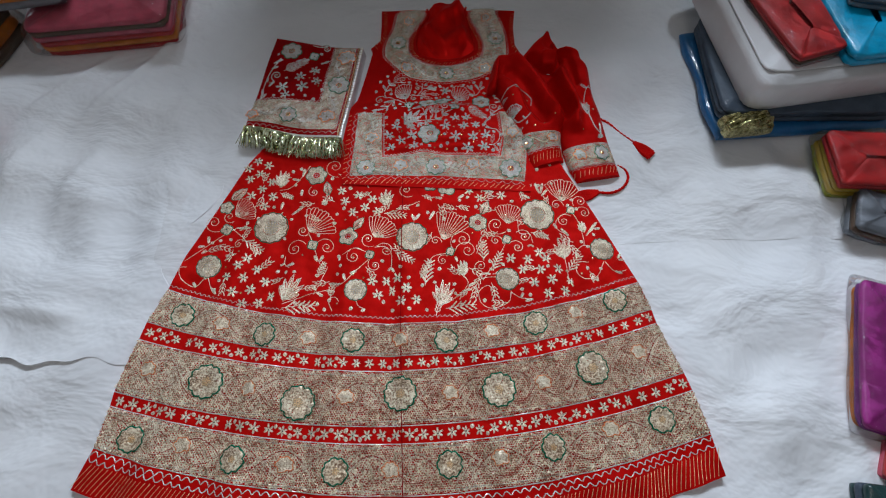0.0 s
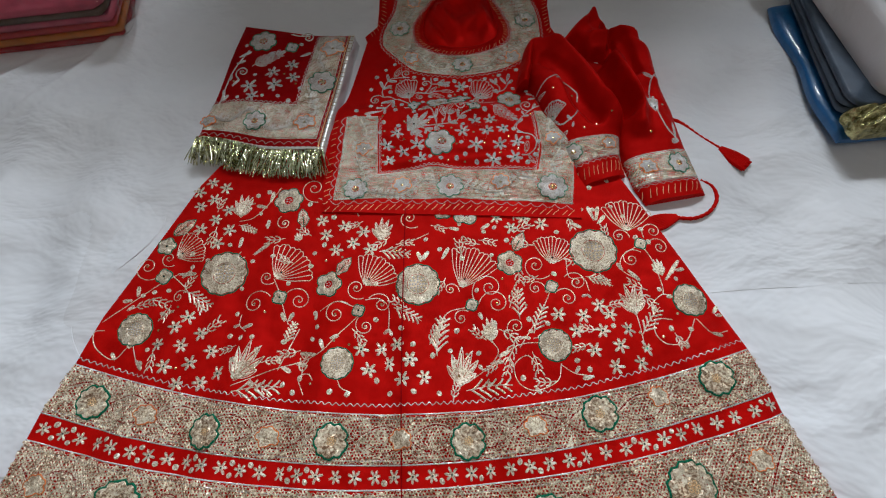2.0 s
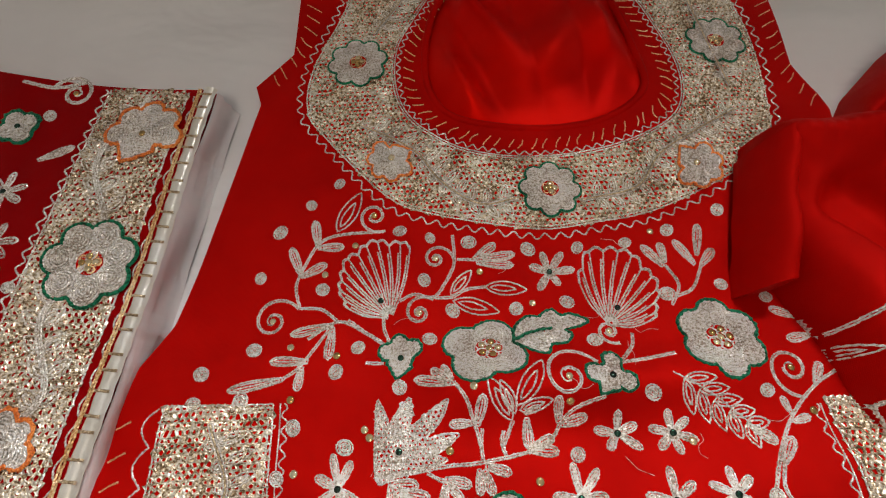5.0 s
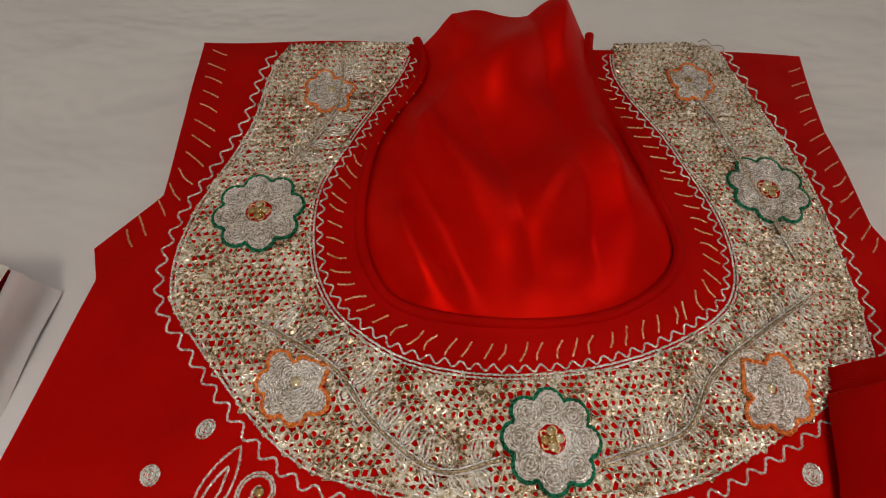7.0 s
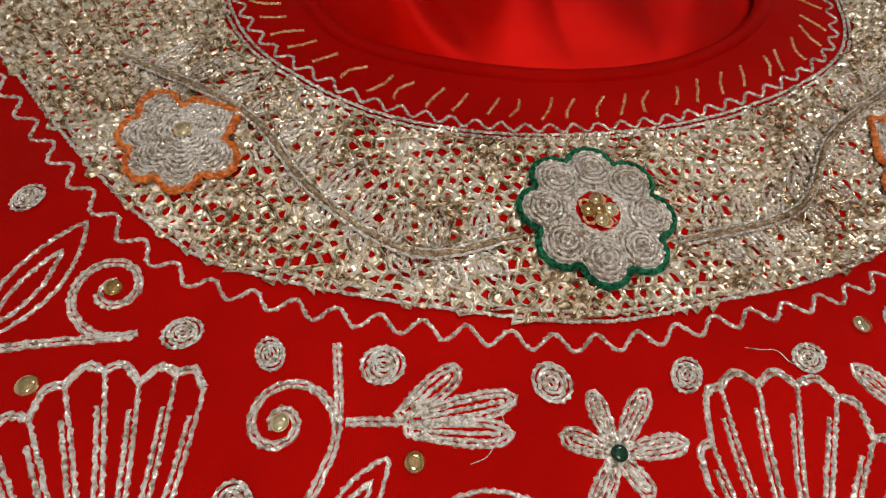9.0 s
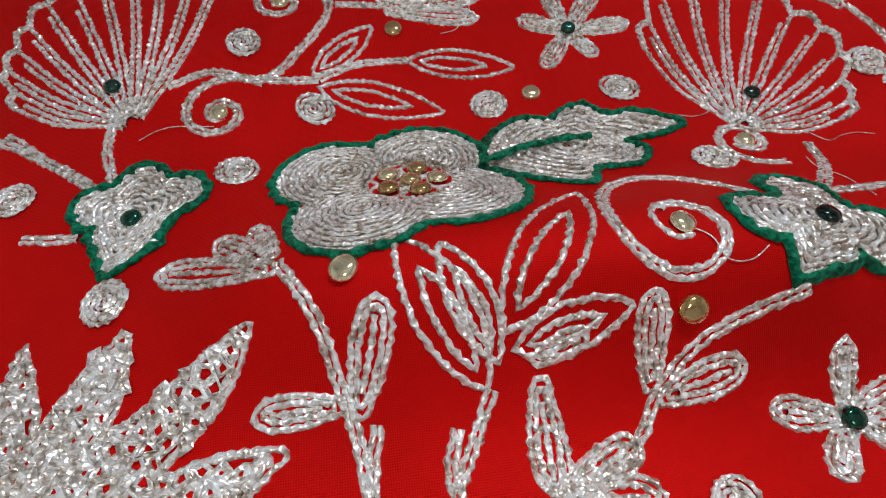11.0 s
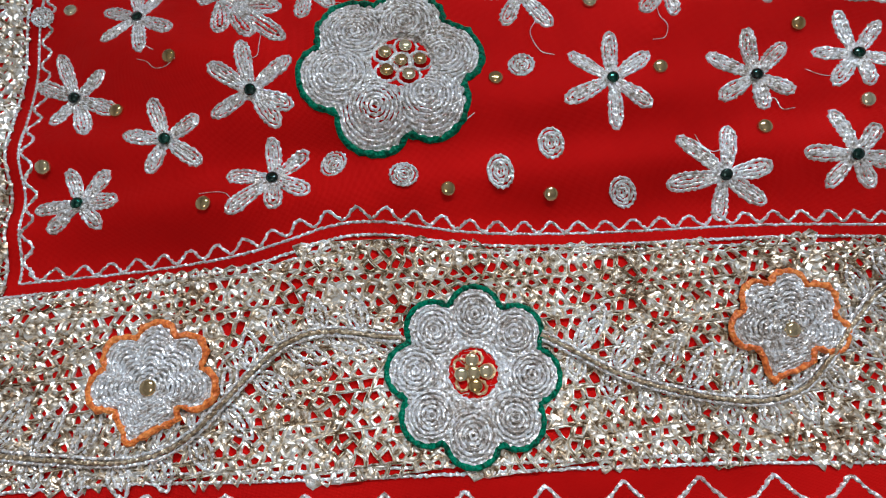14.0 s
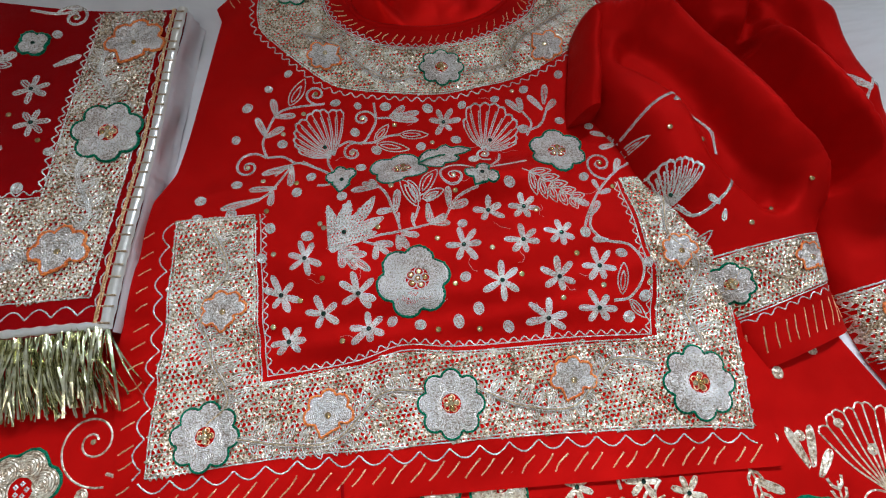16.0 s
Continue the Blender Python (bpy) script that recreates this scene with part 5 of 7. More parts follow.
# neck border between two rings
RING_OUT = curve([(-0.010, 0.612), (-0.078, 0.604), (-0.098, 0.54), (-0.121, 0.483), (-0.125, 0.443), (-0.112, 0.419), (-0.071, 0.370), (-0.038, 0.352), (0.029, 0.335), (0.071, 0.337), (0.12, 0.346), (0.196, 0.379), (0.211, 0.40), (0.219, 0.444), (0.218, 0.511), (0.203, 0.571), (0.195, 0.598), (0.135, 0.602)], 0.003, True)
RING_IN = curve([(-0.004, 0.65), (-0.006, 0.593), (-0.038, 0.535), (-0.058, 0.495), (-0.060, 0.456), (-0.050, 0.428), (-0.031, 0.409), (-0.008, 0.397), (0.03, 0.390), (0.074, 0.391), (0.114, 0.400), (0.144, 0.416), (0.156, 0.44), (0.157, 0.474), (0.146, 0.516), (0.128, 0.575), (0.126, 0.65)], 0.003, True)
a = Acc()
net(a, K, RING_OUT, 0.0038, 32, tall=0.0015, holes=(0.20, 0.46), keep=lambda x, y: ~inside_of(RING_IN, x, y) & (y < 0.606))
neck_border = part("net_border", a, SILVER_NET, tunic, "dense silver net embroidery neck border")
v = Acc()
vine = [curve([(-0.168, 0.225), (-0.158, 0.19), (-0.178, 0.16), (-0.170, 0.12), (-0.160, 0.09), (-0.176, 0.075)]), curve([(-0.155, 0.062), (-0.12, 0.052), (-0.085, 0.050), (-0.05, 0.075), (-0.02, 0.072)]),
        curve([(0.02, 0.068), (0.05, 0.050), (0.09, 0.043), (0.125, 0.070), (0.160, 0.063)]), curve([(0.20, 0.07), (0.195, 0.10), (0.213, 0.13), (0.195, 0.16), (0.205, 0.20)]),
        curve([(0.022, 0.357), (-0.005, 0.355), (-0.03, 0.375), (-0.048, 0.40), (-0.085, 0.425)]), curve([(0.065, 0.353), (0.105, 0.362), (0.125, 0.385), (0.15, 0.40), (0.19, 0.42)]),
        curve([(-0.075, 0.51), (-0.05, 0.55), (-0.045, 0.59)]), curve([(0.19, 0.44), (0.185, 0.47), (0.178, 0.53), (0.16, 0.58)])]
for c in vine:
    for s in (-0.0011, 0.0, 0.0011):
        strand(v, K, offset(c, s), 0.0011, lift=0.0012)
    for n, q in enumerate(resample(c, 0.011)[1:-1]):
        nr = normals(c)[min(len(c) - 1, n * 5)]
        for sd in (1, -1):
            leaf_lines(v, K, q, q + nr * sd * 0.012 + np.array([0.005, 0.002]), 0.0028)
for q in v.v:
    q[:, 2] += 0.0009
part("vine", v, SILVER, tunic, "raised silver vine in the borders")
for c in vine:
    a = Acc()
    strand(a, K, c, 0.0013, lift=0.0026)
    part("vine_rib", a, ANTIQUE, tunic)
e = Acc()
for d in (0.0, 0.0022):
    strand(e, K, offset(HEM, d, True), 0.0011, closed=True, lift=0.0004)
outer = RING_OUT[RING_OUT[:, 1] < 0.60]
order = np.argmax(np.linalg.norm(np.diff(outer, axis=0), axis=1)) + 1
outer = np.roll(outer, -order, axis=0) if np.linalg.norm(outer[order] - outer[order - 1]) > 0.02 else outer
inner = RING_IN[RING_IN[:, 1] < 0.595]
order = np.argmax(np.linalg.norm(np.diff(inner, axis=0), axis=1)) + 1
inner = np.roll(inner, -order, axis=0) if np.linalg.norm(inner[order] - inner[order - 1]) > 0.02 else inner
for line in (outer, offset(outer, 0.0022), inner, offset(inner, 0.0018)):
    strand(e, K, line, 0.0012, lift=0.0004)
strand(e, K, wavy(offset(outer, -0.0055), 0.0021, 0.0105, 0.0011), 0.0012)
strand(e, K, wavy(offset(inner, 0.0050), 0.0017, 0.0075, 0.0011), 0.0011)
field_in = np.vstack([curve([(-0.131, 0.234), (-0.132, 0.176), (-0.132, 0.102)], 0.003)[:-1], curve([(-0.132, 0.102), (-0.068, 0.101), (-0.029, 0.107), (0.012, 0.100), (0.097, 0.092), (0.162, 0.084)], 0.003)[:-1], curve([(0.162, 0.084), (0.173, 0.128), (0.171, 0.151), (0.172, 0.214)], 0.003)])
strand(e, K, wavy(offset(field_in, 0.0024), 0.0017, 0.0085, 0.0011), 0.0011)
strand(e, K, field_in, 0.0010)
low = curve([(-0.222, 0.041), (-0.119, 0.037), (-0.055, 0.031), (0.039, 0.023), (0.161, 0.008), (0.216, -0.002)], 0.003)
strand(e, K, wavy(low, 0.0036, 0.0215, 0.0012, True, side=-1), 0.0013)
side_l = curve([(-0.2025, 0.236), (-0.2125, 0.14), (-0.2235, 0.047)], 0.003)
strand(e, K, wavy(side_l, 0.0034, 0.0205, 0.0012, True, side=-1), 0.0013)
part("edge_line", e, SILVER, tunic, "silver chain stitch lines, waves and scallops")
ticks(tunic, K, curve([(-0.225, 0.029), (-0.10, 0.024), (0.03, 0.012), (0.212, -0.012)], 0.003), 0.0130, 0.0115, 0.95, 0.0013)
ticks(tunic, K, curve([(-0.2185, 0.225), (-0.224, 0.14), (-0.2315, 0.04)], 0.003), 0.0145, 0.0095, -0.55, 0.0012)
ticks(tunic, K, offset(inner, 0.0125)[6:-6], 0.0085, 0.0085, 0.55, 0.0010)
ticks(tunic, K, curve([(-0.122, 0.60), (-0.123, 0.535), (-0.132, 0.500), (-0.151, 0.470)], 0.003), 0.011, 0.011, 0.6, 0.0010)
ticks(tunic, K, curve([(0.250, 0.575), (0.241, 0.525), (0.240, 0.46), (0.252, 0.425)], 0.003), 0.011, 0.011, -0.6, 0.0010)
star_at(K, -0.0572, 0.1504, (99, 18.1), (36, 15.9), (-29, 14.2), (-57, 14.0), (-159, 14.2), (139, 17.5))
star_at(K, -0.0530, 0.1232, (88, 12.7), (34, 13.0), (-29, 12.3), (-88, 9.9), (-145, 16.8), (168, 14.6))
star_at(K, 0.0542, 0.1430, (83, 16.1), (30, 15.9), (-41, 14.9), (-92, 15.8), (-159, 17.4), (140, 15.7))
star_at(K, -0.0856, 0.1404, (110, 16.3), (30, 12.1), (-40, 13.4), (-125, 11.3), (164, 14.5))
star_at(K, -0.1175, 0.1613, (111, 19.0), (40, 12.5), (-26, 16.5), (-69, 15.5), (-126, 11.0), (150, 16.5))
star_at(K, -0.1138, 0.1242, (104, 11.4), (44, 13.2), (-3, 12.7), (-48, 11.5), (-139, 12.1), (-180, 14.3))
star_at(K, 0.0993, 0.1387, (85, 16.8), (39, 16.3), (-31, 12.9), (-83, 11.0), (-155, 13.5), (144, 16.0))
star_at(K, 0.0843, 0.1087, (77, 15.8), (4, 14.6), (-39, 15.2), (-104, 13.6), (-179, 17.6), (132, 18.9))
star_at(K, 0.1247, 0.1096, (107, 15.8), (44, 12.2), (-11, 14.8), (-56, 11.4), (-139, 11.9), (170, 16.2))
star_at(K, 0.1323, 0.1417, (95, 16.1), (43, 16.1), (-21, 13.3), (-79, 10.9), (-137, 13.6), (168, 13.3))
star_at(K, -0.0968, 0.1880, (103, 18.0), (62, 15.0), (-34, 15.7), (-80, 15.6), (-150, 14.1), (153, 14.5))
star_at(K, 0.0297, 0.1763, (93, 16.9), (47, 18.0), (0, 14.2), (-58, 15.7), (-121, 12.9), (172, 14.3))
star_at(K, 0.0566, 0.2058, (80, 12.0), (19, 12.2), (-36, 14.8), (-128, 10.2), (168, 12.8))
star_at(K, 0.0774, 0.1726, (85, 15.7), (33, 14.2), (-16, 13.0), (-85, 10.5), (-141, 12.6), (168, 15.0))
star_at(K, 0.1091, 0.1735, (92, 13.0), (38, 12.2), (-35, 11.1), (-88, 10.2), (-149, 11.4), (156, 14.2))
star_at(K, 0.0866, 0.2042, (95, 12.5), (35, 12.0), (-20, 13.5), (-80, 11.0), (-140, 12.0), (165, 12.8))
star_at(K, 0.0362, 0.3049, (104, 14.3), (52, 16.1), (2, 16.6), (-59, 10.8), (-126, 14.2), (157, 13.1))
all_of(dot, K, [(-0.1311, 0.1948), (-0.1236, 0.2203), (-0.0347, 0.1257), (-0.014, 0.1197), (0.0154, 0.1177), (0.0323, 0.125), (0.0530, 0.1080), (0.0263, 0.1504), (0.1638, 0.1135), (0.148, 0.1), (0.1284, 0.1708), (0.0328, 0.1967), (-0.0941, 0.2082), (0.1529, 0.1494), (0.1719, 0.1383), (-0.1507, 0.3129), (-0.1385, 0.343), (-0.119, 0.3626), (-0.1003, 0.3787), (-0.1103, 0.3025), (-0.0998, 0.2498), (-0.0869, 0.2635), (-0.1502, 0.2663), (-0.1788, 0.2536), (-0.1805, 0.2371), (-0.0598, 0.3407), (-0.0397, 0.3339), (-0.0144, 0.3289), (0.0241, 0.3213), (0.0564, 0.3198), (0.0877, 0.3208), (0.1176, 0.328), (0.1554, 0.3407), (-0.045, 0.304), (-0.0284, 0.2829), (-0.0435, 0.2657), (0.0117, 0.282), (0.0441, 0.2841), (0.0552, 0.2582), (0.1071, 0.2845), (0.1426, 0.2884), (0.168, 0.2783), (0.0779, 0.2255), (0.1437, 0.2227), (-0.0622, 0.2382)])
all_of(dot, K, [(-0.1539, 0.2363)])
all_of(gem, K, [(-0.0826, 0.2167), (-0.0834, 0.1677), (-0.0733, 0.1173), (-0.0012, 0.1142), (0.0304, 0.1100), (0.0174, 0.1461), (0.0100, 0.1854), (0.0516, 0.1703), (0.0706, 0.1458), (0.0989, 0.1221), (0.1321, 0.1265), (0.1175, 0.155), (0.1708, 0.1238), (-0.1245, 0.1372), (-0.1029, 0.1542), (-0.0357, 0.2031), (-0.1281, 0.2664), (-0.1087, 0.3123), (-0.0996, 0.2592), (-0.0893, 0.3314), (-0.0089, 0.3079), (-0.0203, 0.2352), (0.0225, 0.2848), (0.1062, 0.3276), (-0.1253, 0.2356), (-0.0798, 0.2123), (0.096, 0.1992), (0.0314, 0.2240), (0.1666, 0.2105), (-0.1217, 0.1965)])
fan(K, -0.0678, 0.2830, 0.047, 72, 167, (1.0, 1.05, 1.08, 1.0, 0.92, 0.72, 0.58))
fan(K, 0.0688, 0.2691, 0.047, -3, 118, (0.50, 0.67, 0.86, 0.95, 1.06, 0.98, 0.66))
all_of(spiral, K, [(-0.0369, 0.3186, -0.0244, 0.3175), (-0.0492, 0.2827, -0.0395, 0.2913), (0.0322, 0.2369, 0.0513, 0.2443), (0.0656, 0.2634, 0.0694, 0.2558), (-0.1415, 0.2843, -0.125, 0.2916), (-0.0766, 0.3531, -0.0696, 0.3422), (0.1619, 0.2342, 0.1637, 0.2183)])
stem(K, (-0.0711, 0.2843), (-0.0712, 0.2746), (-0.0673, 0.2638))
stem(K, (-0.061, 0.2912), (-0.0516, 0.2949), (-0.0401, 0.2922), (-0.0326, 0.3002), (-0.0251, 0.3149), (-0.0247, 0.335))
stem(K, (-0.0401, 0.2922), (-0.0338, 0.2916), (-0.0275, 0.2917))
stem(K, (-0.023, 0.3174), (-0.0103, 0.3163))
stem(K, (-0.0275, 0.2917), (-0.0183, 0.2964), (-0.0062, 0.2977))
stem(K, (0.079, 0.261), (0.0759, 0.2532), (0.0656, 0.2442))
stem(K, (-0.0822, 0.2539), (-0.0762, 0.2531), (-0.0714, 0.253))
stem(K, (-0.0934, 0.2811), (-0.0816, 0.2718), (-0.0715, 0.2642))
stem(K, (-0.0311, 0.2387), (-0.025, 0.2289), (-0.0224, 0.2194), (-0.0202, 0.2114), (-0.019, 0.204))
stem(K, (-0.0002, 0.2161), (-0.0035, 0.2095), (-0.0073, 0.2026))
stem(K, (0.0514, 0.2252), (0.0411, 0.2226), (0.0322, 0.2189), (0.0254, 0.2125), (0.0213, 0.2066), (0.0106, 0.2012))
stem(K, (-0.0753, 0.1937), (-0.0567, 0.1935), (-0.0389, 0.1957), (-0.0244, 0.196), (-0.006, 0.1979), (0.0075, 0.1999))
stem(K, (-0.0185, 0.1979), (-0.0186, 0.2056), (-0.0174, 0.2132))
stem(K, (-0.0059, 0.1986), (-0.0075, 0.2052), (-0.0059, 0.2114))
stem(K, (-0.0484, 0.1931), (-0.0427, 0.1898), (-0.0387, 0.1886))
stem(K, (-0.1183, 0.2711), (-0.0998, 0.2807), (-0.0821, 0.2721), (-0.0682, 0.2621))
stem(K, (-0.131, 0.2474), (-0.1217, 0.2539), (-0.1096, 0.2705), (-0.1032, 0.2791))
stem(K, (-0.125, 0.2916), (-0.1275, 0.3067), (-0.1207, 0.3217), (-0.1118, 0.335), (-0.0969, 0.34), (-0.0704, 0.341))
stem(K, (-0.125, 0.2916), (-0.1107, 0.2895), (-0.0998, 0.2807))
stem(K, (0.1085, 0.2769), (0.1157, 0.2896), (0.11, 0.3034))
stem(K, (0.1119, 0.2823), (0.1241, 0.2871), (0.1335, 0.3018))
stem(K, (0.0634, 0.2429), (0.0807, 0.2445), (0.0987, 0.2469))
stem(K, (0.1268, 0.1706), (0.1373, 0.1882), (0.1551, 0.2098), (0.1727, 0.2239), (0.1875, 0.2309))
stem(K, (0.1395, 0.1878), (0.134, 0.174), (0.1425, 0.1618), (0.1609, 0.1552), (0.1674, 0.1413), (0.1643, 0.1257), (0.151, 0.1141), (0.1372, 0.1134))
all_of(finger, K, [(-0.0116, 0.3173, 0.0031, 0.3267), (-0.0103, 0.3163, 0.0155, 0.3188), (-0.0104, 0.3145, 0.0136, 0.3111), (-0.0219, 0.2163, -0.0351, 0.2163), (-0.02, 0.2145, -0.0154, 0.2304), (-0.0314, 0.2376, -0.0537, 0.2418), (-0.0317, 0.24, -0.0371, 0.2488), (-0.0327, 0.2397, -0.0437, 0.2467), (0.0061, 0.2193, 0.0148, 0.2222), (0.0071, 0.2168, 0.0072, 0.2008), (0.0246, 0.2134, 0.0254, 0.2272), (0.0261, 0.212, 0.041, 0.2156), (0.0067, 0.2007, 0.023, 0.1989), (0.0068, 0.2013, 0.0073, 0.2104), (0.0076, 0.2006, 0.0215, 0.2064), (-0.0172, 0.1946, -0.0042, 0.1903), (-0.0209, 0.1932, -0.0212, 0.1807), (-0.0182, 0.1928, -0.0146, 0.1804), (-0.039, 0.188, -0.0412, 0.1757), (-0.0381, 0.1868, -0.0305, 0.1793), (-0.0388, 0.1897, -0.0254, 0.186), (-0.0683, 0.1885, -0.0667, 0.1733)])
all_of(finger, K, [(-0.0647, 0.1852, -0.0564, 0.1699), (-0.0629, 0.1848, -0.0462, 0.1667), (-0.0629, 0.1848, -0.0475, 0.1813), (-0.0683, 0.189, -0.0532, 0.1874), (-0.1032, 0.2791, -0.1298, 0.2748), (-0.1031, 0.2773, -0.1052, 0.2572), (-0.1169, 0.257, -0.1396, 0.2586), (-0.12, 0.2538, -0.1223, 0.2404), (-0.131, 0.2474, -0.1624, 0.2428), (-0.1241, 0.3122, -0.1312, 0.3323), (-0.1241, 0.3122, -0.1078, 0.3196), (-0.1136, 0.3311, -0.116, 0.3509), (-0.1136, 0.3311, -0.0968, 0.3311), (0.1087, 0.3027, 0.0977, 0.3181), (0.1104, 0.3053, 0.1099, 0.3192), (0.1294, 0.3028, 0.1196, 0.3205), (0.1325, 0.3089, 0.1394, 0.3314), (0.1335, 0.3018, 0.1447, 0.3128), (0.1808, 0.264, 0.1666, 0.2708), (0.1831, 0.2583, 0.1819, 0.2734), (0.1818, 0.2523, 0.1674, 0.2506), (0.1536, 0.2099, 0.1509, 0.2191)])
all_of(finger, K, [(0.1531, 0.2055, 0.1637, 0.2077), (0.1727, 0.2239, 0.1798, 0.2363), (0.145, 0.1615, 0.133, 0.1639), (0.1388, 0.1859, 0.1494, 0.1982)])
all_of(leaf, K, [(-0.0287, 0.2934, -0.0142, 0.3094), (-0.0062, 0.2977, 0.0205, 0.2943), (-0.0275, 0.2894, 0.001, 0.2803), (-0.001, 0.2162, -0.0123, 0.2398), (0.001, 0.2198, -0.0059, 0.2373), (0.0022, 0.2235, 0.02, 0.2475), (0.0036, 0.2211, 0.0221, 0.2255), (-0.1014, 0.3424, -0.0853, 0.371), (0.1453, 0.1172, 0.1522, 0.1411), (0.1506, 0.1122, 0.1622, 0.097)])
claw_leaf(K, -0.0764, 0.1919, (-0.0746, 0.2298), (-0.057, 0.2308), (-0.0356, 0.2283), (-0.031, 0.2103), (-0.038, 0.1982))
all_of(feather, K, [(0.0911, 0.236, 0.1367, 0.1988)])
flower(K, -0.0141, 0.1541, 0.0292, 68, 6, 0.0033, 0.0005)
flower(K, -0.0118, 0.2560, 0.0262, 60, 4, 0.0030, 0.0008)
flower(K, 0.1300, 0.2548, 0.0251, 145, 6)
trefoil(K, -0.0611, 0.2550, 0.0145, 95, 56)
trefoil(K, 0.0563, 0.2360, 0.0145, 70, 95)
lobed_leaf(K, 0.0060, 0.2608, 0.0549, 0.2707)
all_of(green, K, [(-0.1765, 0.0675, 0.0238, 169, 8), (-0.0007, 0.0598, 0.0250, 81, 8), (0.1862, 0.0432, 0.028, 172, 8), (0.0443, 0.3632, 0.0217, 83, 8), (-0.0872, 0.4831, 0.0234, -172, 8), (0.1915, 0.4832, 0.0232, 157, 8)])
all_of(orange, K, [(-0.1615, 0.1550, 0.0178, 100), (-0.0893, 0.0668, 0.0182, 84), (0.0926, 0.0605, 0.0178, 80), (0.2005, 0.1427, 0.0155, 100), (-0.0633, 0.3946, 0.0178, 222), (0.1494, 0.3763, 0.0190, -40), (-0.052, 0.5661, 0.0170, 205), (0.1693, 0.5646, 0.0168, -25)])
# loose thread ends
rnd = random.Random(5)
for k in range(26):
    x, y = rnd.uniform(-0.12, 0.16), rnd.uniform(0.11, 0.33)
    w = [np.array([x, y])]
    t = rnd.uniform(0, 6.28)
    for _ in range(4):
        t += rnd.uniform(-1.2, 1.2)
        w.append(w[-1] + 0.004 * np.array([math.cos(t), math.sin(t)]))
    a = Acc()
    strand(a, K, curve(w, 0.001), 0.00022, lift=0.0003, beads=0)
    part("loose_thread", a, SILVER, tunic)

# ---- folded stole ----


def stole_height(x, y):
    return 0.0135 + 0.0018 * np.sin(21 * x + 9 * y) + 0.0012 * np.sin(38 * y - 25 * x) - 0.006 * soft((-0.44 - x + 0.12 * (0.3 - y)) / 0.012)


stole = thing("folded_stole", (-0.33, 0.32, FLOOR_Z), "folded deep red stole with silver border and tinsel fringe", "stole")
D = Field(stole, stole_height, 0.0016, True)
TL, TR, BR, BL = np.array([(-0.427, 0.500), (-0.186, 0.449), (-0.240, 0.146), (-0.492, 0.198)])
U, V = np.meshgrid(np.linspace(0, 1, 110), np.linspace(0, 1, 130))


def on_stole(u, v):
    u, v = np.broadcast_arrays(np.asarray(u, float), np.asarray(v, float))
    lo, hi = BL + (BR - BL) * u[..., None], TL + (TR - TL) * u[..., None]
    p = lo + (hi - lo) * v[..., None]
    bow = 0.006 * np.sin(u * 7 + 0.6) * (1 - v) - 0.006 * np.sin(u * math.pi) * v
    return p[..., 0], p[..., 1] + bow


PX, PY = on_stole(U, V)
part("folded_cloth", sheet_grid(PX, PY, stole_height(PX, PY), FLOOR_Z), RED_DUP, stole, "deep red folded cloth")
folds = Acc()
t = np.linspace(0.0, 1, 60)
edge = np.column_stack(on_stole(1.0, t))
out = offset(edge, -1.0) - edge
rows = [np.column_stack([edge + out * d, np.full(60, z) + 0.0012 * np.sin(t * 21 + z * 900)]) for d, z in ((0.0015, 0.0115), (0.004, 0.006), (0.0025, 0.003), (0.006, -0.003), (0.0045, -0.006), (0.008, -0.0125))]
m = np.arange(59)
folds.add(np.concatenate(rows), np.concatenate([np.stack([r * 60 + m, r * 60 + m + 1, (r + 1) * 60 + m + 1, (r + 1) * 60 + m], 1) for r in range(5)]))
part("lower_fold", folds, SHEET, stole, "pale edges of the lower folds")
a = Acc()
corner = np.vstack([np.column_stack(on_stole(np.linspace(0.0, 0.93, 80), 0.085)), np.column_stack(on_stole(0.93, np.linspace(0.085, 0.995, 80))), np.column_stack(on_stole(np.linspace(0.93, 0.69, 20), 0.995)),
                    np.column_stack(on_stole(0.69, np.linspace(0.99, 0.37, 60))), np.column_stack(on_stole(np.linspace(0.69, 0.0, 60), 0.37 - 0.07 * np.linspace(0, 1, 60)))])
net(a, D, corner, 0.0042, 41, tall=0.0016, holes=(0.20, 0.46))
stole_border = part("net_border", a, SILVER_NET, stole, "dense silver net embroidery border")
v = Acc()
for c in (curve([on_stole(*q) for q in ((0.02, 0.2), (0.2, 0.16), (0.35, 0.27), (0.55, 0.15), (0.75, 0.22), (0.86, 0.3), (0.78, 0.45), (0.85, 0.62), (0.75, 0.8), (0.82, 0.97))]),):
    for s in (-0.0014, 0.0, 0.0014):
        strand(v, D, offset(c, s), 0.0014, lift=0.0011)
    for n, q in enumerate(resample(c, 0.016)[1:-1]):
        for sd in (1, -1):
            leaf_lines(v, D, q, q + np.array([0.012 * sd, 0.010]), 0.004)
for q in v.v:
    q[:, 2] += 0.0009
part("vine", v, SILVER, stole_border, "raised silver vine")
e = Acc()
for line in (np.column_stack(on_stole(np.linspace(0, 0.93, 80), 0.085)), np.column_stack(on_stole(0.93, np.linspace(0.085, 0.99, 80))), np.column_stack(on_stole(0.69, np.linspace(0.99, 0.37, 60))), np.column_stack(on_stole(np.linspace(0, 0.69, 60), 0.30 + 0.07 * np.linspace(0, 1, 60)))):
    strand(e, D, line, 0.0015, lift=0.0003)
strand(e, D, wavy(np.column_stack(on_stole(0.675, np.linspace(0.99, 0.385, 60))), 0.002, 0.010, 0.0012), 0.0013)
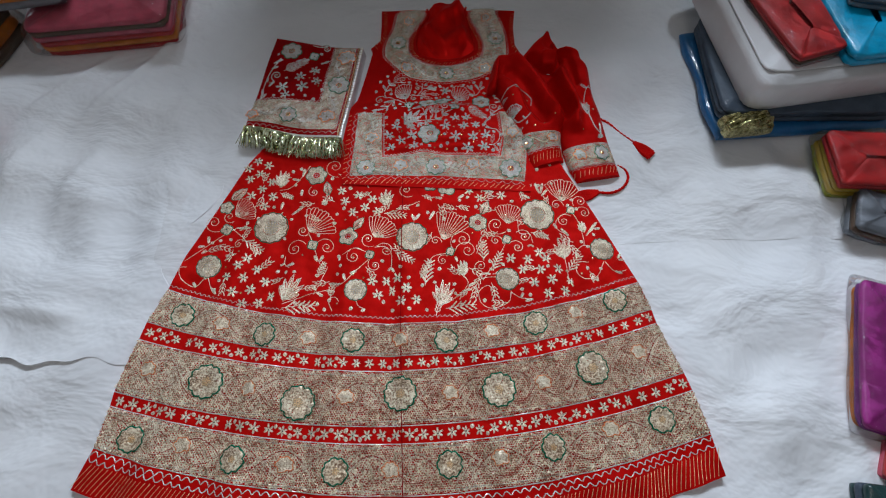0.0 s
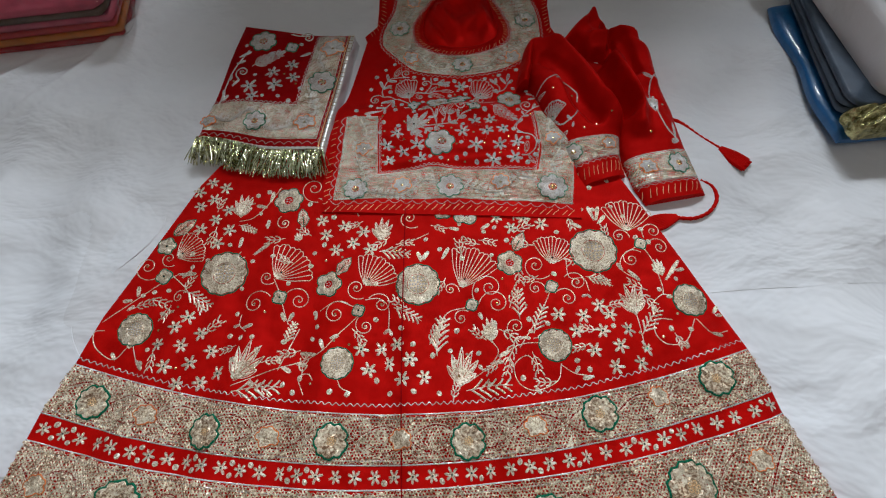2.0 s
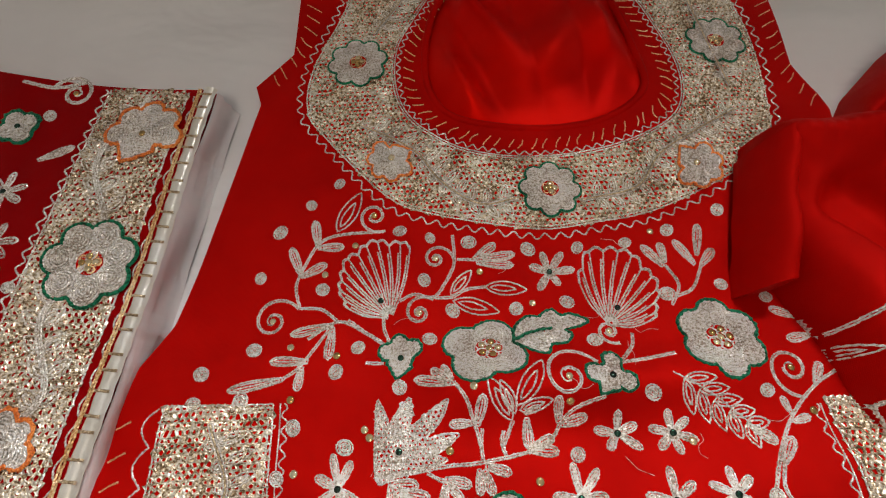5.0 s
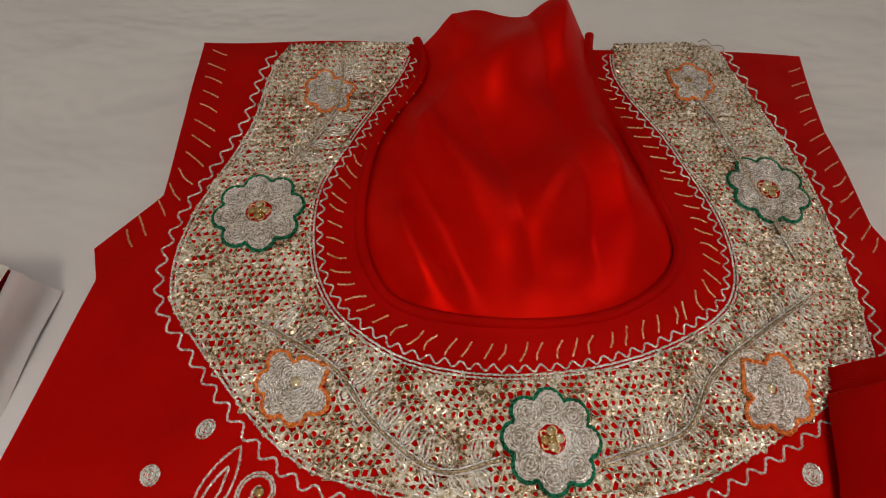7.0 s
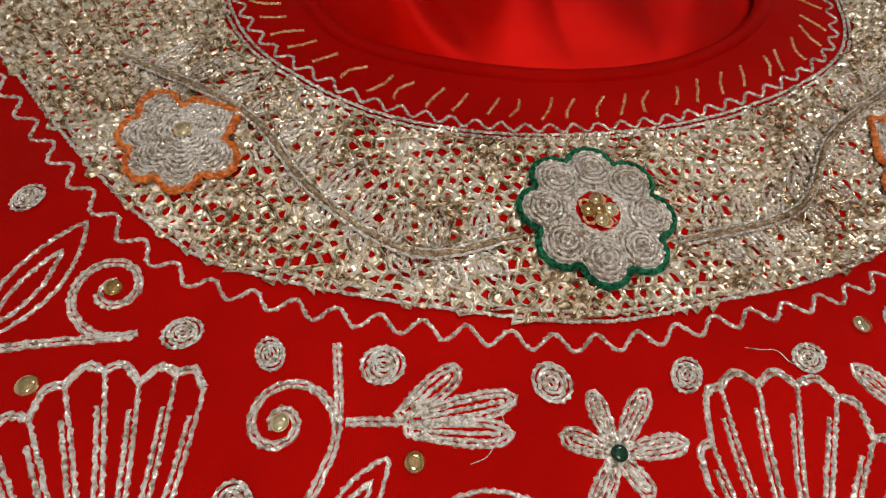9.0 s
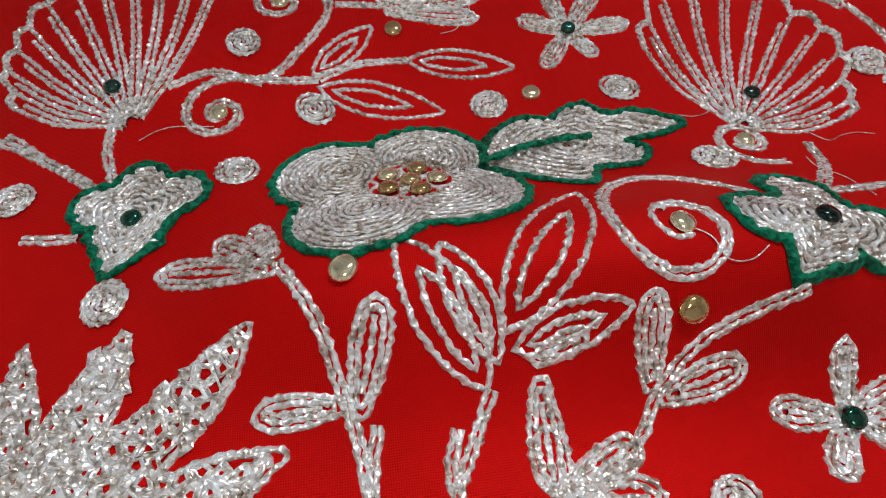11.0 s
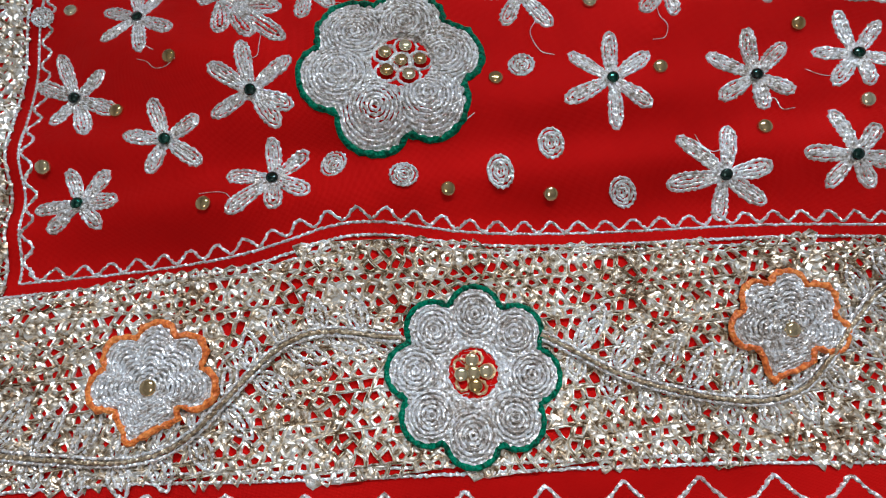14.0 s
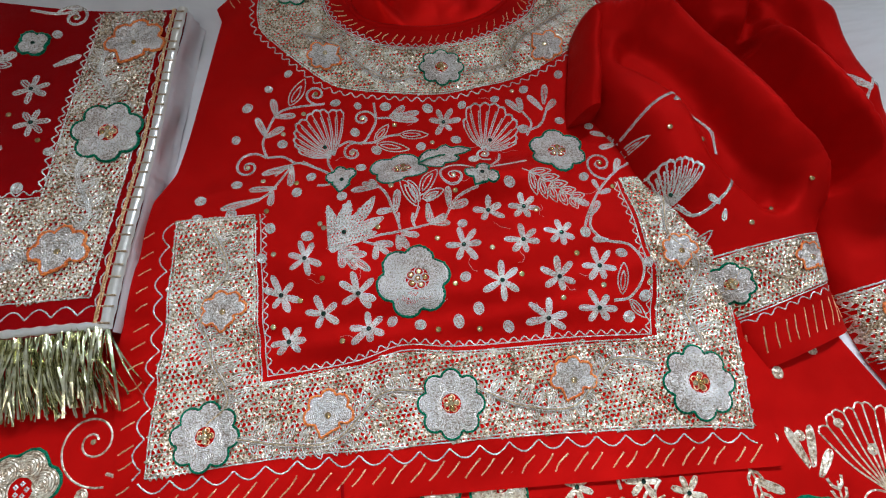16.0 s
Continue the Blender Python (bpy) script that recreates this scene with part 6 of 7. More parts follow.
strand(e, D, wavy(np.column_stack(on_stole(np.linspace(0, 0.675, 60), 0.315 + 0.07 * np.linspace(0, 1, 60))), 0.002, 0.010, 0.0012), 0.0013)
strand(e, D, wavy(np.column_stack(on_stole(np.linspace(0, 0.95, 60), 0.05)), 0.0035, 0.018, 0.0012, True), 0.0013)
strand(e, D, wavy(np.column_stack(on_stole(0.955, np.linspace(0.05, 0.98, 60))), 0.002, 0.016, 0.0012, True), 0.0013)
part("edge_line", e, SILVER, stole_border, "silver chain stitch lines and scallops")
e = Acc()
strand(e, D, np.column_stack(on_stole(np.linspace(0, 1, 90), 0.012)), 0.007, lift=0.0004, beads=0.25, tall=0.3)
part("foil_tape", e, PIPING, stole, "gathered silver foil tape above the fringe")
e = Acc()
strand(e, D, np.column_stack(on_stole(0.992, np.linspace(0.005, 1, 90))), 0.0100, lift=0.0002, beads=0.12, tall=0.34)
pipe = part("foil_piping", e, PIPING, stole, "pleated silver foil piping")
for k in range(27):
    a = Acc()
    strand(a, D, np.column_stack(on_stole(np.array([0.976, 1.010]), (k + 0.5 + 0.15 * math.sin(k * 2.4)) / 27)), 0.0017, lift=0.0032, beads=0)
    part("piping_stitch", a, ANTIQUE, pipe)
a = Acc()
for u in (0.958, 0.964):
    strand(a, D, np.column_stack(on_stole(u, np.linspace(0.005, 1, 90))), 0.0016, lift=0.0006)
part("gold_edge", a, GOLD, pipe, "orange gold thread beside the foil")
# fringe: loose foil strips hanging from the lower edge
rng = np.random.default_rng(9)
fr = Acc()
for k in range(900):
    u = rng.random()
    p = np.array(on_stole(u, 0.012)).ravel()
    ln = rng.uniform(0.044, 0.064)
    lean = rng.normal(-0.12 + 0.25 * math.sin(u * 9), 0.16)
    d = np.array([lean + 0.12 * (u - 0.5) * 0, -1.0])
    d /= np.linalg.norm(d)
    sd = np.array([-d[1], d[0]])
    t = np.linspace(0, 1, 5)
    z0, w = 0.0135 + rng.uniform(-0.002, 0.003), rng.uniform(0.0005, 0.0010)
    c = p + d * (ln * t)[:, None] + sd * (rng.normal(0, 0.004) * t**2)[:, None]
    z = z0 + 0.005 * np.sin(t * 2.2) * rng.uniform(0.2, 1.2) - rng.uniform(0.004, 0.013) * t**2
    tw = rng.uniform(0, 3.1) + t * rng.uniform(-2.5, 2.5)
    a1 = np.column_stack([c + sd * (w * np.cos(tw))[:, None], z + w * np.sin(tw)])
    a2 = np.column_stack([c - sd * (w * np.cos(tw))[:, None], z - w * np.sin(tw)])
    m = np.arange(4)
    fr.add(np.concatenate([a1, a2]), np.stack([m, m + 1, m + 6, m + 5], 1))
tagged(part("tinsel_fringe", fr, TINSEL, stole, "loose silver-gold tinsel fringe", smooth=False), kind="stuff")
all_of(flower, D, [(-0.3825, 0.4495, 0.0297, -169, 7), (-0.3195, 0.429, 0.0144, 28, 4)])
all_of(star, D, [(-0.3544, 0.3594, 0.0159, 80), (-0.3152, 0.3774, 0.0156, 77), (-0.3105, 0.341, 0.0143, 70), (-0.4012, 0.3274, 0.0182, 117), (-0.3475, 0.3247, 0.0185, 98), (-0.3913, 0.2989, 0.0143, 94)])
all_of(dot, D, [(-0.3915, 0.3564), (-0.3697, 0.2964), (-0.3156, 0.2801), (-0.4227, 0.3004), (-0.4175, 0.4392), (-0.3374, 0.2927), (-0.2943, 0.3107), (-0.3612, 0.4131), (-0.3, 0.4371)])
all_of(gem, D, [(-0.3293, 0.3516), (-0.3033, 0.3226), (-0.4362, 0.3449), (-0.385, 0.4373)])
all_of(feather, D, [(-0.4004, 0.3802, -0.3376, 0.4163)])
stem(D, (-0.4621, 0.2818), (-0.4521, 0.3338), (-0.439, 0.3738), (-0.4098, 0.4249))
stem(D, (-0.324, 0.4673), (-0.3011, 0.4611), (-0.2801, 0.4647))
all_of(finger, D, [(-0.458, 0.2961, -0.4439, 0.3103), (-0.4542, 0.3034, -0.456, 0.3262), (-0.4388, 0.3332, -0.4241, 0.3483), (-0.4431, 0.3656, -0.4443, 0.3493), (-0.4342, 0.3906, -0.4154, 0.3965), (-0.4292, 0.4079, -0.4049, 0.42), (-0.2997, 0.4008, -0.2775, 0.4102)])
all_of(spiral, D, [(-0.4186, 0.3669, -0.4246, 0.35), (-0.2856, 0.4553, -0.3011, 0.4611)])
all_of(green, D, [(-0.249, 0.3238, 0.0291, 170, 7), (-0.3786, 0.2337, 0.0231, -175, 7)])
all_of(orange, D, [(-0.2776, 0.2185, 0.0225, 80), (-0.2299, 0.4147, 0.0276, 80), (-0.4764, 0.2445, 0.0160, 90)])

# ---- the two sleeves, not yet sewn on ----


class Sleeve:
    """A flattened tube, lofted over stations: left and right edge and how high it stands."""

    def __init__(self, root, stations, floor, fold, folds):
        self.root, self.st, self.floor, self.fold, self.folds = root, np.array(stations), floor, fold, folds
        self.thread, self.fine, self.silver = 0.0013, True, SILVER

    def place(self, s, q, h=0.0):
        s, q = np.broadcast_arrays(np.asarray(s, float), np.asarray(q, float))
        k = np.arange(len(self.st))
        lx, ly, rx, ry, ht = (np.interp(q, k, self.st[:, n]) for n in range(5))
        x, y = lx + (rx - lx) * s, ly + (ry - ly) * s
        e = np.clip(1 - np.abs(2 * s - 1) ** 3.2, 0, 1) ** 0.5
        for line, rise, wide in self.folds:
            c = curve(line, 0.006)
            d = np.sqrt(((x[..., None] - c[:, 0]) ** 2 + (y[..., None] - c[:, 1]) ** 2).min(-1))
            ht = ht + rise * np.exp(-((d / wide) ** (2 if rise > 0 else 4)))
        ht = np.maximum(ht, 0.004)
        ripple = self.fold * ((0.9 - 1.8 * np.abs(np.sin(s * 4.2 + q * 0.95))) * np.sin(q * 1.1 + s * 2) + 0.5 * np.sin(s * 9 - q * 1.7)) * np.clip((q - 1.9) * 0.6, 0, 1.2)
        return np.stack([x, y, self.floor + (ht + ripple) * e + h], -1)

    def at(self, p, h=0.0):
        """p: places on the sleeve in metres, across and along, from the cuff."""
        p = np.asarray(p, float).reshape(-1, 2)
        return self.place(p[:, 0] / 0.115, p[:, 1] / 0.05) + np.array([0, 0, 1.0]) * np.broadcast_to(h, len(p))[:, None]

    def over(self, x, y):
        return np.zeros_like(x)

    def matrix(self, x, y, turn=0.0, h=0.0):
        v = self.at([(x, y)], h)[0]
        return Matrix.Translation(Vector(v)) @ Matrix.Rotation(turn, 4, "Z")


def sleeve(name, stations, floor, fold, folds, label, motifs):
    root = thing(name, (stations[0][0], stations[0][1], FLOOR_Z), label, "sleeve", "pair of loose sleeves")
    L = Sleeve(root, stations, floor, fold, folds)
    s, q = np.meshgrid(np.linspace(0, 1, 60), np.linspace(0, len(stations) - 1, 150))
    v = L.place(s, q)
    part("cloth", sheet_grid(v[..., 0], v[..., 1], v[..., 2], FLOOR_Z + 0.001), RED, root, "bright red cloth")
    a = Acc()
    net(a, L, np.array([(0.001, 0.05), (0.114, 0.05), (0.114, 0.099), (0.001, 0.099)]), 0.0042, 51, lift=0.0006)
    cuff = part("net_border", a, SILVER_NET, root, "dense silver net embroidery cuff")
    e = Acc()
    for y in (0.0495, 0.052, 0.0975, 0.1):
        strand(e, L, [(0.001, y), (0.114, y)], lift=0.0005)
    strand(e, L, wavy([(0.001, 0.044), (0.114, 0.044)], 0.0025, 0.014, 0.0012, True))
    part("edge_line", e, SILVER, cuff)
    ticks(root, L, [(0.004, 0.024), (0.111, 0.024)], 0.011, 0.024, 0.3, 0.0012)
    w = Acc()
    strand(w, L, curve([(0.002, 0.07), (0.03, 0.085), (0.06, 0.065), (0.085, 0.08), (0.112, 0.07)]), 0.002, lift=0.0014)
    part("vine", w, ANTIQUE, cuff)
    motifs(L)
    flat = v.reshape(-1, 3)

    def over(x, y):
        x, y = np.asarray(x, float), np.asarray(y, float)
        d = (flat[None, :, 0] - x[:, None]) ** 2 + (flat[None, :, 1] - y[:, None]) ** 2
        near = np.argpartition(d, 6, axis=1)[:, :6]
        w = 1 / (np.take_along_axis(d, near, 1) + 1e-7)
        return (flat[near, 2] * w).sum(1) / w.sum(1) + 0.0004

    return Field(root, over, 0.0013, True)


def cuff_one(L):
    green(L, 0.012, 0.076, 0.017, 20, 7)
    orange(L, 0.086, 0.077, 0.016, 60)
    for p in ((0.045, 0.115), (0.02, 0.185), (0.07, 0.125), (0.05, 0.19), (0.09, 0.14)):
        gem(L, *p)


def cuff_two(L):
    green(L, 0.083, 0.076, 0.018, 20, 7)
    orange(L, 0.030, 0.077, 0.015, 60)
    stem(L, (0.100, 0.112), (0.080, 0.130), (0.070, 0.165), (0.085, 0.200), (0.100, 0.215))
    finger(L, 0.100, 0.112, 0.085, 0.110)
    finger(L, 0.095, 0.115, 0.100, 0.135)
    finger(L, 0.075, 0.155, 0.060, 0.175)
    finger(L, 0.072, 0.155, 0.080, 0.178)
    finger(L, 0.090, 0.205, 0.080, 0.225)
    finger(L, 0.095, 0.208, 0.110, 0.205)
    fan(L, 0.070, 0.150, 0.022, 60, 120)
    for p in ((0.05, 0.125), (0.09, 0.16), (0.06, 0.2)):
        gem(L, *p)


LF = sleeve("sleeve", [(0.243, 0.043, 0.327, 0.062, 0.020), (0.230, 0.083, 0.324, 0.102, 0.028), (0.216, 0.133, 0.331, 0.141, 0.034), (0.192, 0.204, 0.347, 0.185, 0.050), (0.177, 0.262, 0.338, 0.225, 0.056), (0.168, 0.312, 0.310, 0.300, 0.052), (0.172, 0.356, 0.272, 0.350, 0.048), (0.180, 0.384, 0.252, 0.374, 0.040)],
       FLOOR_Z + 0.002, 0.005, [([(0.187, 0.372), (0.241, 0.360), (0.268, 0.322), (0.283, 0.276), (0.295, 0.224), (0.318, 0.198), (0.335, 0.168)], 0.025, 0.015), ([(0.215, 0.325), (0.245, 0.275), (0.258, 0.220), (0.285, 0.180)], -0.022, 0.018), ([(0.180, 0.290), (0.195, 0.240), (0.215, 0.190)], 0.010, 0.016)], "loose red sleeve with silver cuff border, lying over the tunic's edge", cuff_one)
sleeve("sleeve", [(0.352, 0.000, 0.462, 0.013, 0.016), (0.338, 0.032, 0.458, 0.045, 0.022), (0.327, 0.089, 0.450, 0.103, 0.028), (0.331, 0.167, 0.443, 0.190, 0.040), (0.322, 0.230, 0.431, 0.255, 0.042), (0.304, 0.300, 0.434, 0.310, 0.044), (0.276, 0.352, 0.436, 0.345, 0.044), (0.246, 0.386, 0.418, 0.382, 0.042), (0.276, 0.426, 0.366, 0.412, 0.040), (0.318, 0.462, 0.342, 0.460, 0.034)],
       FLOOR_Z + 0.002, 0.006, [([(0.282, 0.382), (0.300, 0.345), (0.325, 0.342)], -0.050, 0.017), ([(0.325, 0.330), (0.325, 0.270), (0.335, 0.233), (0.350, 0.190)], -0.046, 0.016), ([(0.334, 0.320), (0.352, 0.262), (0.366, 0.210), (0.362, 0.150)], 0.030, 0.015), ([(0.348, 0.415), (0.356, 0.380), (0.350, 0.350)], -0.026, 0.009), ([(0.376, 0.398), (0.402, 0.378)], 0.018, 0.010), ([(0.262, 0.398), (0.300, 0.425), (0.330, 0.450)], 0.012, 0.012), ([(0.318, 0.388), (0.342, 0.384)], 0.016, 0.011), ([(0.366, 0.385), (0.380, 0.340), (0.385, 0.290)], -0.022, 0.012), ([(0.395, 0.395), (0.420, 0.330), (0.415, 0.260)], 0.012, 0.016)], "loose crumpled red sleeve with silver cuff border, lying on the sheet", cuff_two)

all_of(fan, LF, [(0.205, 0.1834, 0.0275, 45, 128)])
stem(LF, (0.1823, 0.2496), (0.2089, 0.2652), (0.2391, 0.2706), (0.2601, 0.246), (0.2574, 0.2203))
stem(LF, (0.2079, 0.1804), (0.22, 0.1685), (0.2415, 0.179), (0.2519, 0.1902))
all_of(finger, LF, [(0.2193, 0.2613, 0.2397, 0.2727), (0.2371, 0.1735, 0.2289, 0.1807), (0.2405, 0.1677, 0.2378, 0.1595)])
all_of(leaf, LF, [(0.1772, 0.2399, 0.1749, 0.2668), (0.1772, 0.2399, 0.1965, 0.239), (0.212, 0.1416, 0.2116, 0.166), (0.212, 0.1416, 0.2285, 0.1543), (0.2102, 0.139, 0.1993, 0.15)])
st, ss = np.meshgrid(np.linspace(0, 1, 40), np.linspace(0, 1, 16))
FX = 0.194 - 0.022 * st - 0.021 * ss - 0.006 * st * ss
FY = 0.376 - 0.094 * st - 0.004 * ss
FZ = 0.034 + 0.014 * np.sin(ss * math.pi) ** 0.6 - 0.030 * ss**1.5 - 0.012 * st + 0.002 * np.sin(st * 11)
part("turned_back_edge", sheet_grid(FX, FY, FZ, FLOOR_Z + 0.012), RED, LF.root, "turned-back raw edge")


# ---- tie cords with tassels ----


def cord(points, ax, ay, tx, ty, label):
    root = thing("tie_cord", (points[0][0], points[0][1], FLOOR_Z), label, "cord", "tie cords")
    flat = Field(root, lambda x, y: np.full_like(x, FLOOR_Z + 0.002), 0.006, True)
    a = Acc()
    strand(a, flat, curve(points, 0.002), 0.0075, tall=0.75, beads=0.22)
    part("braid", a, RED, root, "twisted red cloth braid")
    t = Acc()
    A, B = np.array([ax, ay]), np.array([tx, ty])
    d = (B - A)
    nn = np.array([-d[1], d[0]]) / np.linalg.norm(d)
    for k in range(9):
        o = nn * (k - 4) * 0.0032
        strand(t, flat, curve([A + o * 0.25, A + d * 0.5 + o * 0.9, B + o + d * 0.06 * math.sin(k * 2.1)], 0.004), 0.0065, tall=1.0, beads=0.05)
    part("tassel", t, RED, root, "red cloth tassel")


cord([(0.436, 0.195), (0.462, 0.178), (0.489, 0.143), (0.522, 0.109)], 0.518, 0.112, 0.556, 0.070, "thin red tie cord with a tassel, lying on the sheet")
cord([(0.462, 0.045), (0.480, 0.030), (0.482, 0.005), (0.462, -0.020), (0.430, -0.032), (0.395, -0.028)], 0.400, -0.028, 0.350, -0.040, "looped red tie cord with a tassel beside the sleeve")

# ---- wrapped packs round the edge of the sheet ----


def film_mat():
    m = bpy.data.materials.new("clear_plastic_film")
    m.use_nodes = True
    nt = m.node_tree
    nt.nodes.remove(nt.nodes["Principled BSDF"])
    t, g, mix = nt.nodes.new("ShaderNodeBsdfTransparent"), node(nt, "ShaderNodeBsdfGlossy", Roughness=0.05), nt.nodes.new("ShaderNodeMixShader")
    t.inputs[0].default_value = (0.93, 0.93, 0.93, 1)
    lw = node(nt, "ShaderNodeFresnel", IOR=1.5)
    mul = nt.nodes.new("ShaderNodeMath")
    mul.operation, mul.inputs[1].default_value = "MULTIPLY", 0.5
    nt.links.new(lw.outputs[0], mul.inputs[0])
    nt.links.new(mul.outputs[0], mix.inputs[0])
    nt.links.new(t.outputs[0], mix.inputs[1])
    nt.links.new(g.outputs[0], mix.inputs[2])
    b = node(nt, "ShaderNodeBump", Strength=1.0, Distance=0.02)
    nt.links.new(noise_of(nt, 22, 3, 0.5), b.inputs["Height"])
    nt.links.new(b.outputs[0], g.inputs["Normal"])
    nt.links.new(b.outputs[0], lw.inputs["Normal"])
    nt.links.new(mix.outputs[0], nt.nodes["Material Output"].inputs[0])
    return m


FILM = film_mat()


def pillow(w, l, h, puff, seed, crease=0.004, power=0.28, square=7):
    """A soft block: flat-topped, rounded and creased."""
    rng = np.random.default_rng(seed)
    a = Acc()
    n = 46
    s = np.sin(np.linspace(-1, 1, n) * math.pi / 2)
    X, Y = np.meshgrid(s, s)
    e = np.clip((1 - np.abs(X) ** square) * (1 - np.abs(Y) ** square), 0, 1) ** power
    ph = rng.uniform(0, 6, 4)
    wr = crease * (np.sin(X * 5 + Y * 3 + ph[0]) + np.sin(Y * 9 - X * 4 + ph[1]) * 0.6 + np.sin(X * 13 + ph[2]) * 0.35)
    edge = 1 + 0.02 * np.sin(Y * 6 + ph[3])
    top = np.stack([X * w / 2 * edge, Y * l / 2, h * 0.35 + h * 0.65 * e * (1 + puff * (1 - X**2) * (1 - Y**2)) + wr * e], -1)
    bot = np.stack([X * w / 2 * edge, Y * l / 2, h * 0.35 * (1 - e)], -1)
    c = n
    i, j = np.meshgrid(np.arange(n - 1), np.arange(n - 1), indexing="ij")
    q = (i * c + j).ravel()
    a.add(top.reshape(-1, 3), np.stack([q, q + 1, q + c + 1, q + c], 1))
    a.add(bot.reshape(-1, 3), np.stack([q, q + c, q + c + 1, q + 1], 1))
    return a


def folded_stack(w, l, h, layers, seed):
    """Edges of folded cloth, one over another, rounded at the fold."""
    rng = np.random.default_rng(seed)
    made = []
    for k in range(layers):
        a = Acc()
        t = h / layers
        n = 26
        u = np.linspace(0, 2 * math.pi, n, endpoint=False)
        ww, ll = w / 2 * rng.uniform(0.95, 1.0), l / 2 * rng.uniform(0.95, 1.0)
        rows = []
        for ins, z in ((0.004, 0.02), (0.0, 0.25), (0.0, 0.8), (0.005, 1.0), (0.5 * min(ww, ll), 1.02), (0.93 * min(ww, ll), 1.03)):
            c, s = np.cos(u), np.sin(u)
            x = np.sign(c) * np.abs(c) ** 0.13 * max(ww - ins, 0.004)
            y = np.sign(s) * np.abs(s) ** 0.13 * max(ll - ins, 0.004)
            rows.append(np.column_stack([x, y, np.full(n, (k + z) * t) + 0.002 * np.sin(u * 5 + k)]))
        v = np.stack(rows)
        m = np.arange(n)
        f = np.concatenate([np.stack([r * n + m, r * n + (m + 1) % n, (r + 1) * n + (m + 1) % n, (r + 1) * n + m], 1) for r in range(len(rows) - 1)])
        a.add(v.reshape(-1, 3), f)
        made.append(a)
    return made


def moved(acc, m):
    for k, v in enumerate(acc.v):
        acc.v[k] = np.array([tuple(m @ Vector(p)) for p in v])
    return acc


def cloth_pack(name, m, w, l, h, colors, label, seed, film=True, group="wrapped garment packs"):
    """Folded garments in a clear plastic bag."""
    root = thing(name, tuple(m.translation), label, "pack", group)
    for k, (a, c) in enumerate(zip(folded_stack(w, l, h, len(colors), seed), colors)):
        part("folded_cloth", moved(a, m), c, root)
    if film:
        part("plastic_wrapper", moved(pillow(w * 1.07, l * 1.07, h * 1.18, 0.05, seed + 1, 0.005), m), FILM, root, "clear glossy plastic film")
    return root


def solid_pack(name, m, w, l, h, material, label, seed, puff=0.1, crease=0.004):
    root = thing(name, tuple(m.translation), label, "pack", "wrapped garment packs")
    part("body", moved(pillow(w, l, h, puff, seed, crease), m), material, root)
    return root


def silk(name, c, rough=0.5, coat=0.25):
    return gloss_mat(name, tuple(v * 0.7 for v in c), c, 25, rough, coat, 60, 0.5)


BLUE, CYAN, SLATE = silk("blue_plastic", (0.01, 0.13, 0.34), 0.4, 0.4), silk("cyan_cloth", (0.0, 0.36, 0.62), 0.45), silk("slate_blue_cloth", (0.055, 0.08, 0.115), 0.6, 0.1)
POLY = gloss_mat("white_poly_bag", (0.58, 0.56, 0.55), (0.70, 0.69, 0.69), 4, 0.5, 0.1, 22, 0.6)
ROSE, ORANGE_C, CRIMSON = silk("rose_cloth", (0.60, 0.09, 0.14)), silk("orange_cloth", (0.75, 0.22, 0.02)), silk("crimson_cloth", (0.60, 0.02, 0.02))
YELLOW, PURPLE, MAGENTA = silk("yellow_cloth", (0.60, 0.40, 0.02)), silk("purple_cloth", (0.22, 0.02, 0.22)), silk("magenta_cloth", (0.42, 0.03, 0.28))
TEAL, BROWN, LIME, GREY = silk("dark_teal_cloth", (0.01, 0.05, 0.05)), silk("brown_cloth", (0.12, 0.07, 0.04)), silk("lime_cloth", (0.45, 0.48, 0.02)), silk("grey_cloth", (0.22, 0.24, 0.27))
FOIL = gloss_mat("gold_foil_lace", (0.10, 0.09, 0.02), (0.55, 0.50, 0.24), 90, 0.22, 0.0, 160, 0.9, 0.9, 0.003)
Z = FLOOR_Z
# stack beside the sheet: blue pack, dark folded garment with gold lace, white parcel, small packs on top
solid_pack("garment_pack", pose(0.965, 0.285, Z, 0, 0, 1), 0.49, 0.36, 0.036, BLUE, "flat bright blue plastic garment pack under a stack", 61, 0.02, 0.0012)
cloth_pack("folded_garment", pose(0.965, 0.290, Z + 0.037, 0, 0, -3), 0.47, 0.33, 0.042, [SLATE, SLATE, SLATE], "dark slate blue folded garment with gold lace, in a stack", 62, False)
lace = thing("gold_lace", (0.79, 0.105, Z + 0.035), "crumpled gold foil lace on the slate blue garment", "lace")
part("lace_roll", moved(pillow(0.12, 0.05, 0.045, 0.3, 63, 0.006), pose(0.785, 0.113, Z + 0.034, 0, 0, 3)), FOIL, lace)
parcel = thing("parcel", (1.015, 0.400, Z + 0.080), "white plastic mailing parcel lying on the stack", "parcel")
part("body", moved(folded_stack(0.54, 0.50, 0.090, 1, 64)[0], pose(1.015, 0.400, Z + 0.080, 0, 0, 6)), POLY, parcel)
part("flap", moved(folded_stack(0.50, 0.44, 0.006, 1, 66)[0], pose(1.010, 0.405, Z + 0.171, 0, 0, 5)), POLY, parcel, "flat white plastic flap")
cloth_pack("garment_pack", pose(0.89, 0.315, Z + 0.176, 0, 0, 14), 0.15, 0.24, 0.03, [BROWN, CRIMSON, CRIMSON], "crimson garments in a clear plastic bag on the parcel", 65)
cloth_pack("garment_pack", pose(1.055, 0.295, Z + 0.176, 0, 0, 4), 0.20, 0.24, 0.04, [CYAN, CYAN], "bright cyan folded garments on the parcel", 67, False)
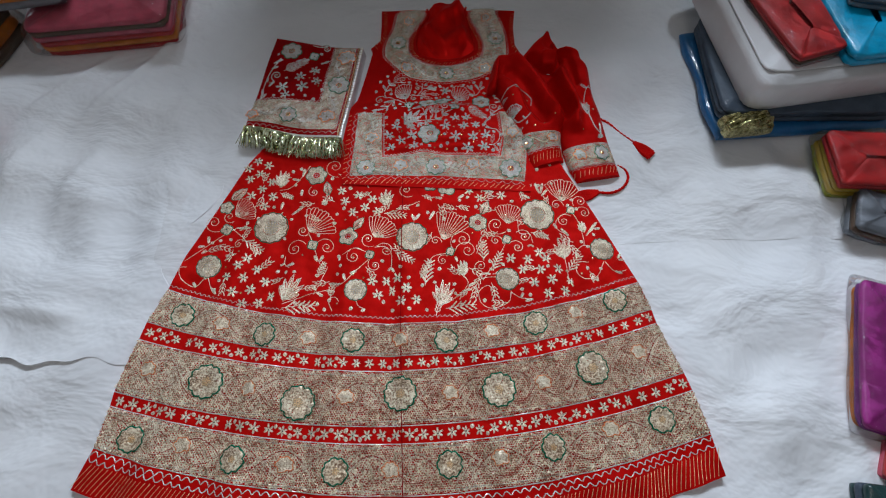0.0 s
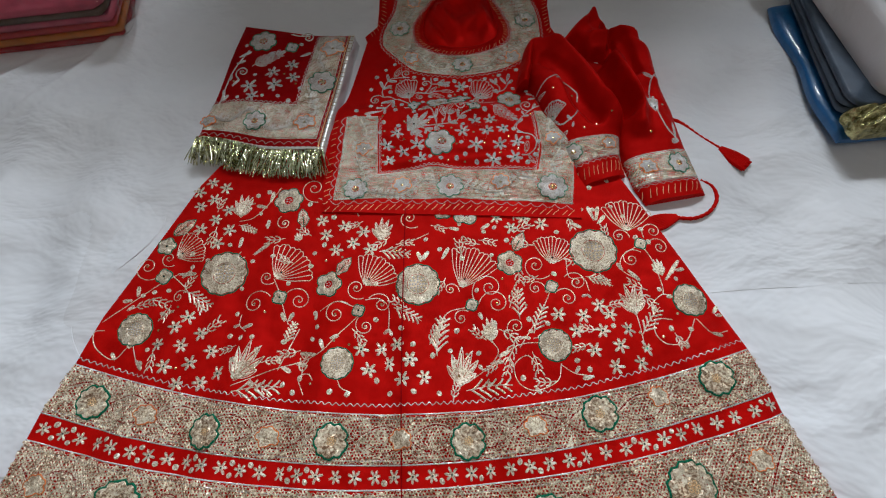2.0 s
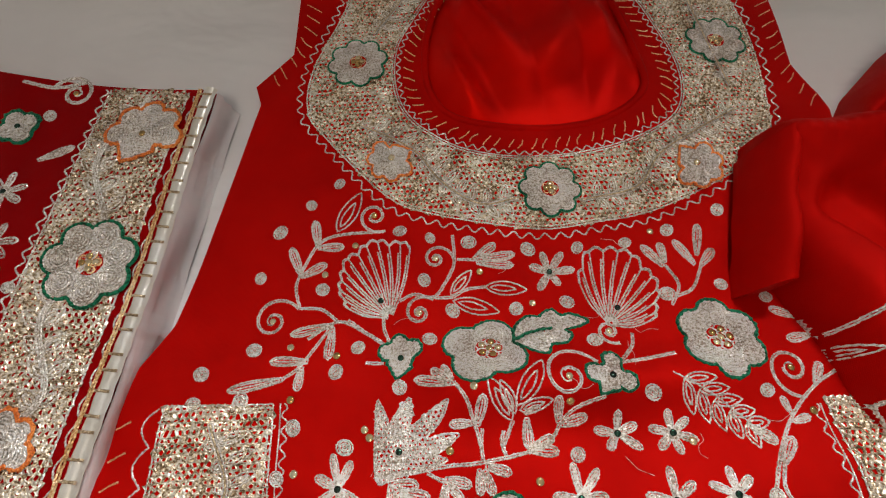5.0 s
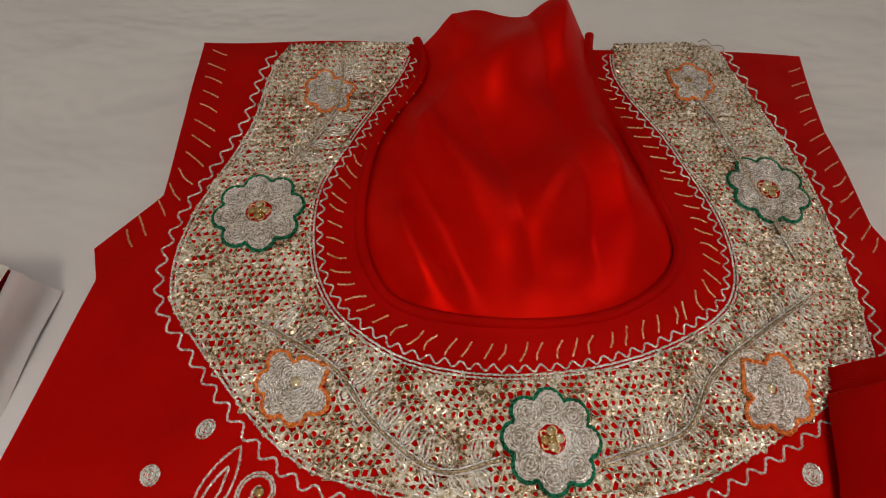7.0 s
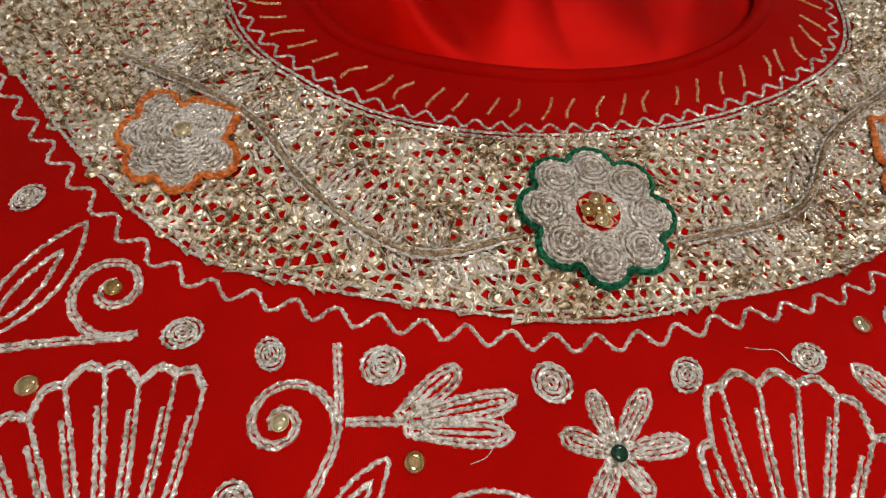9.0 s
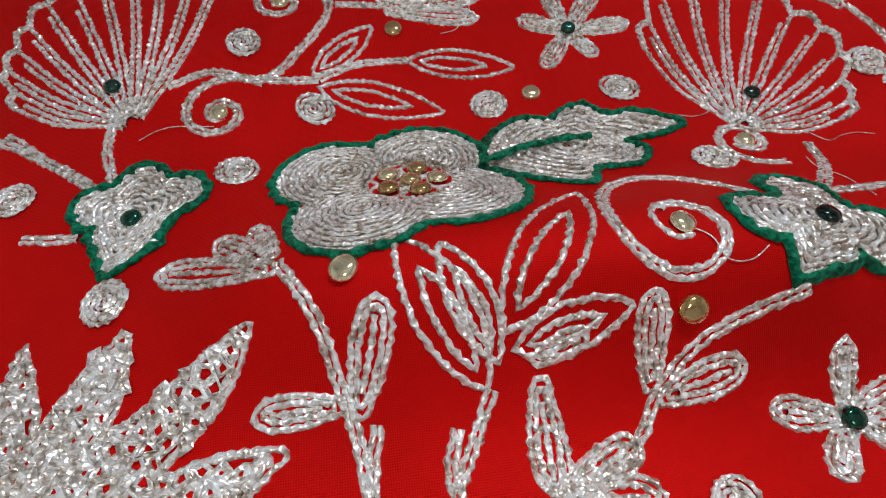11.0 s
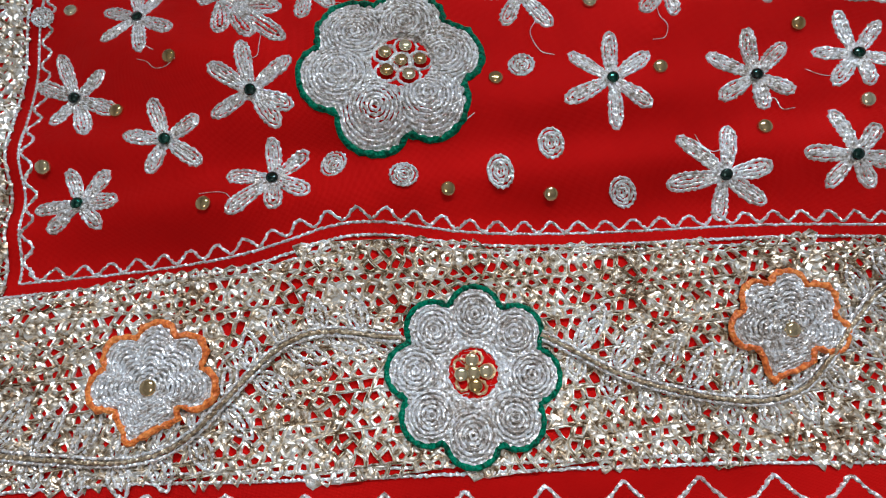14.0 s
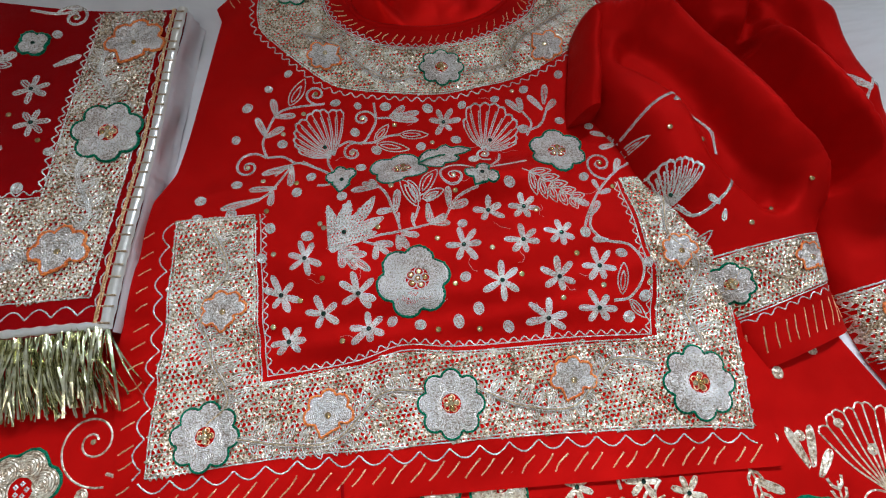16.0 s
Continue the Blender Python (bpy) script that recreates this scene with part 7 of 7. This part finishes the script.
cloth_pack("garment_pack", pose(1.07, 0.35, Z + 0.218, 0, 0, -15), 0.13, 0.10, 0.025, [GREY, SLATE], "small grey folded cloth on the cyan garments", 69)
# packs along the right edge of the sheet
cloth_pack("garment_pack", pose(1.08, -0.01, Z, 0, 0, -6), 0.24, 0.16, 0.07, [LIME, YELLOW, YELLOW, CRIMSON, CRIMSON], "red and yellow garments in a shiny plastic bag", 71)
cloth_pack("garment_pack", pose(1.10, -0.175, Z, 0, 0, -25), 0.25, 0.12, 0.05, [GREY, BROWN, GREY], "dark garments in a crumpled clear plastic bag", 73)
cloth_pack("garment_pack", pose(0.965, -0.485, Z, 0, 0, -21), 0.20, 0.33, 0.045, [ORANGE_C, PURPLE, MAGENTA], "purple and orange garments in a clear plastic bag", 75)
cloth_pack("garment_pack", pose(1.045, -0.45, Z + 0.054, 0, 0, -21), 0.15, 0.24, 0.03, [CRIMSON, YELLOW, ROSE], "rose and yellow garments in a plastic bag", 77)
cloth_pack("folded_garment", pose(0.905, -0.690, Z, 0, 0, -30), 0.12, 0.08, 0.03, [ROSE, CRIMSON], "crimson folded garment on the sheet's edge", 79, False)
cloth_pack("folded_garment", pose(0.875, -0.785, Z, 0, 0, -12), 0.24, 0.13, 0.05, [TEAL, SLATE, TEAL], "dark teal folded garment on the sheet's edge", 81, False)
# packs beyond the far left corner
cloth_pack("garment_pack", pose(-0.905, 0.635, Z, 0, 0, 4), 0.38, 0.27, 0.10, [CRIMSON, ORANGE_C, CRIMSON, ROSE, BROWN, ROSE], "stack of red, orange and rose garments in clear plastic", 83)
cloth_pack("garment_pack", pose(-1.08, 0.66, Z + 0.121, 0, 0, 6), 0.22, 0.24, 0.04, [GREY, ORANGE_C], "orange and grey garments in a plastic bag", 85)
cloth_pack("garment_pack", pose(-1.33, 0.50, Z, 0, 0, 70), 0.32, 0.26, 0.09, [BROWN, ORANGE_C, BROWN], "brown garments in a clear plastic bag", 87)
cloth_pack("garment_pack", pose(-1.215, 0.235, Z, 0, 0, 12), 0.12, 0.10, 0.035, [CRIMSON, ROSE], "small rose pack at the sheet's edge", 89)
